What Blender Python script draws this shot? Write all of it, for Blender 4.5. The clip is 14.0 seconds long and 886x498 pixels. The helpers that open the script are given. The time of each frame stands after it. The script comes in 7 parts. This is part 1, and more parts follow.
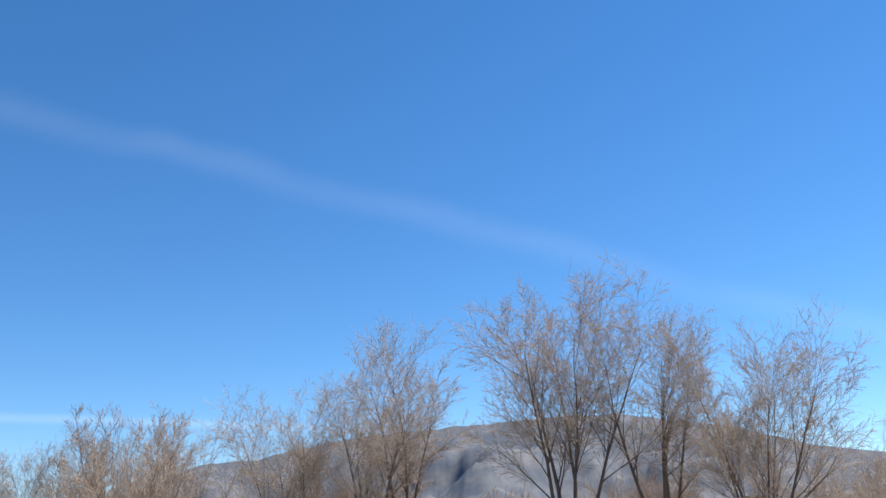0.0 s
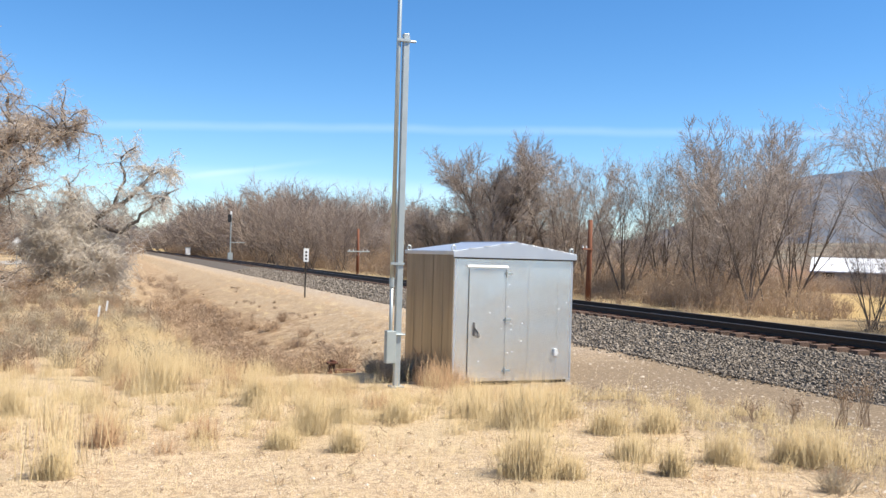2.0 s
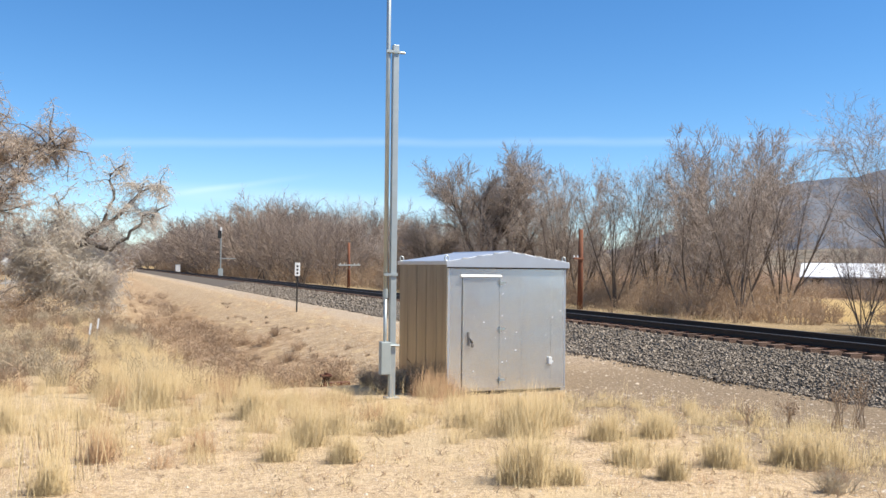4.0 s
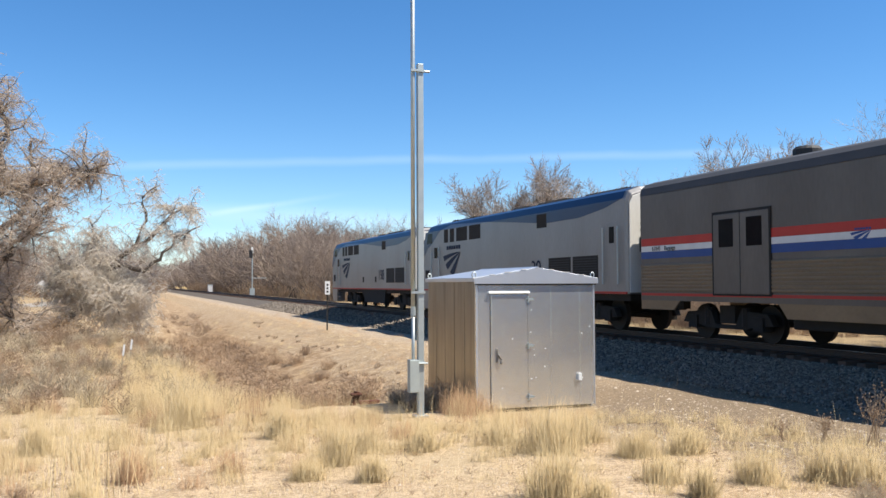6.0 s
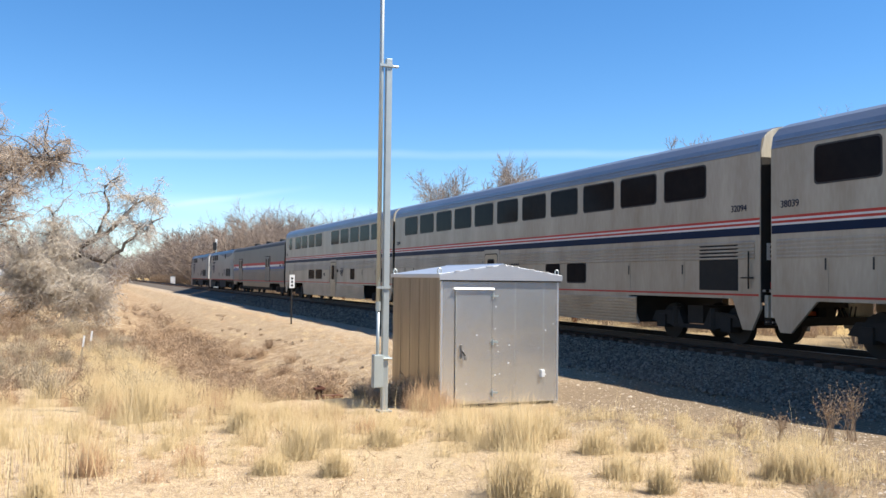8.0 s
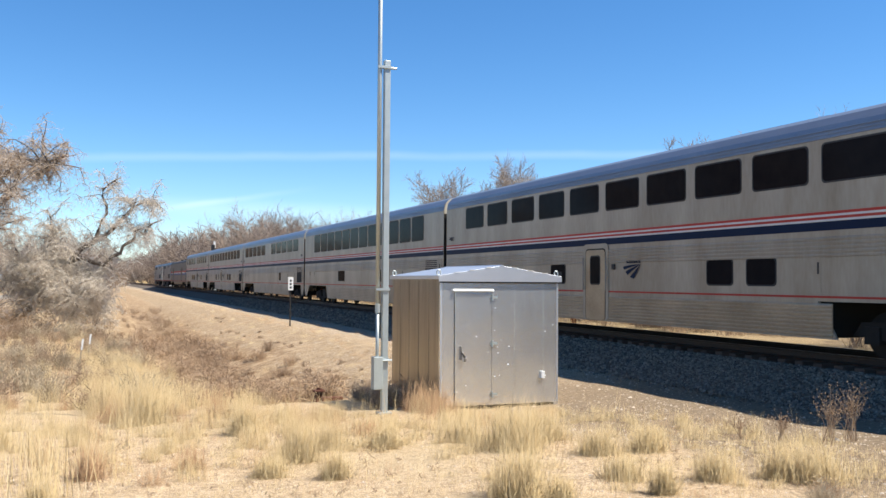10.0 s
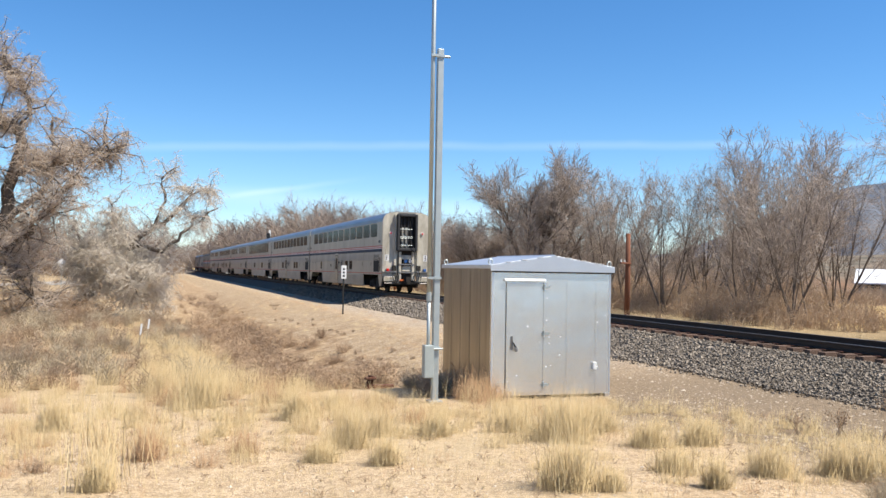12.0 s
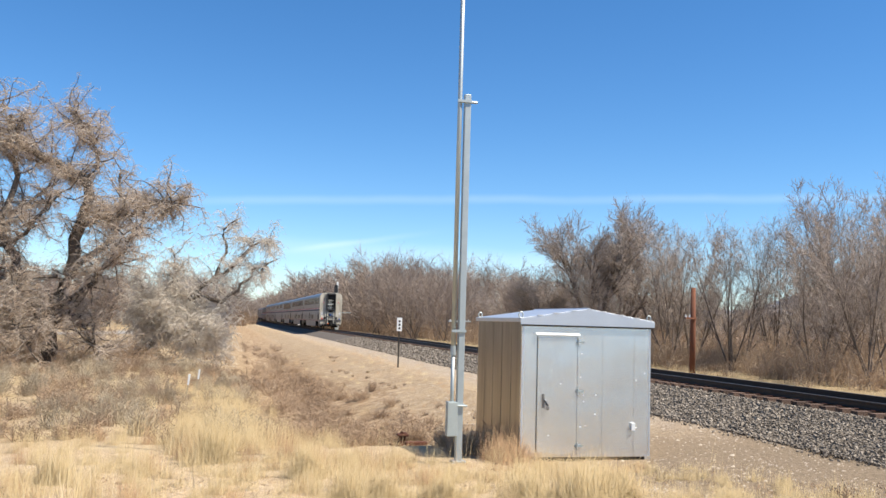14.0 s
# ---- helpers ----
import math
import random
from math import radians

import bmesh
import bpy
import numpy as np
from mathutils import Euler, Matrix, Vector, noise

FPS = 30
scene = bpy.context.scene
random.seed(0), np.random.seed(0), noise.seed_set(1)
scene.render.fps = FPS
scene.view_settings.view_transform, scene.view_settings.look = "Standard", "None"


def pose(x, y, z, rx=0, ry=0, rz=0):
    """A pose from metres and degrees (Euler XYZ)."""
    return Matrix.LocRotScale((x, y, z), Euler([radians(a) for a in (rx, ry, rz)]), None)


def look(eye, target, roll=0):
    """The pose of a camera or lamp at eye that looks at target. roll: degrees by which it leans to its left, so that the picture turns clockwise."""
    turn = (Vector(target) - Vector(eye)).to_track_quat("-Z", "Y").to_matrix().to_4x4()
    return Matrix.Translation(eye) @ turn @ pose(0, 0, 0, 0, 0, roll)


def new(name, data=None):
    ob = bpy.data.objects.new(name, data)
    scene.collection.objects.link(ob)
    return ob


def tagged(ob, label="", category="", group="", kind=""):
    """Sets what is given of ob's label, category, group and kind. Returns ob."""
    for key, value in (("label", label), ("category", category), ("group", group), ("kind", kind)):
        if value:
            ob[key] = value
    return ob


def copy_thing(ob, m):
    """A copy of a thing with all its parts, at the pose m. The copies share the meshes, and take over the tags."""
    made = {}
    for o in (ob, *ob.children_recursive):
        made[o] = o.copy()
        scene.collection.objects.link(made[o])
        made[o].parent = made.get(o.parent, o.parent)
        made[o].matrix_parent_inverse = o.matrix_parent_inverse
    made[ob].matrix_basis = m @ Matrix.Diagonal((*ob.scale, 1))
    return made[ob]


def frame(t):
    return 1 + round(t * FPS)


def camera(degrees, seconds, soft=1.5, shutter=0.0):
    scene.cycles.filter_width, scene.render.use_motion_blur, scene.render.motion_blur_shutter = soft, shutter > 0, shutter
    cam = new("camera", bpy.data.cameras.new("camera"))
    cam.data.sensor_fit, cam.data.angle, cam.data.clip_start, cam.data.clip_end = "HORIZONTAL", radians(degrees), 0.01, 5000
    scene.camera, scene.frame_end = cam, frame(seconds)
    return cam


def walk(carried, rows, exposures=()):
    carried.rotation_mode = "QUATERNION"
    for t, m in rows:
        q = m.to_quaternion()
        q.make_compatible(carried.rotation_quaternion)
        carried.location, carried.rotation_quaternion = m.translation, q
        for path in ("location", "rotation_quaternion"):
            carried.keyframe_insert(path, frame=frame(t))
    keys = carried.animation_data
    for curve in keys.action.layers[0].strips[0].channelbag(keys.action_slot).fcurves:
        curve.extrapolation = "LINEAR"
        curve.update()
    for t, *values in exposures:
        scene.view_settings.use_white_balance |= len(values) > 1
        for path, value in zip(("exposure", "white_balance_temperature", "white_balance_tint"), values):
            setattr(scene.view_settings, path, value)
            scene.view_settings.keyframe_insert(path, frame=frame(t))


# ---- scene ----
# Camera: hand-held beside the line, looking along the track.
# World: the track's centre line is x = 0, rail tops are z = 0, +y is the way the train goes.
cam = camera(52.58, 14.0, soft=1.5)
PATH = [
    (0, -15.242, -0.409, 1.600, 58.06, 18.45, -2.24),
    (0.3, -15.365, -0.355, 1.649, 53.84, 12.48, -3.94),
    (0.5, -15.188, -0.411, 1.674, 53.79, 12.98, -3.31),
    (0.6, -15.059, -0.293, 1.755, 54.70, 12.85, -3.27),
    (0.8, -15.114, -0.296, 1.708, 54.82, 11.12, -3.20),
    (1, -15.439, -0.359, 1.552, 52.83, 7.74, -4.01),
    (1.2, -15.481, -0.260, 1.533, 41.38, 7.39, -1.72),
    (1.5, -15.399, -0.104, 1.562, 30.47, 6.02, -3.92),
    (1.7, -15.358, 0.026, 1.525, 23.92, 2.12, -1.71),
    (2, -15.460, -0.108, 1.508, 20.74, 0.36, 1.64),
    (2.4, -15.433, -0.120, 1.471, 13.37, -0.62, 0.32),
    (2.6, -15.531, -0.191, 1.503, 11.76, -0.19, 0.82),
    (3, -15.545, -0.085, 1.465, 20.76, 1.34, 1.27),
    (3.2, -15.510, -0.065, 1.461, 22.54, 1.16, 1.17),
    (5.3, -15.487, -0.174, 1.473, 18.76, 1.78, -0.55),
    (5.5, -15.466, -0.145, 1.463, 19.25, 2.08, -0.61),
    (6, -15.452, -0.119, 1.478, 19.41, 2.22, -0.19),
    (6.5, -15.443, -0.116, 1.483, 19.47, 1.14, -0.21),
    (7, -15.453, -0.083, 1.456, 20.65, 0.75, 0.16),
    (7.5, -15.465, -0.110, 1.465, 20.98, 0.93, 0.75),
    (8, -15.465, -0.143, 1.483, 21.60, 1.94, 0.68),
    (8.2, -15.464, -0.132, 1.510, 22.00, 2.06, -0.08),
    (10.5, -15.484, -0.124, 1.482, 21.75, 1.93, 0.59),
    (11, -15.498, -0.132, 1.512, 22.34, 1.39, 0.53),
    (11.5, -15.450, -0.095, 1.466, 20.49, 1.26, 1.08),
    (12, -15.454, -0.114, 1.467, 18.35, 1.36, 1.01),
    (12.5, -15.437, -0.199, 1.456, 17.55, 1.91, 0.56),
    (13, -15.239, -0.084, 1.424, 15.20, 3.13, -0.47),
    (13.5, -14.951, 0.146, 1.446, 13.24, 3.82, -0.67),
    (14, -14.578, 0.230, 1.473, 13.69, 4.65, 1.65),
]

def carried_pose(x, y, z, yaw, pitch, roll):
    a, b = radians(yaw), radians(pitch)
    way = Vector((math.sin(a) * math.cos(b), math.cos(a) * math.cos(b), math.sin(b)))
    eye = Vector((x, y, z))
    return look(eye, eye + way, roll)


walk(cam, [(row[0], carried_pose(*row[1:])) for row in PATH], exposures=[(0.0, 0.89), (1.5, 0.99), (2.4, 0.91), (3.2, 0.89), (5.5, 0.82), (6.5, 0.97), (7.5, 1.02), (10.5, 0.95), (11.0, 0.98), (12.5, 0.87), (14.0, 0.88)])

# ---- light ----
SUN_AZ, SUN_EL = radians(122), radians(55)
world = bpy.data.worlds.new("world")
scene.world = world
world.use_nodes = True
wn, wl = world.node_tree.nodes, world.node_tree.links
wn.clear()


def wmath(op, a, b=None, c=None):
    n = wn.new("ShaderNodeMath")
    n.operation = op
    for i, v in enumerate((a, b, c)):
        if v is None:
            continue
        if isinstance(v, (int, float)):
            n.inputs[i].default_value = v
        else:
            wl.new(v, n.inputs[i])
    return n.outputs[0]


sky = wn.new("ShaderNodeTexSky")
sky.sky_type = "NISHITA"
sky.sun_disc = False
sky.sun_elevation, sky.sun_rotation = SUN_EL, SUN_AZ
sky.altitude, sky.air_density, sky.dust_density, sky.ozone_density = 1400, 1.0, 0.0, 4.5
geo = wn.new("ShaderNodeTexCoord")
sep = wn.new("ShaderNodeSeparateXYZ")
wl.new(geo.outputs["Generated"], sep.inputs[0])


def streak(normal, width, lo, hi, strength, seed, power=1.0):
    """A thin streak of high cloud along a great circle, between two values of x."""
    dot = wn.new("ShaderNodeVectorMath")
    dot.operation = "DOT_PRODUCT"
    wl.new(geo.outputs["Generated"], dot.inputs[0])
    dot.inputs[1].default_value = normal
    tex = wn.new("ShaderNodeTexNoise")
    tex.inputs["Scale"].default_value = 7.0
    tex.inputs["Detail"].default_value = 5.0
    shift = wn.new("ShaderNodeVectorMath")
    shift.operation = "ADD"
    shift.inputs[1].default_value = (seed, seed * 2.0, 0)
    wl.new(geo.outputs["Generated"], shift.inputs[0])
    wl.new(shift.outputs[0], tex.inputs["Vector"])
    wob = wmath("MULTIPLY_ADD", tex.outputs[0], width * 1.2, -width * 0.6)
    off = wmath("ABSOLUTE", wmath("ADD", dot.outputs["Value"], wob))
    band = wn.new("ShaderNodeMapRange")
    band.interpolation_type = "SMOOTHSTEP"
    wl.new(off, band.inputs[0])
    band.inputs[1].default_value, band.inputs[2].default_value = 0.0, width
    band.inputs[3].default_value, band.inputs[4].default_value = 1.0, 0.0
    ends = wn.new("ShaderNodeMapRange")
    ends.interpolation_type = "SMOOTHSTEP"
    wl.new(sep.outputs[0], ends.inputs[0])
    ends.inputs[1].default_value, ends.inputs[2].default_value = lo - 0.06, lo + 0.06
    ends2 = wn.new("ShaderNodeMapRange")
    ends2.interpolation_type = "SMOOTHSTEP"
    wl.new(sep.outputs[0], ends2.inputs[0])
    ends2.inputs[1].default_value, ends2.inputs[2].default_value = hi - 0.08, hi + 0.08
    ends2.inputs[3].default_value, ends2.inputs[4].default_value = 1.0, 0.0
    a = wmath("MULTIPLY", band.outputs[0], ends.outputs[0])
    a = wmath("MULTIPLY", a, ends2.outputs[0])
    a = wmath("MULTIPLY", a, wmath("MULTIPLY_ADD", tex.outputs[0], 1.0, 0.25))
    return wmath("MULTIPLY", a, strength)


cloud = streak((0.0622, 0.1244, -0.9903), 0.0075, -0.05, 0.9, 0.11, 3.1)
cloud = wmath("ADD", cloud, streak((0.1318, 0.4176, -0.899), 0.026, 0.3, 1.2, 0.038, 8.7))
cloud = wmath("ADD", cloud, streak((0.1762, 0.0601, -0.9825), 0.005, 0.09, 0.17, 0.22, 5.3))
cloud = wmath("ADD", cloud, streak((-0.0298, 0.0813, -0.9962), 0.016, 0.05, 0.42, 0.14, 1.9))
cloud = wmath("MINIMUM", cloud, 0.8)
whiten = wn.new("ShaderNodeMix")
whiten.data_type = "RGBA"
wl.new(cloud, whiten.inputs["Factor"])
richer = wn.new("ShaderNodeHueSaturation")
richer.inputs["Saturation"].default_value = 1.22
wl.new(sky.outputs[0], richer.inputs["Color"])
wl.new(richer.outputs[0], whiten.inputs["A"])
whiten.inputs["B"].default_value = (8.5, 9.0, 9.6, 1)
bg = wn.new("ShaderNodeBackground")
bg.inputs["Strength"].default_value = 0.092
wl.new(whiten.outputs["Result"], bg.inputs["Color"])
wout = wn.new("ShaderNodeOutputWorld")
wl.new(bg.outputs[0], wout.inputs["Surface"])

sun = new("sun", bpy.data.lights.new("sun", "SUN"))
sun.data.energy, sun.data.angle, sun.data.color = 4.9, radians(0.53), (1.0, 0.935, 0.835)
sun.matrix_world = look((0, 0, 60), (-math.sin(SUN_AZ) * math.cos(SUN_EL), -math.cos(SUN_AZ) * math.cos(SUN_EL), 60 - math.sin(SUN_EL)))


# ---- materials ----
def material(name, base, rough=0.6, metal=0.0, alt=None, scale=6.0, fine=60.0, bump=0.0, mixing=0.5, random_tint=0.0, stretch=(1, 1, 1), spec=0.5, ior=1.5, warp=0.0):
    """A surface with variation at two scales: broad stains of the second colour and fine grain, with relief."""
    m = bpy.data.materials.new(name)
    m.use_nodes = True
    n, l = m.node_tree.nodes, m.node_tree.links
    b = n["Principled BSDF"]
    b.inputs["Roughness"].default_value, b.inputs["Metallic"].default_value = rough, metal
    b.inputs["Specular IOR Level"].default_value, b.inputs["IOR"].default_value = spec, ior
    b.inputs["Base Color"].default_value = (*base, 1)
    if alt is None:
        alt = [c * 0.72 for c in base]
    tc = n.new("ShaderNodeTexCoord")
    mp = n.new("ShaderNodeMapping")
    mp.inputs["Scale"].default_value = stretch
    l.new(tc.outputs["Object"], mp.inputs[0])
    big, small = n.new("ShaderNodeTexNoise"), n.new("ShaderNodeTexNoise")
    big.inputs["Scale"].default_value, big.inputs["Detail"].default_value = scale, 6
    small.inputs["Scale"].default_value, small.inputs["Detail"].default_value = fine, 3
    l.new(mp.outputs[0], big.inputs["Vector"])
    l.new(mp.outputs[0], small.inputs["Vector"])
    add = n.new("ShaderNodeMath")
    add.operation = "MULTIPLY_ADD"
    l.new(big.outputs[0], add.inputs[0])
    add.inputs[1].default_value = 2.2 * mixing
    add.inputs[2].default_value = -0.75 * mixing
    add2 = n.new("ShaderNodeMath")
    add2.operation = "MULTIPLY_ADD"
    l.new(small.outputs[0], add2.inputs[0])
    add2.inputs[1].default_value = 0.5
    l.new(add.outputs[0], add2.inputs[2])
    add2.use_clamp = True
    mix = n.new("ShaderNodeMix")
    mix.data_type = "RGBA"
    mix.inputs["A"].default_value, mix.inputs["B"].default_value = (*base, 1), (*alt, 1)
    l.new(add2.outputs[0], mix.inputs["Factor"])
    colour = mix.outputs["Result"]
    if random_tint:
        info, hsv = n.new("ShaderNodeObjectInfo"), n.new("ShaderNodeHueSaturation")
        r = n.new("ShaderNodeMapRange")
        l.new(info.outputs["Random"], r.inputs[0])
        r.inputs[3].default_value, r.inputs[4].default_value = 1 - random_tint, 1 + random_tint
        l.new(r.outputs[0], hsv.inputs["Value"])
        l.new(colour, hsv.inputs["Color"])
        colour = hsv.outputs[0]
    l.new(colour, b.inputs["Base Color"])
    if bump:
        bm = n.new("ShaderNodeBump")
        bm.inputs["Strength"].default_value = bump
        bm.inputs["Distance"].default_value = 0.02
        l.new(small.outputs[0], bm.inputs["Height"])
        l.new(bm.outputs[0], b.inputs["Normal"])
        if warp:
            # slow buckling of thin sheet metal
            wave, wb = n.new("ShaderNodeTexNoise"), n.new("ShaderNodeBump")
            wave.inputs["Scale"].default_value, wave.inputs["Detail"].default_value = 1.4, 1
            l.new(tc.outputs["Object"], wave.inputs["Vector"])
            wb.inputs["Strength"].default_value, wb.inputs["Distance"].default_value = warp, 0.12
            l.new(wave.outputs[0], wb.inputs["Height"])
            l.new(wb.outputs[0], bm.inputs["Normal"])
    return m


NATURAL = 0.8  # share of light that sand, plants and stone give back, against the colours listed


def island_material(name, colours, rough=0.8, gloss=0.3, thin=0.0):
    """Many small pieces in one mesh, each with its own shade out of a few."""
    m = bpy.data.materials.new(name)
    m.use_nodes = True
    n, l = m.node_tree.nodes, m.node_tree.links
    b = n["Principled BSDF"]
    b.inputs["Roughness"].default_value = rough
    b.inputs["Specular IOR Level"].default_value = gloss
    g, ramp = n.new("ShaderNodeNewGeometry"), n.new("ShaderNodeValToRGB")
    l.new(g.outputs["Random Per Island"], ramp.inputs[0])
    e = ramp.color_ramp.elements
    while len(e) < len(colours):
        e.new(0.5)
    for i, c in enumerate(colours):
        e[i].position, e[i].color = i / max(1, len(colours) - 1), (c[0] * NATURAL, c[1] * NATURAL, c[2] * NATURAL, 1)
    l.new(ramp.outputs[0], b.inputs["Base Color"])
    if thin:
        tr, mx = n.new("ShaderNodeBsdfTranslucent"), n.new("ShaderNodeMixShader")
        l.new(ramp.outputs[0], tr.inputs["Color"])
        mx.inputs[0].default_value = thin
        l.new(b.outputs[0], mx.inputs[1])
        l.new(tr.outputs[0], mx.inputs[2])
        l.new(mx.outputs[0], n["Material Output"].inputs["Surface"])
    return m


def upward(me):
    """Shade thin blades by the light that falls on the tuft as a whole."""
    me.normals_split_custom_set_from_vertices([(0.0, 0.0, 1.0)] * len(me.vertices))
    return me


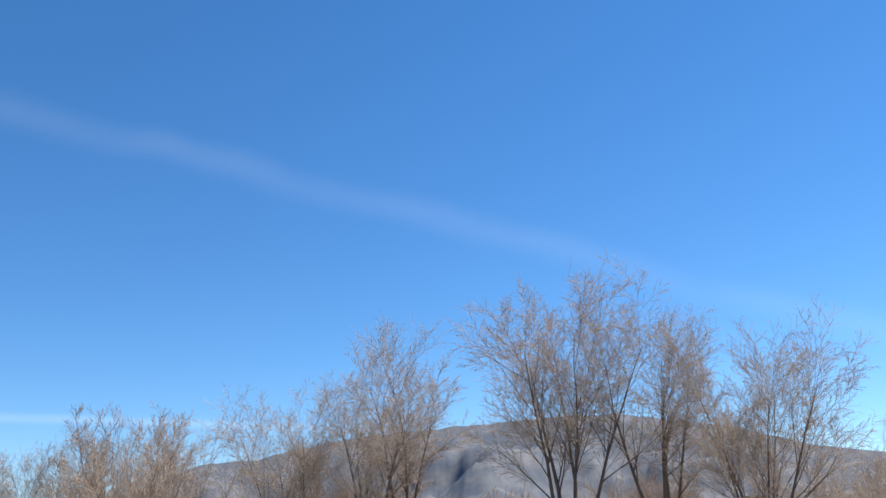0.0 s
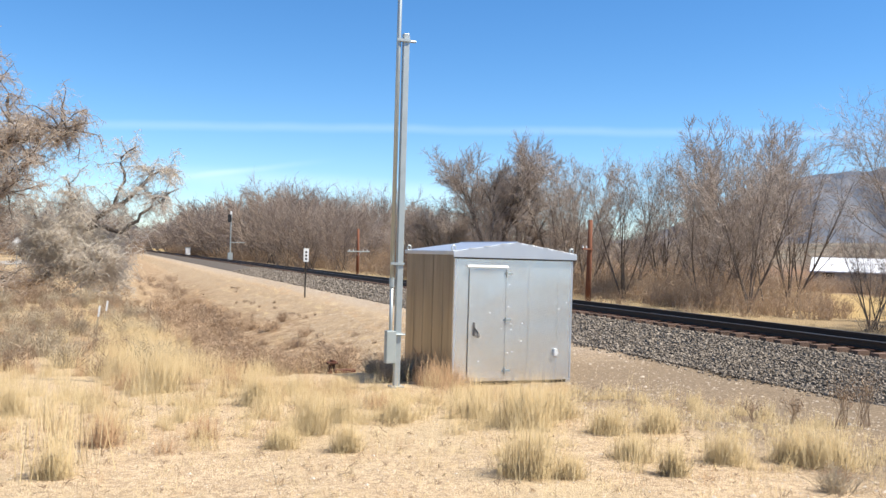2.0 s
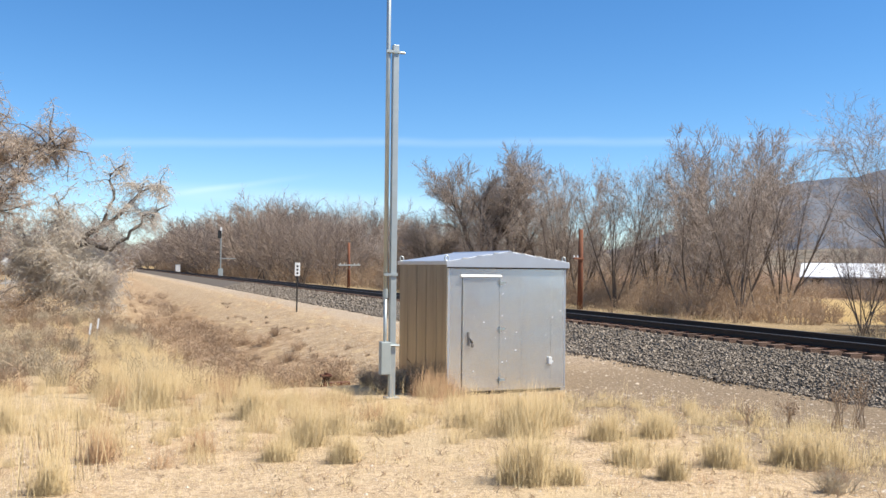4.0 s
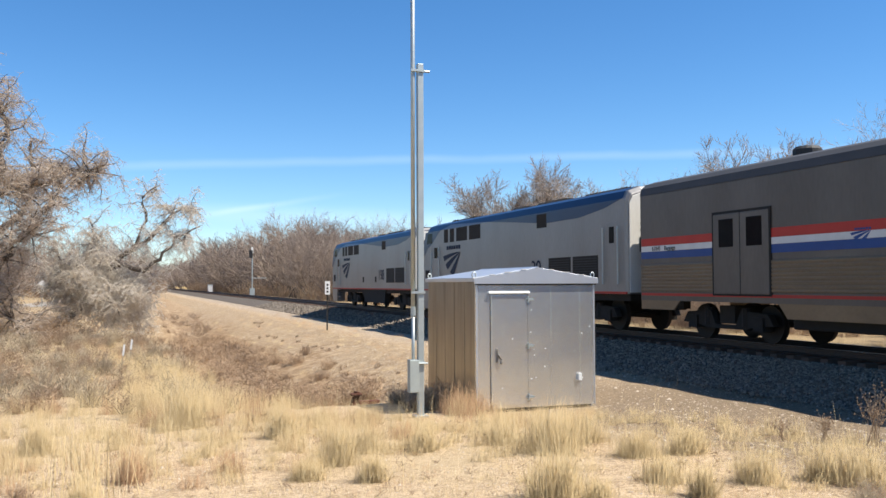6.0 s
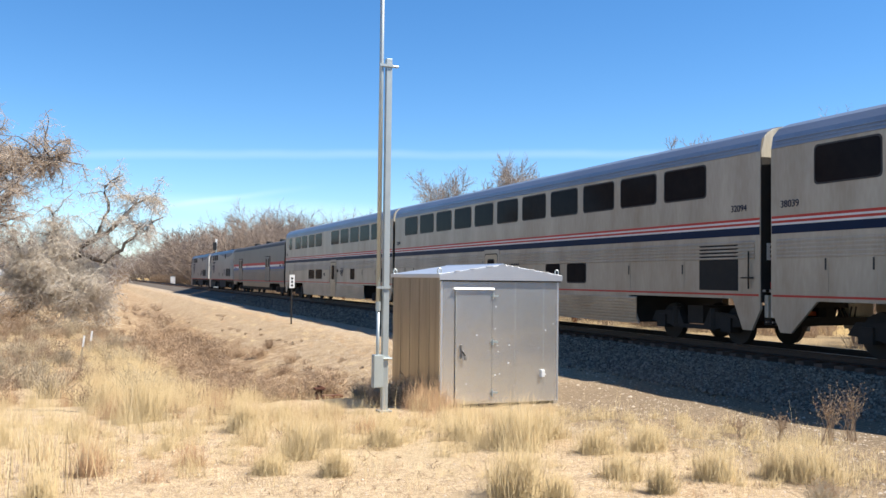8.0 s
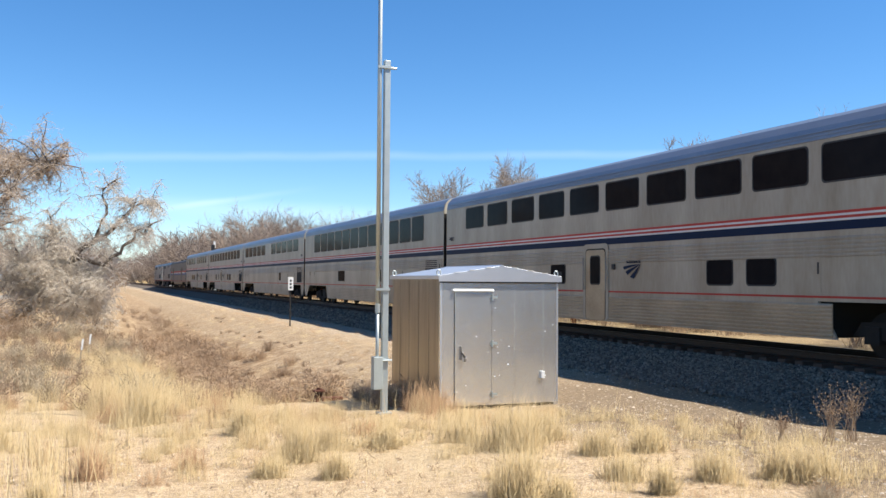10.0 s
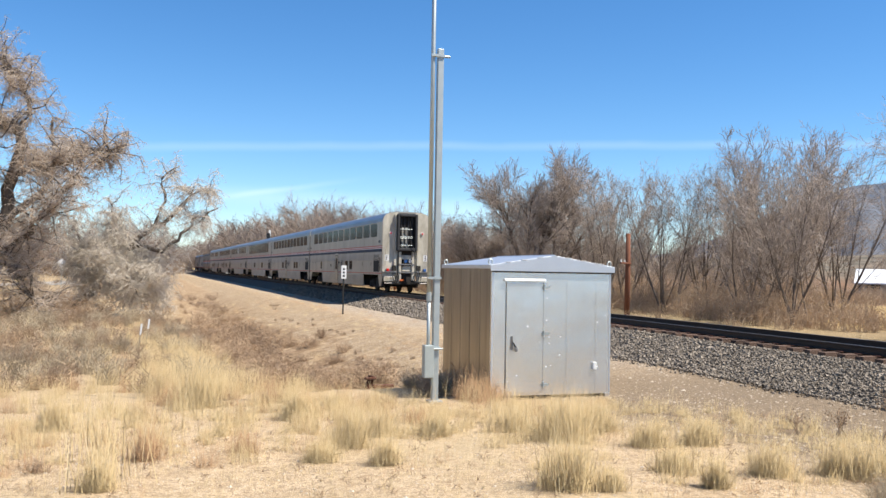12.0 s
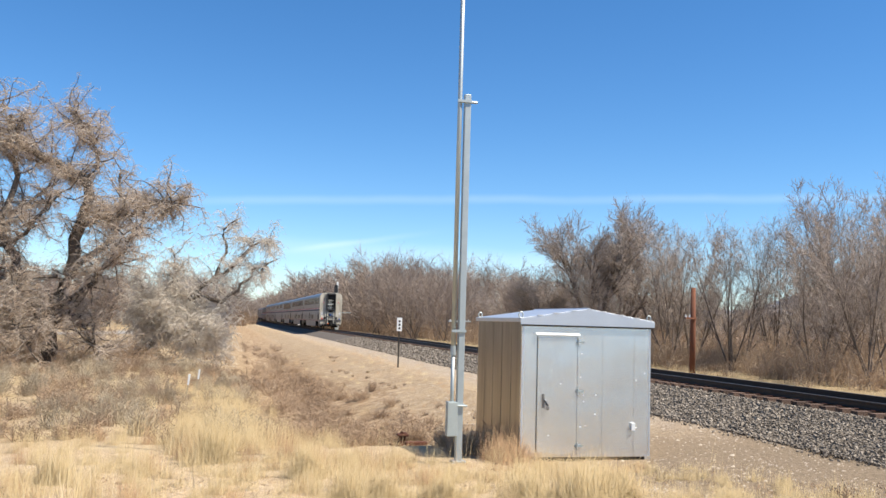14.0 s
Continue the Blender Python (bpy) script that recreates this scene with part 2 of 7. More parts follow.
M = {
    "ballast": island_material("ballast_stone", [(0.125, 0.102, 0.079), (0.235, 0.195, 0.152), (0.40, 0.34, 0.272), (0.165, 0.135, 0.104), (0.295, 0.245, 0.19)], 0.9),
    "bed": material("ballast_bed", (0.125, 0.10, 0.075), 0.95, alt=(0.065, 0.052, 0.039), scale=9, fine=28, bump=1.0, mixing=0.6),
    "rail": material("rail_steel", (0.030, 0.024, 0.020), 0.6, 0.3, alt=(0.06, 0.035, 0.022), scale=3, fine=40, bump=0.2),
    "railhead": material("rail_head", (0.30, 0.29, 0.28), 0.35, 0.9, scale=2, fine=30),
    "tie": material("tie_wood", (0.085, 0.052, 0.036), 0.9, alt=(0.16, 0.095, 0.064), scale=5, fine=30, bump=0.6, random_tint=0.35, stretch=(1, 8, 8)),
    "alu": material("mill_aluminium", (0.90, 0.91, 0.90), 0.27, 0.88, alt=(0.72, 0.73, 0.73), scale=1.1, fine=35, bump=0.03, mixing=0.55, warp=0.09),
    # shed's shaded sides: darker brown put into the colour, with weathered streaks
    "alu_side": material("weathered_shaded_aluminium", (0.50, 0.455, 0.385), 0.30, 0.9, alt=(0.27, 0.235, 0.19), scale=2.6, fine=34, bump=0.05, mixing=0.85, stretch=(1, 2.2, 0.12), warp=0.06),
    "alu_roof": material("roof_aluminium", (0.74, 0.75, 0.76), 0.42, 0.85, alt=(0.62, 0.63, 0.65), scale=2, fine=40, bump=0.05),
    "galv": material("galvanised_steel", (0.46, 0.50, 0.49), 0.5, 0.65, alt=(0.36, 0.40, 0.40), scale=9, fine=70, bump=0.05),
    "grey_box": material("grey_painted_box", (0.40, 0.44, 0.42), 0.5, 0.1, scale=5, fine=50),
    "dark": material("dark_gap", (0.012, 0.011, 0.010), 0.9, scale=3),
    "rust": material("rusty_iron", (0.13, 0.045, 0.022), 0.9, alt=(0.06, 0.022, 0.013), scale=10, fine=50, bump=0.5),
    "old_pole": material("weathered_pole_wood", (0.21, 0.075, 0.035), 0.9, alt=(0.10, 0.040, 0.024), scale=4, fine=40, bump=0.5, stretch=(6, 6, 0.6)),
    "white_sign": material("white_sign_paint", (0.78, 0.78, 0.76), 0.5, scale=6),
    "yellow_sign": material("yellow_sign_paint", (0.75, 0.48, 0.03), 0.5, scale=6),
    "black": material("black_paint", (0.010, 0.010, 0.011), 0.55, scale=6),
    "under": material("grimy_underframe_and_gap_shade", (0.012, 0.011, 0.0095), 0.9, alt=(0.028, 0.023, 0.018), scale=4, fine=30, bump=0.3),
    "silver": material("silver_car_paint", (0.48, 0.425, 0.345), 0.42, 0.3, alt=(0.27, 0.215, 0.15), scale=1.1, fine=14, bump=0.02, mixing=0.7, stretch=(1, 1.0, 0.25)),
    "silver_low": material("dusty_fluted_steel", (0.56, 0.45, 0.31), 0.42, 0.4, alt=(0.30, 0.225, 0.14), scale=1.2, fine=20, mixing=0.7, stretch=(1, 0.6, 1)),
    # bluish tint of the steel stands for the sky reflected in the roofs
    "roof_steel": material("car_roof_steel", (0.28, 0.315, 0.38), 0.42, 0.6, alt=(0.19, 0.215, 0.26), scale=1.1, fine=18, stretch=(1, 0.5, 1)),
    "bag_silver": material("dull_stainless_steel", (0.155, 0.137, 0.12), 0.45, 0.45, alt=(0.085, 0.071, 0.058), scale=0.8, fine=14, stretch=(1, 1, 0.3)),
    "bag_low": material("dusty_fluted_steel_low", (0.26, 0.19, 0.115), 0.47, 0.42, alt=(0.145, 0.10, 0.06), scale=1.0, fine=18, stretch=(1, 0.6, 1)),
    "roof_dark": material("baggage_roof", (0.075, 0.075, 0.078), 0.7, 0.2, scale=1.2, fine=20),
    "cream": material("cream_end_paint", (0.60, 0.56, 0.46), 0.55, alt=(0.24, 0.205, 0.15), scale=3.0, fine=20, mixing=0.62, stretch=(1, 1, 0.3)),
    "loco_grey": material("locomotive_grey", (0.275, 0.27, 0.268), 0.38, 0.25, alt=(0.165, 0.152, 0.138), scale=0.8, fine=14, stretch=(1, 1, 0.3)),
    # off-white holds the sunlit look of the locomotive's rear face
    "loco_white": material("locomotive_rear_sunlit_white", (0.76, 0.75, 0.70), 0.5, alt=(0.55, 0.52, 0.46), scale=1.4, fine=20, stretch=(1, 1, 0.3)),
    "blue": material("stripe_blue", (0.006, 0.016, 0.050), 0.55, scale=2, fine=20, spec=0.15),
    "bag_blue": material("baggage_blue", (0.004, 0.055, 0.25), 0.45, scale=2, fine=20),
    "loco_blue": material("locomotive_blue", (0.006, 0.020, 0.070), 0.35, alt=(0.010, 0.030, 0.09), scale=1.5, fine=20, spec=0.35),
    "red": material("stripe_red", (0.50, 0.036, 0.020), 0.6, scale=2, fine=20),
    "white": material("stripe_white", (0.74, 0.73, 0.70), 0.5, scale=2, fine=20),
    "glass": material("dark_tinted_glass", (0.020, 0.017, 0.017), 0.10, alt=(0.008, 0.008, 0.010), scale=3, spec=0.14, ior=1.16),
    "rubber": material("black_rubber", (0.018, 0.018, 0.019), 0.7, alt=(0.035, 0.035, 0.036), scale=4, fine=30),
    "steel": material("dull_steel", (0.30, 0.28, 0.26), 0.45, 0.7, scale=5, fine=40),
    "wheel": material("wheel_steel", (0.022, 0.019, 0.016), 0.75, 0.2, scale=6),
    "lamp_red": material("red_marker_lens", (0.55, 0.02, 0.02), 0.2, scale=4),
    "hose_blue": material("blue_connector", (0.03, 0.12, 0.35), 0.5, scale=4),
    "orange": material("orange_panel", (0.75, 0.16, 0.03), 0.5, scale=4),
    "bark": material("dark_bark", (0.10, 0.077, 0.060), 0.95, alt=(0.19, 0.15, 0.12), scale=2, fine=25, bump=0.8, random_tint=0.2),
    "bark_grey": material("grey_cottonwood_bark", (0.15, 0.12, 0.094), 0.95, alt=(0.055, 0.044, 0.036), scale=2.2, fine=22, bump=0.9),
    "twig": island_material("bare_twigs", [(0.34, 0.275, 0.225), (0.47, 0.39, 0.325), (0.58, 0.49, 0.415), (0.39, 0.32, 0.265)], 0.9, 0.2, 0.25),
    "twig_red": island_material("reddish_brown_twigs", [(0.27, 0.21, 0.17), (0.36, 0.285, 0.23), (0.46, 0.37, 0.30)], 0.9, 0.2, 0.25),
    "twig_tan": island_material("tan_twigs_with_dead_leaves", [(0.58, 0.49, 0.40), (0.78, 0.675, 0.56), (0.68, 0.585, 0.49), (0.72, 0.56, 0.41), (0.50, 0.425, 0.355)], 0.9, 0.2, 0.42),
    "twig_pale": island_material("pale_dead_twigs", [(0.76, 0.69, 0.59), (0.93, 0.86, 0.76), (0.85, 0.78, 0.68), (0.67, 0.60, 0.51)], 0.9, 0.2, 0.48),
    "grass": island_material("dry_grass_straw", [(0.70, 0.53, 0.285), (0.82, 0.665, 0.39), (0.76, 0.60, 0.335), (0.60, 0.43, 0.225), (0.88, 0.745, 0.49)], 0.7, 0.3, 0.42),
    "grass_red": island_material("reddish_dry_grass", [(0.50, 0.29, 0.155), (0.62, 0.43, 0.25), (0.45, 0.255, 0.135)], 0.75, 0.3, 0.3),
    "shrub_grey": island_material("grey_sage_twigs", [(0.46, 0.375, 0.26), (0.62, 0.515, 0.37), (0.54, 0.45, 0.31), (0.38, 0.305, 0.215)], 0.9, 0.2, 0.3),
    "shrub_brown": island_material("brown_brush_twigs", [(0.42, 0.29, 0.185), (0.56, 0.40, 0.26), (0.64, 0.48, 0.32), (0.34, 0.235, 0.155)], 0.9, 0.2, 0.3),
    "brush_tan": island_material("pale_brush_twigs", [(0.42, 0.295, 0.19), (0.56, 0.41, 0.28), (0.64, 0.49, 0.34), (0.34, 0.235, 0.155)], 0.9, 0.2, 0.35),
    "stone": material("pale_pebble", (0.56, 0.47, 0.365), 0.9, scale=20, fine=90, bump=0.3),
    "building_wall": material("pale_building_wall", (0.40, 0.38, 0.35), 0.8, scale=0.5, fine=6),
    "building_roof": material("white_metal_roof", (0.80, 0.81, 0.82), 0.5, 0.1, scale=0.4, fine=6),
    "adobe": material("tan_adobe_wall", (0.50, 0.30, 0.19), 0.9, scale=0.5, fine=6),
    "asphalt": material("worn_asphalt", (0.24, 0.215, 0.185), 0.9, alt=(0.33, 0.29, 0.24), scale=0.6, fine=20, bump=0.3),
    # blue-grey of the distance haze is mixed into the rock and pine colours
    "mountain": material("hazed_mountain_rock_and_pine", (0.055, 0.080, 0.118), 0.95, alt=(0.155, 0.155, 0.165), scale=0.012, fine=0.05, bump=0.0, mixing=0.9, spec=0.1),
}

# Ground: sand, gravel and thin dry turf, blended by noise and by the lie of the land.
gm = bpy.data.materials.new("sandy_ground")
gm.use_nodes = True
gn, gl = gm.node_tree.nodes, gm.node_tree.links
gb = gn["Principled BSDF"]
gb.inputs["Roughness"].default_value = 0.95
gb.inputs["Specular IOR Level"].default_value = 0.15


def gmath(op, a, b=None, c=None, clamp=False):
    n = gn.new("ShaderNodeMath")
    n.operation, n.use_clamp = op, clamp
    for i, v in enumerate((a, b, c)):
        if v is None:
            continue
        if isinstance(v, (int, float)):
            n.inputs[i].default_value = v
        else:
            gl.new(v, n.inputs[i])
    return n.outputs[0]


def gnoise(scale, detail=5):
    n = gn.new("ShaderNodeTexNoise")
    n.inputs["Scale"].default_value, n.inputs["Detail"].default_value = scale, detail
    gl.new(gtc.outputs["Object"], n.inputs["Vector"])
    return n.outputs[0]


def gstep(v, lo, hi):
    n = gn.new("ShaderNodeMapRange")
    n.interpolation_type = "SMOOTHSTEP"
    gl.new(v, n.inputs[0])
    n.inputs[1].default_value, n.inputs[2].default_value = lo, hi
    return n.outputs[0]


def gmix(f, a, b):
    n = gn.new("ShaderNodeMix")
    n.data_type = "RGBA"
    gl.new(f, n.inputs["Factor"])
    for key, v in (("A", a), ("B", b)):
        if isinstance(v, tuple):
            n.inputs[key].default_value = (v[0] * NATURAL, v[1] * NATURAL, v[2] * NATURAL, 1)
        else:
            gl.new(v, n.inputs[key])
    return n.outputs["Result"]


gtc = gn.new("ShaderNodeTexCoord")
gxyz = gn.new("ShaderNodeSeparateXYZ")
gl.new(gtc.outputs["Object"], gxyz.inputs[0])
n_big, n_mid, n_fine, n_grit = gnoise(0.35), gnoise(2.2), gnoise(14, 4), gnoise(70, 3)
gcol = gmix(gstep(n_mid, 0.38, 0.60), (0.68, 0.505, 0.315), (0.57, 0.415, 0.25))
gcol = gmix(gstep(n_fine, 0.46, 0.64), gcol, (0.42, 0.30, 0.18))
gcol = gmix(gstep(n_grit, 0.57, 0.66), gcol, (0.84, 0.70, 0.53))
gcol = gmix(gstep(n_grit, 0.41, 0.34), gcol, (0.32, 0.23, 0.16))
gcol = gmix(gmath("MULTIPLY", gstep(n_big, 0.45, 0.62), 0.55), gcol, (0.58, 0.45, 0.27))
wob_x = gmath("MULTIPLY_ADD", n_big, 5.0, gxyz.outputs[0])
# packed grey-brown gravel pad beside the ballast
pad = gmath("MULTIPLY", gstep(gmath("MULTIPLY_ADD", n_big, 2.0, gxyz.outputs[0]), -8.9, -7.3), gstep(gxyz.outputs[0], 3.0, 2.0))
pad = gmath("MULTIPLY", pad, gstep(gxyz.outputs[1], 24.0, 17.0))
gcol = gmix(gmath("MULTIPLY", pad, 0.9), gcol, gmix(gstep(n_fine, 0.4, 0.65), (0.285, 0.215, 0.145), (0.18, 0.136, 0.092)))
slope = gmath("MULTIPLY", gstep(wob_x, -8.5, -6.0), gstep(gxyz.outputs[0], -3.0, -3.6))
slope = gmath("MULTIPLY", slope, gstep(gxyz.outputs[1], 15.0, 22.0))
gcol = gmix(gmath("MULTIPLY", slope, 0.8), gcol, gmix(gstep(gmath("MULTIPLY_ADD", n_mid, 0.6, gmath("MULTIPLY", n_fine, 0.5)), 0.42, 0.62), (0.56, 0.395, 0.215), (0.31, 0.21, 0.115)))
# gravel strewn down the bank, greyer towards the ballast
grey = gmath("MULTIPLY", gmath("MULTIPLY", gstep(gmath("MULTIPLY_ADD", n_mid, 1.6, gxyz.outputs[0]), -5.4, -3.6), gstep(gxyz.outputs[0], 3.0, 2.0)), gstep(gxyz.outputs[1], 16.0, 24.0))
gcol = gmix(gmath("MULTIPLY", grey, 0.75), gcol, gmix(gstep(n_fine, 0.4, 0.62), (0.46, 0.385, 0.30), (0.30, 0.245, 0.185)))
n_stone = gnoise(24, 2)
gcol = gmix(gmath("MULTIPLY", slope, gmath("MULTIPLY", gstep(n_stone, 0.56, 0.62), 0.8)), gcol, (0.72, 0.61, 0.48))
gcol = gmix(gmath("MULTIPLY", slope, gmath("MULTIPLY", gstep(n_stone, 0.44, 0.38), 0.7)), gcol, (0.30, 0.215, 0.145))
# brush floor in the ditch
ditch = gmath("MULTIPLY", gstep(wob_x, -14.5, -10.5), gstep(wob_x, -5.0, -7.5))
ditch = gmath("MULTIPLY", ditch, gstep(gxyz.outputs[1], 16.5, 22.0))
gcol = gmix(gmath("MULTIPLY", ditch, gstep(n_mid, 0.3, 0.6)), gcol, (0.30, 0.195, 0.11))
# dry turf under the far trees, straw field, then brown brush land
turf = gmath("MULTIPLY", gstep(wob_x, 4.5, 7.0), gstep(n_fine, 0.1, 0.42))
gcol = gmix(turf, gcol, (0.36, 0.265, 0.15))
field = gmath("MULTIPLY", gstep(wob_x, 18.0, 22.0), gstep(wob_x, 50.0, 44.0))
gcol = gmix(field, gcol, gmix(gstep(n_mid, 0.3, 0.7), (0.52, 0.375, 0.165), (0.44, 0.30, 0.135)))
gcol = gmix(gstep(wob_x, 44.0, 52.0), gcol, gmix(gstep(n_big, 0.35, 0.62), (0.30, 0.165, 0.09), (0.20, 0.135, 0.085)))
gcol = gmix(gstep(gxyz.outputs[0], 160.0, 320.0), gcol, gmix(gstep(gnoise(0.03), 0.42, 0.6), (0.24, 0.195, 0.14), (0.12, 0.105, 0.08)))
# worn turf and brush litter to the west of the ditch
west = gmath("MULTIPLY", gstep(gxyz.outputs[1], 17.0, 24.0), gstep(wob_x, -9.0, -12.0))
gcol = gmix(gmath("MULTIPLY", west, gmath("MULTIPLY_ADD", gstep(n_mid, 0.3, 0.65), 0.6, 0.25)), gcol, (0.36, 0.265, 0.15))
gl.new(gcol, gb.inputs["Base Color"])
gbump = gn.new("ShaderNodeBump")
gbump.inputs["Strength"].default_value, gbump.inputs["Distance"].default_value = 0.9, 0.035
gl.new(gmath("MULTIPLY_ADD", n_grit, 0.8, gmath("MULTIPLY", n_fine, 0.8)), gbump.inputs["Height"])
gl.new(gbump.outputs[0], gb.inputs["Normal"])


# ---- building helpers ----
class Shape:
    """Collects vertices and faces of one mesh."""

    def __init__(self):
        self.v, self.f = [], []

    def add(self, verts, faces):
        k = len(self.v)
        self.v += verts
        self.f += [tuple(i + k for i in f) for f in faces]
        return self

    def box(self, x0, x1, y0, y1, z0, z1):
        return self.add([(x, y, z) for z in (z0, z1) for y in (y0, y1) for x in (x0, x1)],
                        [(0, 2, 3, 1), (4, 5, 7, 6), (0, 1, 5, 4), (2, 6, 7, 3), (0, 4, 6, 2), (1, 3, 7, 5)])

    def prism(self, outline, axis, a, b):
        """An outline of two coordinates, drawn out along an axis from a to b."""
        n = len(outline)
        put = {"x": lambda p, s: (s, p[0], p[1]), "y": lambda p, s: (p[0], s, p[1]), "z": lambda p, s: (p[0], p[1], s)}[axis]
        return self.add([put(p, a) for p in outline] + [put(p, b) for p in outline],
                        [(i, (i + 1) % n, (i + 1) % n + n, i + n) for i in range(n)] + [tuple(range(n))[::-1], tuple(range(n, 2 * n))])

    def tube(self, points, radii, sides=8, closed=True):
        """A round bar through points."""
        pts = [Vector(p) for p in points]
        if isinstance(radii, (int, float)):
            radii = [radii] * len(pts)
        verts, faces = [], []
        for i, p in enumerate(pts):
            d = (pts[min(i + 1, len(pts) - 1)] - pts[max(i - 1, 0)]).normalized()
            a = d.cross((0, 0, 1) if abs(d.z) < 0.9 else (1, 0, 0)).normalized()
            b = d.cross(a)
            for k in range(sides):
                w = 2 * math.pi * k / sides
                verts.append(tuple(p + (a * math.cos(w) + b * math.sin(w)) * radii[i]))
        for i in range(len(pts) - 1):
            for k in range(sides):
                q = (k + 1) % sides
                faces.append((i * sides + k, i * sides + q, (i + 1) * sides + q, (i + 1) * sides + k))
        if closed:
            faces += [tuple(range(sides))[::-1], tuple(range((len(pts) - 1) * sides, len(pts) * sides))]
        return self.add(verts, faces)

    def loft(self, rings):
        """Open or closed rings of equal length, joined one to the next, with ends filled."""
        n, k = len(rings[0]), len(rings)
        verts = [p for r in rings for p in r]
        faces = [(i * n + j, i * n + (j + 1) % n, (i + 1) * n + (j + 1) % n, (i + 1) * n + j) for i in range(k - 1) for j in range(n)]
        faces += [tuple(range(n))[::-1], tuple(range((k - 1) * n, k * n))]
        return self.add(verts, faces)

    def mesh(self, name, mat, smooth=False):
        me = bpy.data.meshes.new(name)
        me.from_pydata(self.v, [], self.f)
        bm = bmesh.new()
        bm.from_mesh(me)
        if len(bm.faces) < 20000:
            bmesh.ops.recalc_face_normals(bm, faces=bm.faces)
        bm.to_mesh(me)
        bm.free()
        me.materials.append(mat)
        if smooth:
            me.polygons.foreach_set("use_smooth", [True] * len(me.polygons))
        return me


def part(name, shape, mat, parent, label="", smooth=False, bevel=0.0, at=None):
    ob = new(name, shape.mesh(name, mat, smooth))
    ob.parent = parent
    if at is not None:
        ob.matrix_basis = at
    if label:
        tagged(ob, label)
    if bevel:
        mod = ob.modifiers.new("bevel", "BEVEL")
        mod.width, mod.segments, mod.limit_method = bevel, 2, "ANGLE"
    return ob


def thing(name, m, label, category, group="", kind=""):
    ob = new(name)
    ob.matrix_basis = m
    return tagged(ob, label, category, group, kind)


def lettering(name, text, size, mat, parent, at, label=""):
    cu = bpy.data.curves.new(name, "FONT")
    cu.body, cu.size, cu.extrude = text, size, 0.003
    tmp = new(name, cu)
    me = bpy.data.meshes.new_from_object(tmp.evaluated_get(bpy.context.evaluated_depsgraph_get()))
    bpy.data.objects.remove(tmp)
    me.materials.clear()
    me.materials.append(mat)
    ob = new(name, me)
    ob.parent = parent
    ob.matrix_basis = at
    return tagged(ob, label) if label else ob


def smooth_step(v, lo, hi):
    u = min(1.0, max(0.0, (v - lo) / (hi - lo)))
    return u * u * (3 - 2 * u)


# ---- ground ----
def lie(x, y):
    """Height of the ground."""
    base = float(np.interp(y, (-60, 0, 6, 13.5, 16, 25, 60), (-0.1, -0.2, -0.4, -0.68, -0.85, -1.25, -1.3)))
    near = smooth_step(x, -9.5, -6.0) * (1 - smooth_step(y, 15, 24))
    base = base * (1 - near) + near * max(-0.78, base - 0.15)
    base -= 0.75 * math.exp(-((x + 11.3) / 2.6) ** 2) * smooth_step(y, 16.5, 24) * (1 - smooth_step(y, 60, 120))
    if x > 0:
        base = -0.95
    a = abs(x)
    bank = float(np.interp(a, (0, 1.5, 3.4, 6.2, 12), (-0.33, -0.33, -0.77, -0.82, -2.2)))
    if x < 0 and a > 3.4:
        bank -= (1 - smooth_step(y, 13, 26)) * (a - 3.4) * 0.05
    h = max(base, bank)
    h += 0.05 * (noise.noise((x * 0.5, y * 0.5, 0.0))) + 0.018 * noise.noise((x * 2.1, y * 2.1, 3.0)) if a > 3.6 else 0.0
    if x > 90:
        h += 30 * smooth_step(x, 110, 900) + 4 * noise.noise((x * 0.008, y * 0.008, 5.0)) * smooth_step(x, 120, 400)
    return h


def spaced(lo, hi, fine_lo, fine_hi, step):
    out = list(np.arange(fine_lo, fine_hi + 1e-6, step))
    s, v = step, fine_hi
    while v < hi:
        s *= 1.16
        v += s
        out.append(min(v, hi))
    s, v = step, fine_lo
    while v > lo:
        s *= 1.16
        v -= s
        out.insert(0, max(v, lo))
    return out


gx, gy = spaced(-2500, 4600, -19, 8, 0.3), spaced(-2500, 4600, 2, 40, 0.35)
gshape = Shape()
gshape.add([(x, y, lie(x, y)) for y in gy for x in gx],
           [(j * len(gx) + i, j * len(gx) + i + 1, (j + 1) * len(gx) + i + 1, (j + 1) * len(gx) + i) for j in range(len(gy) - 1) for i in range(len(gx) - 1)])
ground = tagged(new("ground", gshape.mesh("ground", gm, True)), "sandy ground with dry turf and straw-coloured field", "ground", kind="structure")

# Mountains far to the east of the line, foothills in front.
RIDGE = ((20, 0.6), (33, 1.4), (37, 3.0), (39, 3.9), (41, 4.8), (43, 5.4), (46, 5.6), (50, 6.5), (54, 7.0), (59, 7.3), (65, 7.6), (69, 7.5), (75, 6.4), (80, 4.9), (86, 3.8), (95, 4.2), (110, 3.0), (130, 1.0))
mshape, cols, rings = Shape(), [], 34
azs = np.arange(20, 131, 0.3)
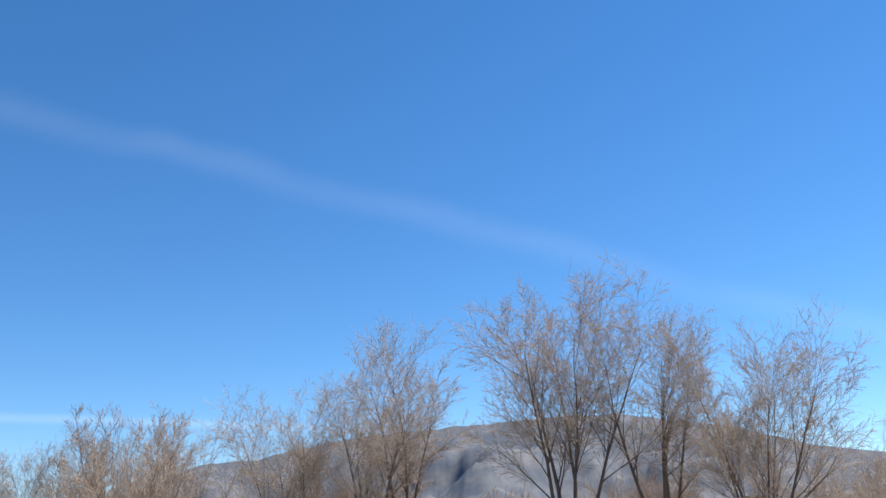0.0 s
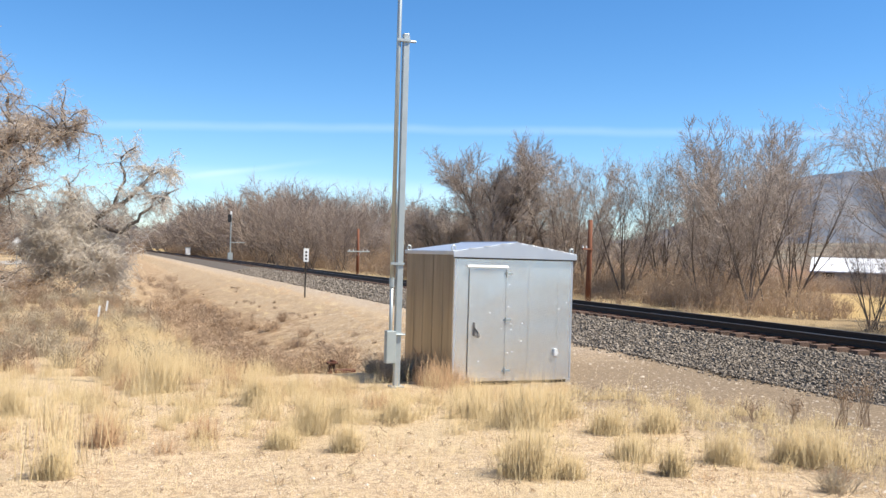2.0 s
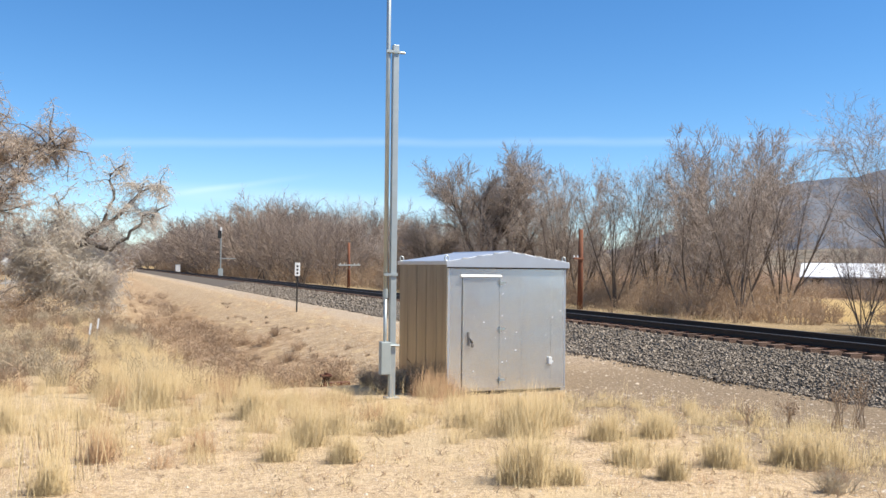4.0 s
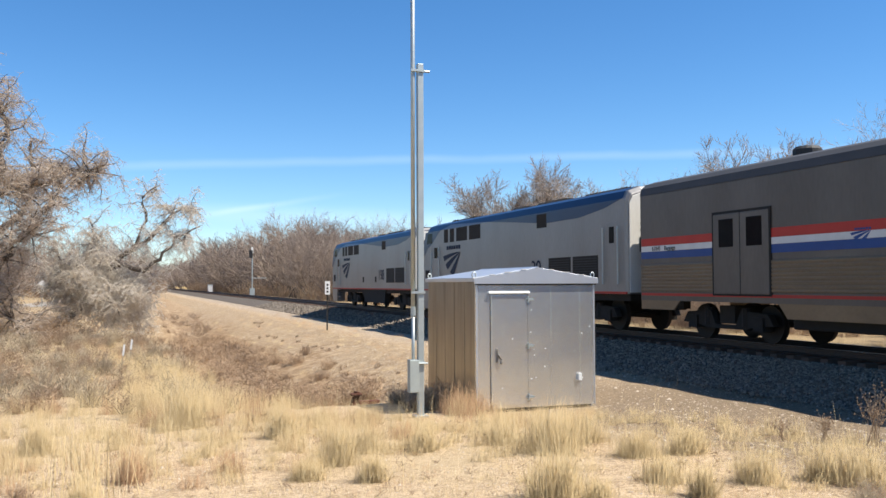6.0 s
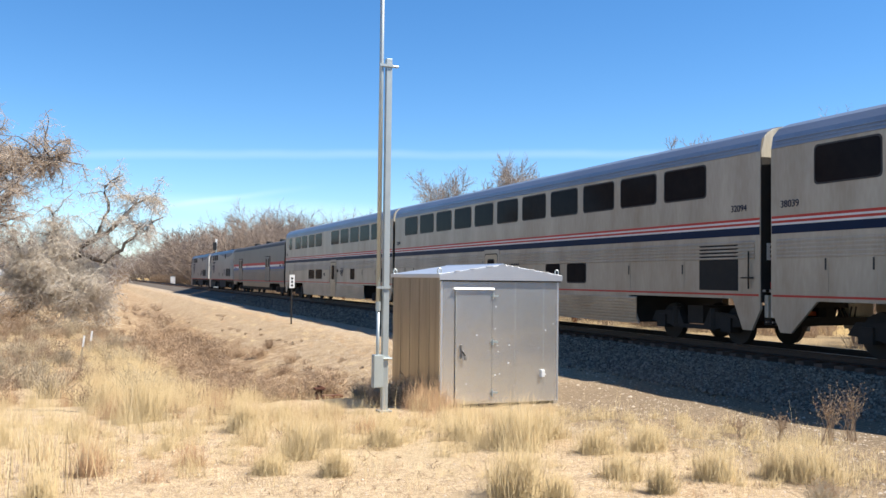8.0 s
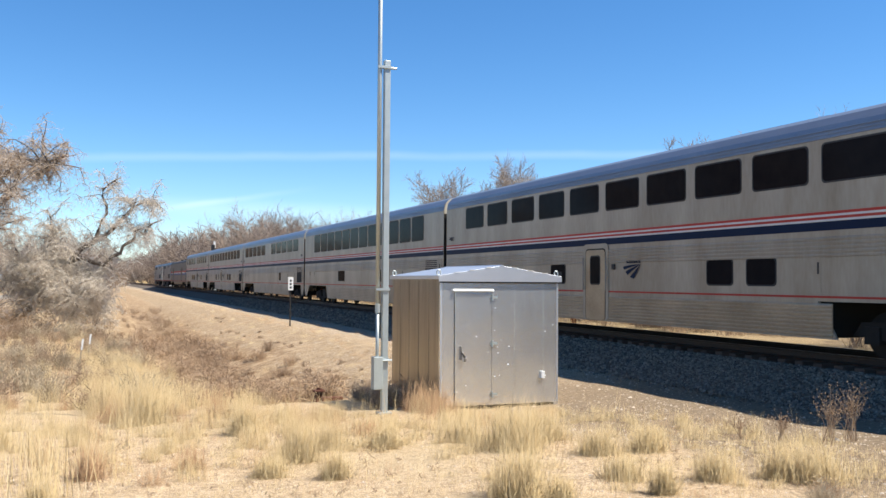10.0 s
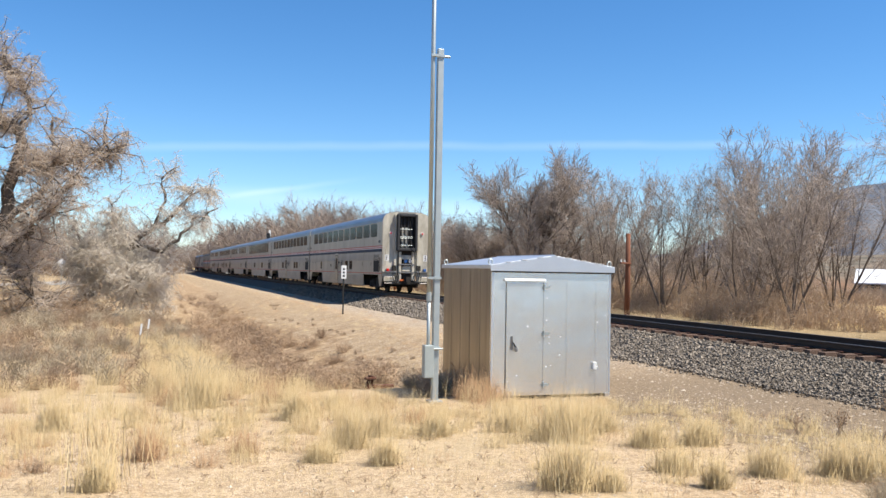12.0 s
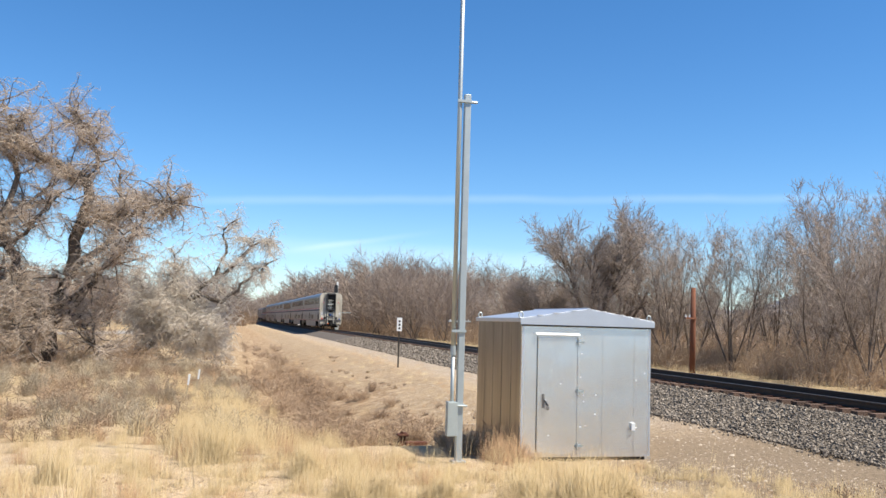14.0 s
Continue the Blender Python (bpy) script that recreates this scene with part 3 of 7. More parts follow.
for az in azs:
    top = float(np.interp(az, *zip(*RIDGE))) + 0.10 * noise.noise((az * 0.9, 2.0, 0.0)) + 0.05 * noise.noise((az * 3.1, 9.0, 0.0))
    for r in range(rings):
        u = r / (rings - 1)
        d = 2300 + 1900 * u
        x, y = -15 + d * math.sin(radians(az)), d * math.cos(radians(az))
        rough = noise.fractal((x * 0.0022, y * 0.0022, 1.0), 0.9, 2.1, 6)
        fold = abs(noise.noise((x * 0.0011 + 0.0008 * y, y * 0.0011, 4.0)))
        rise = top * u ** 0.85 + top * math.sin(math.pi * u) * (0.46 * rough + 0.34 * fold - 0.18)
        mshape.v.append((x, y, d * math.tan(radians(max(rise, -0.1))) - 3))
n_az = len(azs)
mshape.f = [(i * rings + r, (i + 1) * rings + r, (i + 1) * rings + r + 1, i * rings + r + 1) for i in range(n_az - 1) for r in range(rings - 1)]
tagged(new("mountain_backdrop", mshape.mesh("mountain_backdrop", M["mountain"], True)), "mountain range with rocky folds, distance haze painted in blue-grey", "mountain", kind="structure")

# ---- track ----
track = thing("railway_track", pose(0, 0, 0), "single railway track of steel rails on dark wooden ties", "railway track", kind="structure")
RAIL = ((-0.07, -0.17), (0.07, -0.17), (0.07, -0.155), (0.012, -0.14), (0.012, -0.045), (0.036, -0.035), (0.036, -0.004), (0.028, 0.0), (-0.028, 0.0), (-0.036, -0.004), (-0.036, -0.035), (-0.012, -0.045), (-0.012, -0.14), (-0.07, -0.155))
for side in (-1, 1):
    rail = part("rail", Shape().prism([(p[0] + side * 0.755, p[1]) for p in RAIL], "y", -420, 900), M["rail"], track, "rusty brown steel rail with a worn head")
    part("rail_head", Shape().box(side * 0.755 - 0.024, side * 0.755 + 0.024, -420, 900, -0.003, 0.003), M["railhead"], rail, "worn shiny running surface")
bed = Shape()
for s, (a0, z0, a1, z1) in enumerate(((-3.45, -0.76, -1.5, -0.29), (-1.5, -0.29, 1.5, -0.29), (1.5, -0.29, 3.45, -0.76))):
    ys = list(np.arange(-60, 150, 2.0)) + [200, 300, 500, 900]
    ys = [-420, -200] + ys
    k = len(bed.v)
    bed.v += [(x, y, z + 0.012) for y in ys for x, z in ((a0, z0), (a1, z1))]
    bed.f += [(k + 2 * i, k + 2 * i + 1, k + 2 * i + 3, k + 2 * i + 2) for i in range(len(ys) - 1)]
tagged(new("ballast_bed", bed.mesh("ballast_bed", M["bed"])), "grey crushed stone ballast bank under the track", "ballast", kind="structure")

# ---- equipment shed ----
shed = thing("equipment_shed", pose(-8.56, 14.43, -0.76), "bare aluminium trackside equipment shed with a low gable roof", "shed")
W, D, H = 1.165, 2.62, 2.27
part("front_wall", Shape().box(-W, W, 0, 0.05, 0.05, H), M["alu"], shed, bevel=0.006)
# back and side walls take the aluminium with the shade painted in
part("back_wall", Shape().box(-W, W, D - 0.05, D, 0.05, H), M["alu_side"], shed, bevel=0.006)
part("side_wall", Shape().box(-W, -W + 0.05, 0.052, D - 0.052, 0.05, H), M["alu_side"], shed, "weathered aluminium side with its brownish shade put into the colour", bevel=0.004)
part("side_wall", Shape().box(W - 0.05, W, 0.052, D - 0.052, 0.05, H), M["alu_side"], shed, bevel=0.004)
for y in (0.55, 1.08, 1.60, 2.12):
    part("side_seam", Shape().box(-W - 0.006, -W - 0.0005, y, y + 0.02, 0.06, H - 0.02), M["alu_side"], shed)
# near-black box paints the shade in the gap under the walls
part("base_skid", Shape().box(-W + 0.12, W - 0.16, 0.03, D - 0.1, -0.04, 0.05), M["dark"], shed, "near-black filling for the shaded gap over the base skids")
for x in (-W, W - 0.1):
    part("base_foot", Shape().box(x, x + 0.1, -0.01, 0.12, -0.06, 0.07), M["alu"], shed)
for x in (0.28, 0.86):
    part("wall_seam", Shape().box(x, x + 0.022, -0.007, -0.0005, 0.07, H - 0.02), M["alu"], shed)
for x in (-W + 0.003, W - 0.033):
    part("corner_trim", Shape().box(x, x + 0.03, -0.006, -0.0005, 0.06, H - 0.02), M["alu_roof"], shed)
# roof: a low gable whose ridge runs front to back, folded fascia at the front
ov = 0.045
top = H + 0.235
part("roof_slope", Shape().prism([(-W - ov, H), (-W - ov, H + 0.07), (0, top + 0.02), (0, top - 0.05)], "y", -ov, D + ov), M["alu_roof"], shed, bevel=0.004)
part("roof_slope", Shape().prism([(W + ov, H), (W + ov, H + 0.07), (0.002, top + 0.02), (0.002, top - 0.05)], "y", -ov, D + ov), M["alu_roof"], shed, bevel=0.004)
part("gable", Shape().prism([(-W, H), (W, H), (W, H + 0.015), (0, top - 0.05), (-W, H + 0.015)], "y", -0.004, 0.046), M["alu"], shed)
part("fascia", Shape().prism([(-W - ov, H - 0.035), (W + ov, H - 0.035), (W + ov, H + 0.05), (0, top), (-W - ov, H + 0.05)], "y", -ov - 0.012, -ov - 0.002), M["alu_roof"], shed, "folded front fascia of the roof")
part("fascia_shadow_strip", Shape().box(-W - 0.02, W + 0.02, -0.03, -0.008, H - 0.06, H - 0.036), M["rubber"], shed)
part("ridge_cap", Shape().prism([(-0.06, top), (0, top + 0.035), (0.06, top)], "y", -ov - 0.014, D + ov), M["alu_roof"], shed)
for i, u in enumerate((0.28, 0.52, 0.78)):
    x, z = -W - ov + u * (W + ov), H + 0.07 + u * (top + 0.02 - H - 0.07)
    part("roof_clip", Shape().box(x - 0.05, x + 0.05, -ov - 0.016, -ov + 0.03, z - 0.006, z + 0.006), M["white_sign"], shed)
    x = -x
    part("roof_clip", Shape().box(x - 0.05, x + 0.05, -ov - 0.016, -ov + 0.03, z - 0.006, z + 0.006), M["white_sign"], shed)
for x, y in ((-W, 0.08), (W, 0.08), (-W, D - 0.1), (W, D - 0.1)):
    ring = [(x + 0.035 * math.sin(a), y, H + 0.12 + 0.05 * math.cos(a)) for a in np.linspace(0, 2 * math.pi, 13)]
    part("lifting_eye", Shape().tube(ring, 0.012, 6), M["galv"], shed, "galvanised lifting eye")
door = part("door", Shape().box(-0.885, -0.185, -0.022, -0.002, 0.10, H - 0.24), M["alu"], shed, "aluminium door with worn spots", bevel=0.005)
part("door_gap", Shape().box(-0.897, -0.889, -0.0035, -0.0008, 0.09, H - 0.23), M["dark"], door)
part("door_gap", Shape().box(-0.182, -0.174, -0.0035, -0.0008, 0.09, H - 0.23), M["dark"], door)
part("drip_cap", Shape().prism([(-0.06, H - 0.2), (0, H - 0.2), (0, H - 0.165), (-0.012, H - 0.165)], "x", -0.93, -0.15), M["white_sign"], door, "white drip cap over the door")
handle = part("door_handle", Shape().box(-0.80, -0.765, -0.05, -0.022, 0.86, 1.10), M["steel"], door, "steel latch with a padlock", bevel=0.006)
part("lever", Shape().tube([(-0.78, -0.055, 1.0), (-0.74, -0.065, 0.94), (-0.71, -0.06, 0.90)], 0.012, 6), M["dark"], handle)
part("padlock", Shape().box(-0.735, -0.69, -0.075, -0.045, 0.83, 0.90), M["steel"], handle, bevel=0.006)
for z in (0.22, 1.12, 1.94):
    hinge = part("hinge", Shape().box(-0.22, -0.07, -0.032, -0.022, z, z + 0.035), M["galv"], door)
    part("hinge_pin", Shape().tube([(-0.178, -0.038, z - 0.04), (-0.178, -0.038, z + 0.075)], 0.013, 7), M["galv"], hinge)
srng = random.Random(2)
for k in range(22):
    x, z, r = srng.uniform(-0.86, 0.25) if k < 18 else srng.uniform(0.3, 1.1), srng.uniform(0.25, 1.9), srng.uniform(0.005, 0.018)
    spot = [(x + r * srng.uniform(0.6, 1.5) * math.cos(a), z + r * srng.uniform(0.5, 1.0) * math.sin(a)) for a in np.linspace(0, 5.5, 7)]
    part("paint_scuff", Shape().prism(spot, "y", *((-0.0245, -0.0222) if x < -0.19 else (-0.0022, -0.0002))), M["white_sign"], shed, "small pale scuff")
part("outlet_box", Shape().box(0.80, 0.87, -0.05, -0.001, 0.49, 0.62), M["white_sign"], shed, "small white outlet box", bevel=0.006)

# ---- antenna mast beside the shed ----
mast = thing("antenna_mast", pose(-10.93, 13.84, -0.68), "galvanised steel mast with a conduit and meter box", "mast")
part("post", Shape().box(-0.05, 0.05, -0.05, 0.05, -0.1, 5.78), M["galv"], mast, bevel=0.008)
part("base_plate", Shape().box(-0.11, 0.11, -0.1, 0.1, -0.03, 0.03), M["galv"], mast, bevel=0.006)
part("antenna_pipe", Shape().tube([(-0.125, -0.01, 0.45), (-0.125, -0.01, 1.7)], 0.028, 10), M["galv"], mast, smooth=True)
part("antenna_pipe", Shape().tube([(-0.125, -0.01, 1.72), (-0.125, -0.01, 9.6)], 0.036, 10), M["galv"], mast, smooth=True)
part("pipe_coupling", Shape().tube([(-0.125, -0.01, 1.64), (-0.125, -0.01, 1.78)], 0.043, 10), M["galv"], mast)
box = part("meter_box", Shape().box(-0.205, -0.06, -0.10, 0.06, 0.40, 0.93), M["grey_box"], mast, "grey-green metal junction box", bevel=0.008)
part("box_lid", Shape().box(-0.21, -0.055, -0.113, -0.102, 0.41, 0.92), M["grey_box"], box, bevel=0.004)
for z in (0.86, 2.0, 5.64):
    part("clamp", Shape().box(-0.17, 0.062, -0.075, -0.052, z, z + 0.04), M["galv"], mast)
part("clamp_bolt", Shape().tube([(-0.13, -0.02, 5.66), (0.16, -0.02, 5.66)], 0.022, 8), M["galv"], mast)
part("clamp_bolt", Shape().tube([(-0.1, -0.09, 0.87), (0.10, -0.09, 0.87)], 0.016, 8), M["galv"], mast)

# ---- line-side posts and signs ----
sign = thing("milepost_sign", pose(-6.03, 44.0, -0.9), "white milepost board on a thin dark post", "sign")
part("post", Shape().box(-0.03, 0.03, -0.03, 0.03, -0.1, 2.3), M["under"], sign)
board = part("board", Shape().box(-0.13, 0.13, -0.05, -0.032, 1.86, 2.52), M["white_sign"], sign, bevel=0.006)
for i in range(3):
    part("lettering_bar", Shape().box(-0.05, 0.05, -0.054, -0.051, 1.95 + 0.17 * i, 2.05 + 0.17 * i), M["black"], board, "unreadable black figure")

for k, (x, y, h) in enumerate(((10.0, 44.0, 4.65), (8.5, 87.3, 4.8))):
    pole = thing("telegraph_pole", pose(x, y, -0.95, 0, 0.6 * (1 - 2 * k), 20), "old rust-brown wooden telegraph pole in dry grass", "pole", "telegraph poles")
    part("post", Shape().tube([(0, 0, -0.2), (0.02, 0, h * 0.5), (0, 0, h)], [0.17, 0.15, 0.13], 9), M["old_pole"], pole, smooth=True)
    part("crossarm", Shape().box(-1.35, 1.35, -0.16, -0.06, h * 0.53 - 0.06, h * 0.53 + 0.06) if k else Shape().box(-0.8, 0.05, -0.22, -0.13, 2.95, 3.04), M["galv"] if k else M["old_pole"], pole, "weathered grey crossarm")
    for s in (-1.1, -0.6, 0.6, 1.1) if k else (-0.7, -0.4):
        part("insulator", Shape().tube([(s, -0.11, h * 0.53 + 0.06 if k else 3.04), (s, -0.11, h * 0.53 + 0.2 if k else 3.18)], [0.05, 0.03], 7), M["white_sign"], pole)
    if k:
        part("brace", Shape().tube([(-0.35, -0.12, h * 0.53), (0, -0.12, h * 0.53 - 0.5), (0.35, -0.12, h * 0.53)], 0.025, 5), M["galv"], pole)

signal = thing("signal_mast", pose(2.6, 139.0, -0.7), "grey railway signal mast with a black hooded head", "signal")
part("mast_post", Shape().tube([(0, 0, -0.1), (0, 0, 7.6)], 0.10, 8), M["galv"], signal)
part("signal_head", Shape().prism([(-0.45, 6.2), (0.0, 6.2), (0.05, 6.4), (0.05, 7.2), (0.0, 7.4), (-0.45, 7.4), (-0.5, 7.2), (-0.5, 6.4)], "y", -0.2, -0.05), M["black"], signal)
part("finial", Shape().box(-0.13, 0.13, -0.13, 0.13, 6.9, 7.9), M["white_sign"], signal)
part("ladder_arm", Shape().box(0.0, 2.2, -0.06, 0.02, 3.1, 3.22), M["galv"], signal)
part("case", Shape().box(-0.35, 0.35, -0.3, 0.3, 0.2, 1.6), M["galv"], signal)
far_case = thing("signal_case", pose(3.0, 217, -0.6), "small white signal equipment case beside the line", "cabinet")
part("body", Shape().box(-0.55, 0.55, -0.5, 0.5, 0.2, 2.0), M["white_sign"], far_case, bevel=0.03)
part("leg", Shape().box(-0.4, 0.4, -0.3, 0.3, 0.0, 0.2), M["steel"], far_case)
part("cap", Shape().box(-0.62, 0.62, -0.56, 0.56, 2.0, 2.1), M["galv"], far_case)

# road on the west side with its signs
road = Shape()
pts = [(-62, 92), (-40, 108), (-28, 130), (-21, 175), (-17, 250), (-15, 400)]
for i, (x, y) in enumerate(pts):
    road.v += [(x - 3, y + 3, lie(x - 3, y + 3) + 0.05), (x + 3, y - 3, lie(x + 3, y - 3) + 0.05)]
road.f = [(2 * i, 2 * i + 1, 2 * i + 3, 2 * i + 2) for i in range(len(pts) - 1)]
tagged(new("road", road.mesh("road", M["asphalt"])), "worn grey asphalt road beyond the cottonwoods", "road", kind="structure")
chev = thing("curve_sign", pose(-22.5, 110, -1.3, 0, 0, 12), "yellow chevron curve sign on a steel post", "sign")
part("post", Shape().box(-0.04, 0.04, -0.04, 0.04, -0.1, 2.3), M["galv"], chev)
plate = part("plate", Shape().box(-0.38, 0.38, -0.07, -0.045, 2.15, 3.1), M["yellow_sign"], chev, bevel=0.01)
part("chevron", Shape().prism([(-0.25, 2.62), (0.1, 2.95), (0.28, 2.95), (-0.05, 2.62), (0.28, 2.3), (0.1, 2.3)], "y", -0.078, -0.072), M["black"], plate)
dia = thing("diamond_sign", pose(-24.6, 112, -1.3), "pale diamond road sign seen from behind", "sign")
part("post", Shape().box(-0.04, 0.04, -0.04, 0.04, -0.1, 3.0), M["galv"], dia)
part("plate", Shape().prism([(0, 2.3), (0.55, 2.85), (0, 3.4), (-0.55, 2.85)], "y", -0.07, -0.045), M["white_sign"], dia)

# rusty junk and a pair of white stakes in the brush
junk = thing("rusty_pipe_stub", pose(-10.92, 18.2, lie(-10.92, 18.2)), "rusty red pipe stub half buried in the sand", "pipe stub")
part("pipe", Shape().tube([(-0.08, 0, -0.05), (0.0, 0, 0.2), (0.02, 0, 0.28)], 0.07, 9), M["rust"], junk)
part("flange", Shape().box(-0.12, 0.10, -0.1, 0.1, 0.20, 0.25), M["rust"], junk, bevel=0.01)
part("plate", Shape().box(0.1, 0.55, 0.15, 0.3, -0.02, 0.06), M["rust"], junk, "rusty iron plate lying in the sand", bevel=0.01)
for x, y in ((-15.6, 31.0), (-15.35, 34.0)):
    st = thing("marker_stake", pose(x, y, lie(x, y), 0, 6, 0), "thin white marker stake in the brush", "stake", "marker stakes")
    part("stake", Shape().box(-0.02, 0.02, -0.02, 0.02, -0.05, 0.75), M["shrub_grey"], st)
    part("white_tip", Shape().box(-0.03, 0.03, -0.03, 0.03, 0.5, 0.85), M["white_sign"], st)

# low white-roofed building and houses across the field
barn = thing("long_shed_building", pose(60, 73.5, -1.1, 0, 0, 44), "long low building with a white metal roof", "building")
part("wall", Shape().box(-3.6, 3.6, -4.4, 4.4, 0, 2.0), M["building_wall"], barn)
part("roof", Shape().prism([(-4.0, 1.9), (0, 3.35), (4.0, 1.9), (4.0, 2.03), (0, 3.48), (-4.0, 2.03)], "y", -4.8, 4.8), M["building_roof"], barn)
for y in (-3.0, 0, 3.0):
    part("window", Shape().box(-3.63, -3.59, y - 0.6, y + 0.6, 1.0, 1.9), M["glass"], barn)
for x, y, w, d, h, mt in ((150, 69.5, 3, 2.4, 1.6, "building_wall"), (170, 37.5, 4, 3, 2.0, "building_wall"), (420, 105, 14, 11, 10, "adobe"), (152, 25, 4, 3, 2.2, "building_wall")):
    z = lie(x, y)
    hs = thing("house", pose(x, y, z - 0.3), "small pale house beyond the field" if mt != "adobe" else "tan adobe building on the hillside", "house", "far houses")
    part("wall", Shape().box(-w / 2, w / 2, -d / 2, d / 2, 0, h), M[mt], hs)
    part("roof", Shape().prism([(-w / 2 - 0.4, h), (0, h + (1.4 if mt != "adobe" else 0.3)), (w / 2 + 0.4, h)], "y", -d / 2 - 0.4, d / 2 + 0.4), M["building_roof" if mt != "adobe" else "adobe"], hs)
    for s in (-0.25, 0.25):
        part("window", Shape().box(-w / 2 - 0.04, -w / 2 + 0.02, s * d - 0.4, s * d + 0.4, h * 0.4, h * 0.75), M["glass"], hs)

# ---- train ----
SIDE = 1.55
PITCH = 25.91


def curve_profile(half, floor, eave, crown, steps=9):
    """Cross-section of a car: upright sides and a rounded roof."""
    pts = [(-half, floor), (-half, eave)]
    for i in range(1, steps):
        u = math.pi * i / steps
        pts.append((-half * math.copysign(abs(math.cos(u)) ** 0.55, math.cos(u)), eave + (crown - eave) * math.sin(u) ** 0.8))
    return pts + [(half, eave), (half, floor)]


def side_boxes(name, mat, parent, y0, y1, z0, z1, out=0.004, deep=0.03, label="", bevel=0.0):
    """A flat piece on each side of a car."""
    made = []
    for s in (-1, 1):
        a, b = sorted((s * (SIDE - deep), s * (SIDE + out)))
        made.append(part(name, Shape().box(a, b, y0, y1, z0, z1), mat, parent, label, bevel=bevel))
    return made


def ribs(parent, y0, y1, z0, z1, pitch=0.085, mat="silver_low"):
    """Fluted steel: raised ribs along both sides."""
    for s in (-1, 1):
        n = int((z1 - z0) / pitch)
        prof = [(s * (SIDE - 0.01), z0)]
        for k in range(n):
            z = z0 + k * pitch
            prof += [(s * (SIDE + 0.004), z + 0.004), (s * (SIDE + 0.020), z + pitch * 0.22), (s * (SIDE + 0.020), z + pitch * 0.58), (s * (SIDE + 0.004), z + pitch * 0.8)]
        prof.append((s * (SIDE - 0.01), z0 + n * pitch))
        m = len(prof)
        sh = Shape().add([(x, y, z) for y in (y0, y1) for x, z in prof], [(i, i + 1, m + i + 1, m + i) for i in range(m - 1)] + [tuple(range(m)), tuple(range(m, 2 * m))])
        part("fluted_panel", sh, M[mat], parent, "dusty fluted stainless steel panel")


def rounded(a, b, c, d, r):
    """A rectangle from a to b and c to d with rounded corners."""
    pts = []
    for cy, cz, w in ((b - r, d - r, 0), (a + r, d - r, 90), (a + r, c + r, 180), (b - r, c + r, 270)):
        pts += [(cy + r * math.cos(radians(w + k)), cz + r * math.sin(radians(w + k))) for k in (0, 30, 60, 90)]
    return pts


def window(parent, y0, y1, z0, z1):
    """A dark pane with rounded corners in a thin rubber frame, on each side."""
    def outline(g):
        return rounded(y0 - g, y1 + g, z0 - g, z1 + g, 0.10)
    for s in (-1, 1):
        a, b = sorted((s * (SIDE - 0.03), s * (SIDE + 0.006)))
        frm = part("window", Shape().prism(outline(0.035), "x", a, b), M["rubber"], parent, "dark tinted window in a rubber frame")
        a, b = sorted((s * (SIDE - 0.03), s * (SIDE + 0.010)))
        part("pane", Shape().prism(outline(0.0), "x", a, b), M["glass"], frm)


def truck(parent, y, gauge=0.755, base=2.6, wheel_r=0.46, brake=True):
    """A bogie with side frames and four wheels."""
    sh = Shape()
    for s in (-1, 1):
        x0, x1 = sorted((s * 0.98, s * 1.16))
        sh.prism([(y - base / 2 - 0.5, 0.45), (y - base / 2 - 0.3, 0.72), (y - 0.6, 0.78), (y - 0.4, 0.42), (y + 0.4, 0.42), (y + 0.6, 0.78), (y + base / 2 + 0.3, 0.72), (y + base / 2 + 0.5, 0.45), (y + base / 2 - 0.3, 0.38), (y + 0.8, 0.32), (y - 0.8, 0.32), (y - base / 2 + 0.3, 0.38)], "x", x0, x1)
        for k in (-1, 1):
            sh.tube([(s * 1.08, y + k * 0.75, 0.4), (s * 1.08, y + k * 0.75, 0.85)], 0.13, 8)
            sh.box(s * 1.07 - 0.15, s * 1.07 + 0.15, y + k * base / 2 - 0.18, y + k * base / 2 + 0.18, 0.30, 0.64)
    sh.box(-1.1, 1.1, y - 0.3, y + 0.3, 0.45, 0.9)
    tr = part("truck", sh, M["under"], parent, "grimy black bogie")
    for s in (-1, 1):
        for k in (-1, 1):
            w = Shape().tube([(s * (gauge - 0.075), y + k * base / 2, wheel_r), (s * (gauge - 0.045), y + k * base / 2, wheel_r)], wheel_r + 0.025, 22)
            w.tube([(s * (gauge - 0.045), y + k * base / 2, wheel_r), (s * (gauge + 0.065), y + k * base / 2, wheel_r)], wheel_r, 22)
            w.tube([(s * (gauge + 0.065), y + k * base / 2, wheel_r), (s * (gauge + 0.1), y + k * base / 2, wheel_r)], wheel_r * 0.35, 12)
            part("wheel", w, M["wheel"], tr)
    for k in (-1, 1):
        part("axle", Shape().tube([(-0.7, y + k * base / 2, wheel_r), (0.7, y + k * base / 2, wheel_r)], 0.08, 8), M["wheel"], tr)
    return tr


def coupler(parent, y, way):
    sh = Shape().box(-0.12, 0.12, min(y, y + way * 0.42), max(y, y + way * 0.42), 0.72, 0.98)
    sh.prism([(-0.2, y + way * 0.36), (0.2, y + way * 0.36), (0.16, y + way * 0.47), (-0.08, y + way * 0.47)], "z", 0.68, 1.02)
    part("coupler", sh, M["under"], parent, "black knuckle coupler")


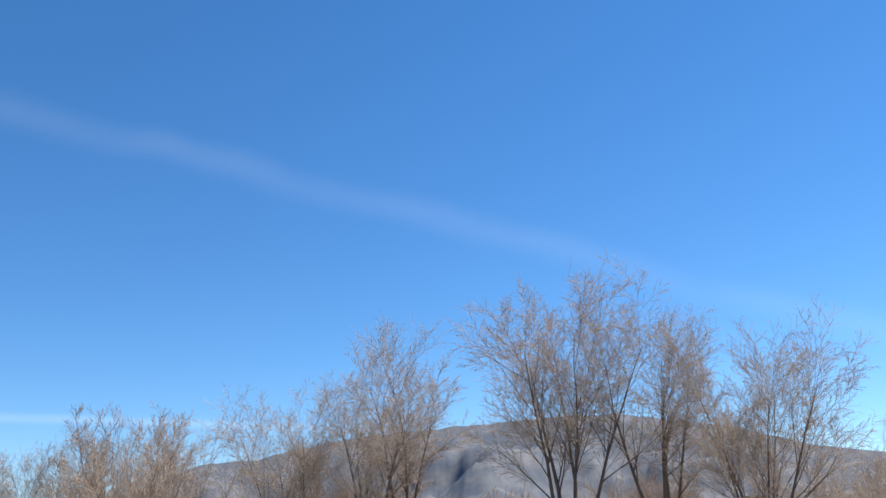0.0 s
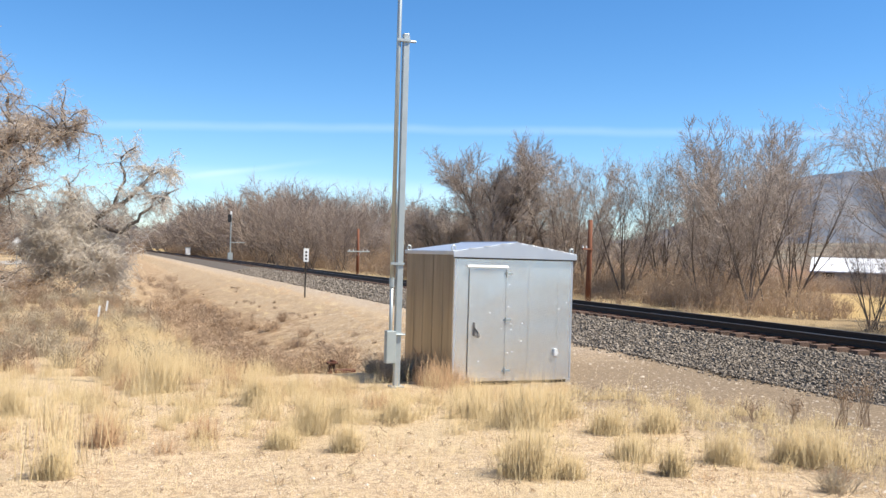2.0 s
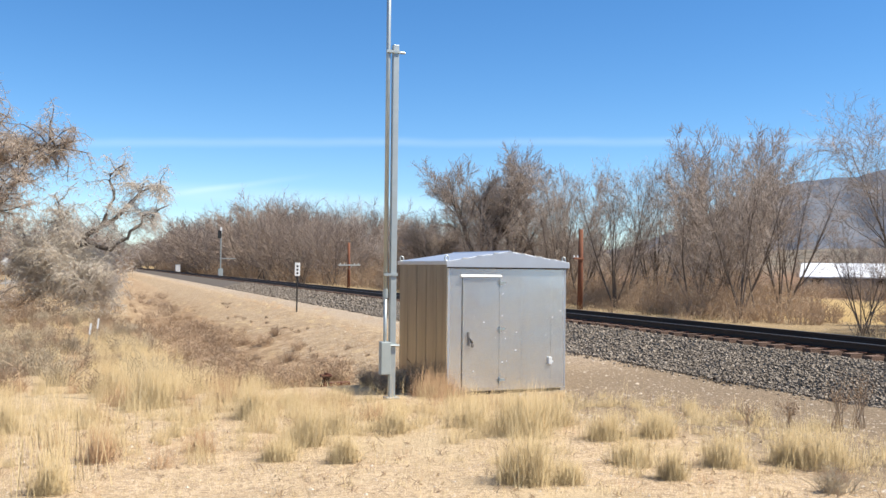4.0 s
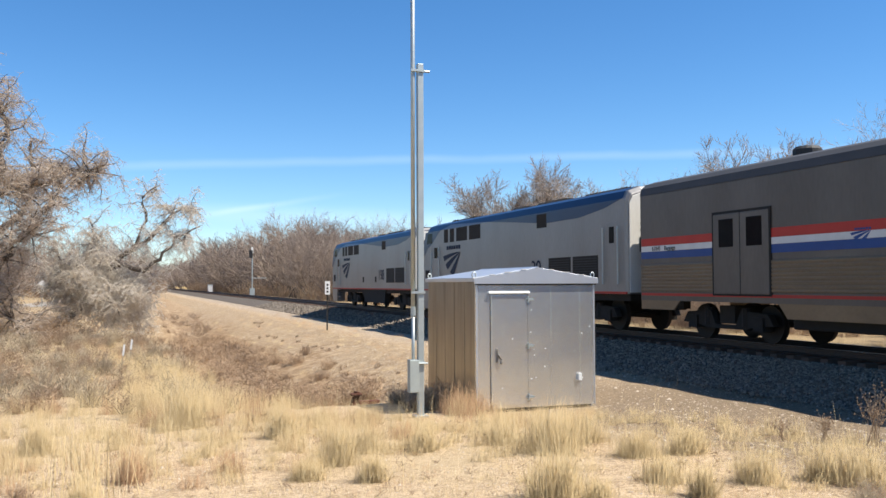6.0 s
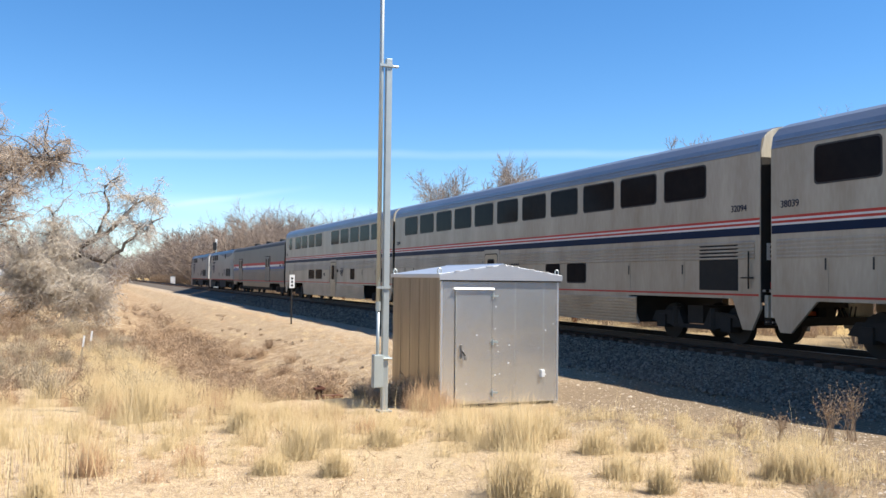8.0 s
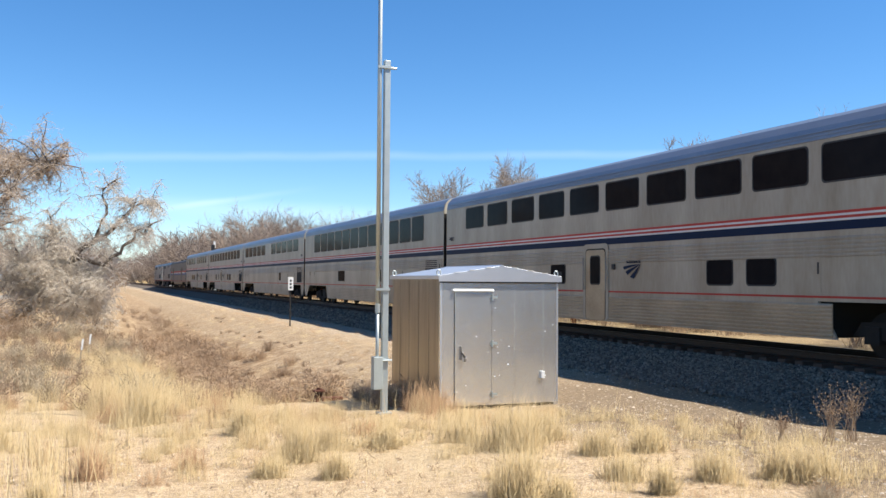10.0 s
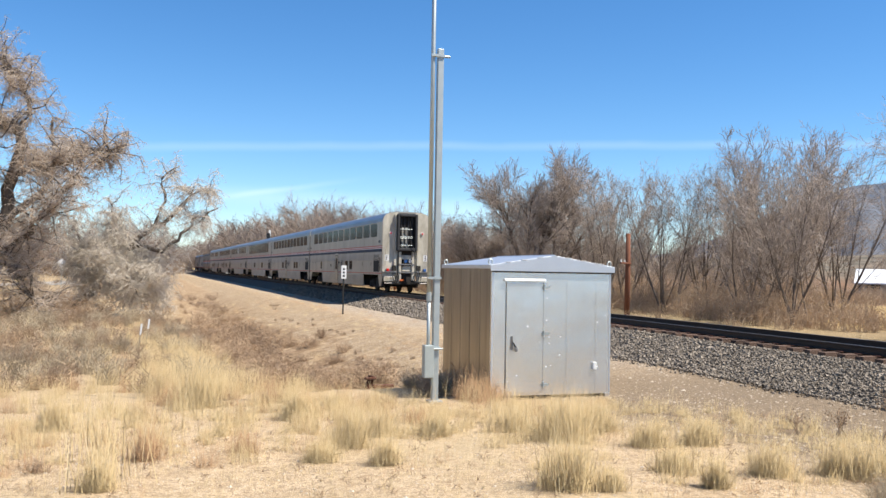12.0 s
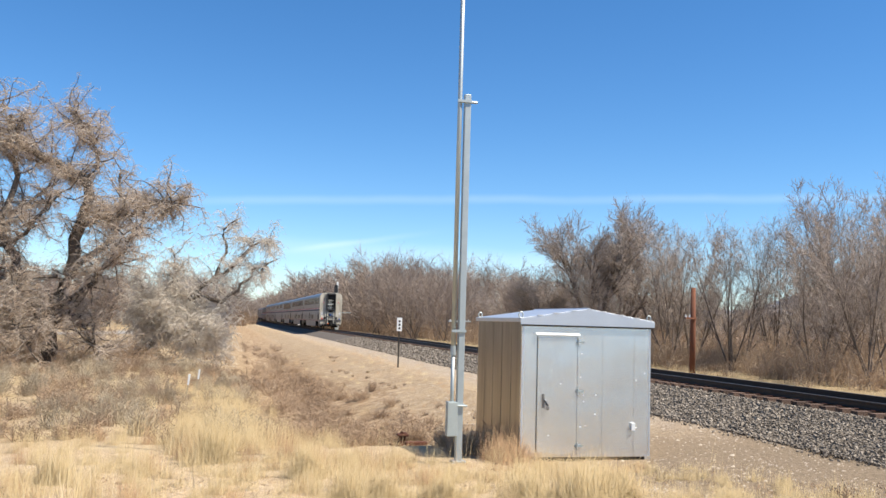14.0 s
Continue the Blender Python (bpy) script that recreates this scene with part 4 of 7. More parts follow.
def car_end(parent, y, way, crown, open_end=False):
    """The end of a double-deck car: cream panels, black diaphragm frame, marker lights, hoses and steps."""
    o = y + way * 0.012
    for s in (-1, 1):
        low = 1.05 if open_end else 4.3
        prof = [(s * 0.56, low), (s * 1.53, low), (s * 1.53, 4.45), (s * 1.44, 4.78), (s * 1.22, 4.95), (s * 0.56, 5.03)]
        if not open_end:
            # near-black panel paints the shade in the gap between coupled cars
            part("end_panel", Shape().box(*sorted((s * 0.56, s * 1.53)), min(y, o), max(y, o), 1.05, 4.298), M["under"], parent, "lower end panel blackened for the shaded gap between cars")
        part("end_panel", Shape().prism(prof, "y", min(y, o), max(y, o)), M["cream"], parent, "weathered cream end panel", bevel=0.01)
        part("lamp_ring", Shape().tube([(s * 1.02, o, 3.72), (s * 1.02, o + way * 0.03, 3.72)], 0.10, 12), M["white_sign"], parent)
        part("marker_light", Shape().tube([(s * 1.02, o, 3.72), (s * 1.02, o + way * 0.07, 3.72)], 0.062, 12), M["lamp_red"], parent, "red marker lamp")
        part("notice", Shape().box(s * 1.25 - 0.13, s * 1.25 + 0.13, min(o, o + way * 0.004), max(o, o + way * 0.004), 2.0, 2.38), M["white_sign"], parent, "white notice plate")
        for b in range(3):
            part("notice_bar", Shape().box(s * 1.25 - 0.04, s * 1.25 + 0.04, *sorted((o + way * 0.004, o + way * 0.007)), 2.06 + 0.1 * b, 2.12 + 0.1 * b), M["black"], parent)
        part("jumper_box", Shape().box(*sorted((s * 0.66, s * 0.92)), *sorted((o, o + way * 0.14)), 1.4, 1.72), M["under"], parent, bevel=0.02)
        part("end_shelf", Shape().box(*sorted((s * 0.62, s * 1.5)), *sorted((o, o + way * 0.22)), 1.28, 1.34), M["steel"], parent)
        part("end_bracket", Shape().box(*sorted((s * 0.7, s * 1.45)), *sorted((o, o + way * 0.12)), 0.72, 1.22), M["cream"], parent, "grimy cream step bracket", bevel=0.02)
        part("step_rung", Shape().tube([(s * 0.85, o + way * 0.26, 1.0), (s * 1.45, o + way * 0.26, 1.0)], 0.022, 6), M["steel"], parent)
        part("step_rung", Shape().tube([(s * 0.85, o + way * 0.26, 0.62), (s * 1.45, o + way * 0.26, 0.62)], 0.022, 6), M["steel"], parent)
        for k in range(2):
            a = 0.72 + 0.14 * k
            hose = [(s * a, o + way * 0.1, 1.3), (s * (a + 0.05), o + way * 0.3, 0.95), (s * (a - 0.06), o + way * 0.36, 0.62), (s * (a - 0.2), o + way * 0.28, 0.72), (s * (a - 0.24), o + way * 0.12, 1.1)]
            part("hose", Shape().tube(hose, 0.035, 7), M["rubber"], parent, "looped black rubber hose", smooth=True)
        part("hose_socket", Shape().box(s * 1.2 - 0.09, s * 1.2 + 0.09, *sorted((o, o + way * 0.14)), 1.36, 1.52), M["hose_blue"] if s > 0 else M["lamp_red"], parent, "coloured cable socket", bevel=0.02)
    part("end_recess", Shape().box(-0.56, 0.56, min(y - way * 0.1, y + way * 0.006), max(y - way * 0.1, y + way * 0.006), 0.95, 4.98), M["under"], parent)
    ring = Shape()
    deep = 0.30 if open_end else 0.15
    d0, d1 = sorted((y + way * 0.02, y + way * deep))
    for bx in ((-0.66, -0.5, 2.62, 4.92), (0.5, 0.66, 2.62, 4.92), (-0.5, 0.5, 4.76, 4.92), (-0.5, 0.5, 2.62, 2.80)):
        ring.box(bx[0], bx[1], d0, d1, bx[2], bx[3])
    if open_end:
        for s in (-1, 1):
            part("collision_post", Shape().box(*sorted((s * 0.67, s * 0.80)), *sorted((y, y + way * 0.10)), 1.15, 4.9), M["cream"], parent, "grimy cream upright post", bevel=0.015)
            part("post_foot", Shape().box(*sorted((s * 0.34, s * 0.50)), *sorted((y, y + way * 0.14)), 0.78, 2.58), M["cream"], parent, "grimy cream lower upright", bevel=0.015)
            part("grab_iron", Shape().tube([(s * 1.36, y + way * 0.02, 1.75), (s * 1.36, y + way * 0.09, 1.75), (s * 1.36, y + way * 0.09, 2.7), (s * 1.36, y + way * 0.02, 2.7)], 0.014, 6), M["steel"], parent)
        for x in (-0.36, -0.14, 0.10, 0.32):
            part("accordion_fold", Shape().box(x - 0.03, x + 0.03, *sorted((y + way * 0.02, y + way * 0.09)), 2.82, 4.74), M["rubber"], parent)
    part("diaphragm", ring, M["rubber"], parent, "black rubber gangway diaphragm", bevel=0.04)
    part("gangway_door", Shape().box(-0.30, 0.08, min(o, o + way * 0.03), max(o, o + way * 0.03), 2.85, 4.1), M["cream"], parent, "pale gangway door")
    for z in (2.98, 3.42, 3.5, 3.98):
        part("gate_bar", Shape().tube([(-0.44, y + way * 0.2, z), (0.32, y + way * 0.2, z)], 0.016, 6), M["galv"], parent)
    part("gate_bar", Shape().tube([(0.18, y + way * 0.2, 2.84), (0.18, y + way * 0.2, 4.5)], 0.02, 6), M["under"], parent)
    for z in (1.75, 1.25):
        part("lower_shelf", Shape().box(-0.5, 0.5, *sorted((o, o + way * 0.16)), z, z + 0.08), M["steel"], parent)
    part("lower_panel", Shape().box(-0.42, 0.36, *sorted((o, o + way * 0.05)), 2.1, 2.36), M["cream"], parent)
    part("lower_panel", Shape().box(-0.25, 0.30, *sorted((o, o + way * 0.05)), 1.36, 1.68), M["cream"], parent)
    for x, mt in ((-0.05, "hose_blue"), (0.24, "white_sign")):
        part("cable_socket", Shape().tube([(x, o, 2.0), (x, o + way * 0.14, 1.98)], 0.10, 10), M[mt], parent)
    part("end_sill", Shape().box(-1.35, 1.35, *sorted((y - way * 0.1, o + way * 0.1)), 0.55, 0.74), M["under"], parent)
    part("orange_tag", Shape().box(-0.42, -0.15, *sorted((o + way * 0.12, o + way * 0.14)), 0.76, 0.86), M["orange"], parent)
    part("lamp_cable", Shape().tube([(0.16, y + way * 0.32, 3.95), (0.2, y + way * 0.36, 3.2), (0.42, y + way * 0.35, 2.7), (0.5, y + way * 0.2, 1.9)], 0.018, 6), M["rubber"], parent)


def superliner(label, uppers, lowers, doors, number="", z_hi=4.32, z_lo=3.56, tail=False):
    """A double-deck car. Its rear end is y = 0 and its front end y = 25.91."""
    car = thing("passenger_car", pose(0, 0, 0), label, "rail car", "passenger cars")
    L0, L1 = 0.17, PITCH - 0.17
    prof = curve_profile(SIDE, 1.12, 4.42, 5.07)
    body = Shape().loft([[(x, y, z) for x, z in prof] for y in (L0, L1)])
    part("body", body, M["silver"], car, "dusty silver painted car body")
    roof_prof = [(x * 1.004, z + 0.012) for x, z in prof[1:-1]]
    part("roof", Shape().loft([[(x, y, z) for x, z in roof_prof] for y in (L0 + 0.01, L1 - 0.01)]), M["roof_steel"], car, "ribbed steel roof with the sky's reflection painted in bluish")
    for k in range(3):
        z = 4.44 + 0.075 * k
        for s in (-1, 1):
            part("roof_bead", Shape().tube([(s * (SIDE + 0.006 - 0.005 * k), L0 + 0.1, z), (s * (SIDE + 0.006 - 0.005 * k), L1 - 0.1, z)], 0.014, 5), M["roof_steel"], car)
    # lower body between the trucks, with slanted ends
    low = Shape()
    for s in (-1, 1):
        x0, x1 = sorted((s * (SIDE - 0.06), s * (SIDE - 0.002)))
        low.prism([(4.9, 0.36), (19.5, 0.36), (19.95, 1.13), (5.4, 1.13)], "x", x0, x1)
        low.prism([(0.45, 0.42), (0.75, 0.42), (1.1, 1.13), (0.17, 1.13), (0.17, 0.9)], "x", x0, x1)
        low.prism([(25.46, 0.42), (25.15, 0.42), (24.4, 1.13), (25.74, 1.13), (25.74, 0.9)], "x", x0, x1)
    part("lower_body", low, M["silver"], car)
    part("floor", Shape().box(-SIDE + 0.07, SIDE - 0.07, 5.2, 19.7, 0.38, 1.1), M["under"], car)
    ribs(car, 5.0, 19.4, 0.40, 1.10)
    ribs(car, 0.35, PITCH - 0.35, 2.02, 2.5, 0.085, "silver")
    # stripes
    for z0, z1, mt in ((2.89, 2.945, "red"), (2.845, 2.886, "white"), (2.79, 2.842, "red"), (2.745, 2.787, "white"), (2.56, 2.742, "blue")):
        side_boxes("stripe", M[mt], car, L0 + 0.02, L1 - 0.02, z0, z1, 0.005, label="%s body stripe" % {"red": "red", "white": "white", "blue": "dark blue"}[mt])
    side_boxes("sill_stripe", M["red"], car, L0 + 0.05, L1 - 0.05, 1.19, 1.235, 0.006, label="thin red sill stripe")
    for y0, y1 in uppers:
        window(car, y0, y1, z_lo, z_hi)
    for y0, y1 in lowers:
        window(car, y0, y1, 1.45, 2.02)
    for y0, y1 in doors:
        for s in (-1, 1):
            a, b = sorted((s * (SIDE - 0.04), s * (SIDE + 0.014)))
            part("door_surround", Shape().prism(rounded(y0 - 0.17, y1 + 0.17, 0.37, 2.60, 0.16), "x", *sorted((s * (SIDE - 0.03), s * (SIDE + 0.024)))), M["silver"], car, "raised rounded door surround")
            part("door_gap", Shape().prism(rounded(y0 - 0.03, y1 + 0.03, 0.375, 2.46, 0.12), "x", *sorted((s * (SIDE - 0.03), s * (SIDE + 0.027)))), M["under"], car)
            a, b = sorted((s * (SIDE - 0.04), s * (SIDE + 0.032)))
            d = part("door", Shape().prism(rounded(y0, y1, 0.38, 2.42, 0.11), "x", a, b), M["silver_low"], car, "dusty tan boarding door")
            part("door_frame", Shape().prism(rounded(y0 + 0.24, y1 - 0.24, 1.40, 2.26, 0.10), "x", *sorted((s * SIDE, s * (SIDE + 0.037)))), M["rubber"], d)
            part("door_pane", Shape().prism(rounded(y0 + 0.28, y1 - 0.28, 1.44, 2.22, 0.08), "x", *sorted((s * SIDE, s * (SIDE + 0.041)))), M["glass"], d)
            part("kick_plate", Shape().box(*sorted((s * SIDE, s * (SIDE + 0.036))), y0 + 0.16, y1 - 0.16, 0.55, 1.2), M["silver_low"], d)
            for y in (y0 - 0.10, y1 + 0.10):
                part("grab_rail", Shape().tube([(s * (SIDE + 0.07), y, 1.25), (s * (SIDE + 0.07), y, 2.2)], 0.018, 6), M["steel"], d)
            part("door_lamp", Shape().box(*sorted((s * SIDE, s * (SIDE + 0.05))), y0 - 0.52, y0 - 0.36, 1.84, 2.0), M["rubber"], car, "small dark lamp box beside the door", bevel=0.02)
            part("side_vent", Shape().prism(rounded(y1 + 1.5, y1 + 1.86, 1.62, 1.80, 0.06), "x", *sorted((s * SIDE, s * (SIDE + 0.012)))), M["rubber"], car, "small dark vent")
    # louvre near the rear, hatches near the front
    for s in (-1, 1):
        a, b = sorted((s * (SIDE - 0.02), s * (SIDE + 0.008)))
        g = part("louvre", Shape().box(a, b, 0.9, 2.3, 1.3, 2.42), M["under"], car, "dark ventilation louvre")
        for k in range(12):
            part("louvre_blade", Shape().box(*sorted((s * SIDE, s * (SIDE + 0.016))), 0.95, 2.25, 1.36 + 0.088 * k, 1.385 + 0.088 * k), M["under"], g)
        for y0, y1, z0, z1 in ((2.9, 3.7, 1.3, 2.3), (5.3, 5.9, 1.3, 2.3), (24.1, 25.0, 1.32, 2.45), (22.9, 23.9, 1.32, 2.45)):
            h = part("hatch", Shape().box(*sorted((s * SIDE, s * (SIDE + 0.008))), y0, y1, z0, z1), M["silver"], car, "flush equipment hatch", bevel=0.006)
            part("hatch_latch", Shape().box(*sorted((s * SIDE, s * (SIDE + 0.018))), y0 + 0.05, y0 + 0.09, (z0 + z1) / 2 - 0.12, (z0 + z1) / 2 + 0.12), M["rubber"], h)
        part("grab_iron", Shape().tube([(s * (SIDE + 0.05), 0.5, 1.35), (s * (SIDE + 0.05), 0.5, 2.2)], 0.018, 6), M["under"], car)
        part("grab_iron", Shape().tube([(s * (SIDE + 0.05), 0.35, 1.6), (s * (SIDE + 0.05), 0.75, 1.6)], 0.018, 6), M["under"], car)
    truck(car, 3.05)
    truck(car, 22.2)
    car_end(car, L0, -1, 5.07, open_end=tail)
    car_end(car, L1, 1, 5.07)
    coupler(car, 0.2, -1)
    coupler(car, PITCH - 0.2, 1)
    hump = Shape().box(-0.6, 0.6, 6, 9.2, 5.02, 5.13)
    part("roof_hatch", hump, M["roof_steel"], car)
    if number:
        lettering("car_number", number, 0.22, M["blue"], car, pose(-SIDE - 0.008, 1.15, 3.12, 90, 0, -90), "dark blue painted car number")
        lettering("car_number", number, 0.22, M["blue"], car, pose(-SIDE - 0.008, 25.45, 3.12, 90, 0, -90), "dark blue painted car number")
    if doors:
        emblem(car, -SIDE - 0.02, doors[0][0] - 1.35, 1.95, 0.85)
    return car


def emblem(parent, x, y, z, size, mat="blue"):
    """The operator's emblem as plain swept bands, with a bar for its lettering above."""
    bar = Shape()
    for k in range(6):
        bar.box(x, x + 0.012, y - size * (0.38 - 0.135 * k) - size * 0.10, y - size * (0.38 - 0.135 * k), z + size * 0.07, z + size * 0.145)
    part("lettering_bars", bar, M[mat], parent, "row of dark blue bars")
    e = Shape()
    high = 0.46
    # three bands that fan out from one point, each between two bowed edges
    for end_a, end_b, bow_a, bow_b in (((0.0, 0.14), (0.07, 0.36), (0.55, -0.02), (0.50, 0.14)),
                                       ((0.14, 0.50), (0.27, 0.74), (0.55, 0.17), (0.62, 0.33)),
                                       ((0.40, 0.86), (0.62, 1.0), (0.70, 0.42), (0.82, 0.50))):
        verts = []
        for i in range(10):
            u = 0.03 + 0.97 * i / 9
            for end, bow in ((end_a, bow_a), (end_b, bow_b)):
                q = [(1 - u) ** 2 * apex + 2 * u * (1 - u) * bow[j] + u * u * end[j] for j, apex in ((0, 1.0), (1, 0.0))]
                verts.append((x, y + size * (0.5 - q[0]), z + 0.02 - size * high * q[1]))
        e.add(verts, [(2 * i, 2 * i + 1, 2 * i + 3, 2 * i + 2) for i in range(9)])
    part("emblem", e, M[mat], parent, "swept blue emblem")


WIN = [(1.55 + 2.05 * k, 3.18 + 2.05 * k) for k in range(11)]
SLEEP_UP = [(2.08 + 2.05 * k, 3.73 + 2.05 * k) for k in range(11)]
coach = superliner("silver double-deck coach with red, white and blue stripes", WIN, [(8.6, 9.5), (10.0, 10.9), (20.1, 20.5)], [(13.45, 14.5)], "31000", tail=True)
coach_b = superliner("silver double-deck coach in the middle of the train", WIN, [(6.6, 7.5), (8.0, 8.9), (15.8, 16.7)], [(13.45, 14.5)], "34073")
lounge = superliner("silver double-deck lounge car with tall upper windows", [(2.6 + 1.72 * k, 4.1 + 1.72 * k) for k in range(12)], [(7.6, 9.0), (15.6, 17.0)], [], "", 4.36, 3.3)
diner = superliner("silver double-deck dining car", [(2.0 + 2.05 * k, 3.65 + 2.05 * k) for k in range(5)] + [(14.6 + 2.05 * k, 16.25 + 2.05 * k) for k in range(5)], [(8.0, 8.6)], [], "38039")
sleeper = superliner("silver double-deck sleeping car", SLEEP_UP, [(7.7, 8.8), (9.3, 10.2), (18.3, 19.05), (16.5, 16.85)], [(13.9, 15.0)], "32094")
dorm = superliner("silver double-deck transition sleeper behind the baggage car", [(2.11, 3.75), (4.19, 5.86), (6.2, 7.87), (8.3, 9.95)] + [(10.4, 12.14), (14.6, 16.25), (16.6, 18.2), (18.7, 20.3), (20.7, 22.35), (23.6, 24.4)], [(6.9, 7.75), (14.4, 16.06), (16.5, 18.1)], [(10.94, 12.1)], "39031")


def baggage_car():
    car = thing("baggage_car", pose(0, 0, 0), "single-deck silver baggage car with broad red, white and blue bands", "rail car")
    L0, L1 = 0.35, PITCH - 0.3
    prof = curve_profile(SIDE - 0.01, 1.0, 3.95, 4.42)
    part("body", Shape().loft([[(x, y, z) for x, z in prof] for y in (L0, L1)]), M["bag_silver"], car, "dull silver car body")
    part("roof", Shape().loft([[(x * 1.008, y, z + 0.02) for x, z in prof[1:-1]] for y in (L0 - 0.01, L1 + 0.01)]), M["roof_dark"], car, "dark grey roof")
    for y in (2.2, 8.3, 14.5, 20.6):
        part("roof_vent", Shape().tube([(0, y, 4.38), (0, y, 4.68), (0, y, 4.75)], [0.34, 0.34, 0.28], 16), M["rubber"], car, "round black roof ventilator")
    for z0, z1, mt in ((2.52, 2.73, "red"), (2.36, 2.515, "white"), (2.16, 2.355, "bag_blue")):
        side_boxes("band", M[mt], car, L0 + 0.05, L1 - 0.05, z0, z1, 0.003, label="broad body band")
    side_boxes("sill_band", M["red"], car, L0 + 0.05, L1 - 0.05, 1.13, 1.20, 0.004, label="faded red sill band")
    ribs(car, L0 + 0.06, L1 - 0.06, 1.25, 2.1, 0.095, "bag_low")
    for y0, y1 in ((6.05, 8.2), (20.0, 22.3)):
        for s in (-1, 1):
            rec = part("door_recess", Shape().box(*sorted((s * (SIDE - 0.02), s * (SIDE + 0.022))), y0 + 0.06, y1 - 0.06, 1.16, 3.24), M["under"], car, "dark door surround")
            ym = (y0 + y1) / 2
            for a, b in ((y0 + 0.12, ym - 0.015), (ym + 0.015, y1 - 0.12)):
                d = part("door", Shape().box(*sorted((s * SIDE, s * (SIDE + 0.035))), a, b, 1.2, 3.18), M["bag_silver"], rec, "dull grimy sliding door leaf", bevel=0.02)
                part("door_pane", Shape().box(*sorted((s * SIDE, s * (SIDE + 0.042))), a + 0.22, b - 0.22, 2.35, 3.05), M["glass"], rec, bevel=0.02)
    part("underframe", Shape().box(-1.3, 1.3, 6.2, 19.7, 0.42, 1.0), M["under"], car, "dark equipment boxes under the floor", bevel=0.05)
    low = Shape()
    for s in (-1, 1):
        x0, x1 = sorted((s * (SIDE - 0.06), s * (SIDE - 0.02)))
        low.prism([(6.4, 0.66), (19.6, 0.66), (19.9, 1.02), (6.1, 1.02)], "x", x0, x1)
        low.prism([(L0, 0.75), (1.9, 0.75), (2.2, 1.02), (L0, 1.02)], "x", x0, x1)
        low.prism([(L1, 0.75), (24.0, 0.75), (23.7, 1.02), (L1, 1.02)], "x", x0, x1)
    part("skirt", low, M["bag_low"], car)
    truck(car, 3.6)
    truck(car, 22.3)
    for y, way in ((L0, -1), (L1, 1)):
        part("diaphragm", Shape().box(-0.62, 0.62, *sorted((y - way * 0.05, y + way * 0.32)), 1.1, 3.9), M["rubber"], car, "black gangway diaphragm", bevel=0.05)
        part("end_wall", Shape().prism([(x, z) for x, z in curve_profile(SIDE - 0.03, 1.0, 3.94, 4.40)], "y", *sorted((y, y + way * 0.012))), M["black"], car, "black car end")
        coupler(car, y, way)
    for text, size, y, z in (("Baggage", 0.21, 2.15, 2.375), ("61045", 0.21, 1.02, 2.375), ("61045", 0.17, 25.0, 2.38), ("Baggage", 0.17, 24.4, 2.38)):
        lettering("car_lettering", text, size, M["black"], car, pose(-SIDE - 0.009, y, z, 90, 0, -90), "black painted lettering")
    emblem(car, -SIDE - 0.012, 17.4, 2.5, 0.55, "bag_blue")
    return car


baggage = baggage_car()


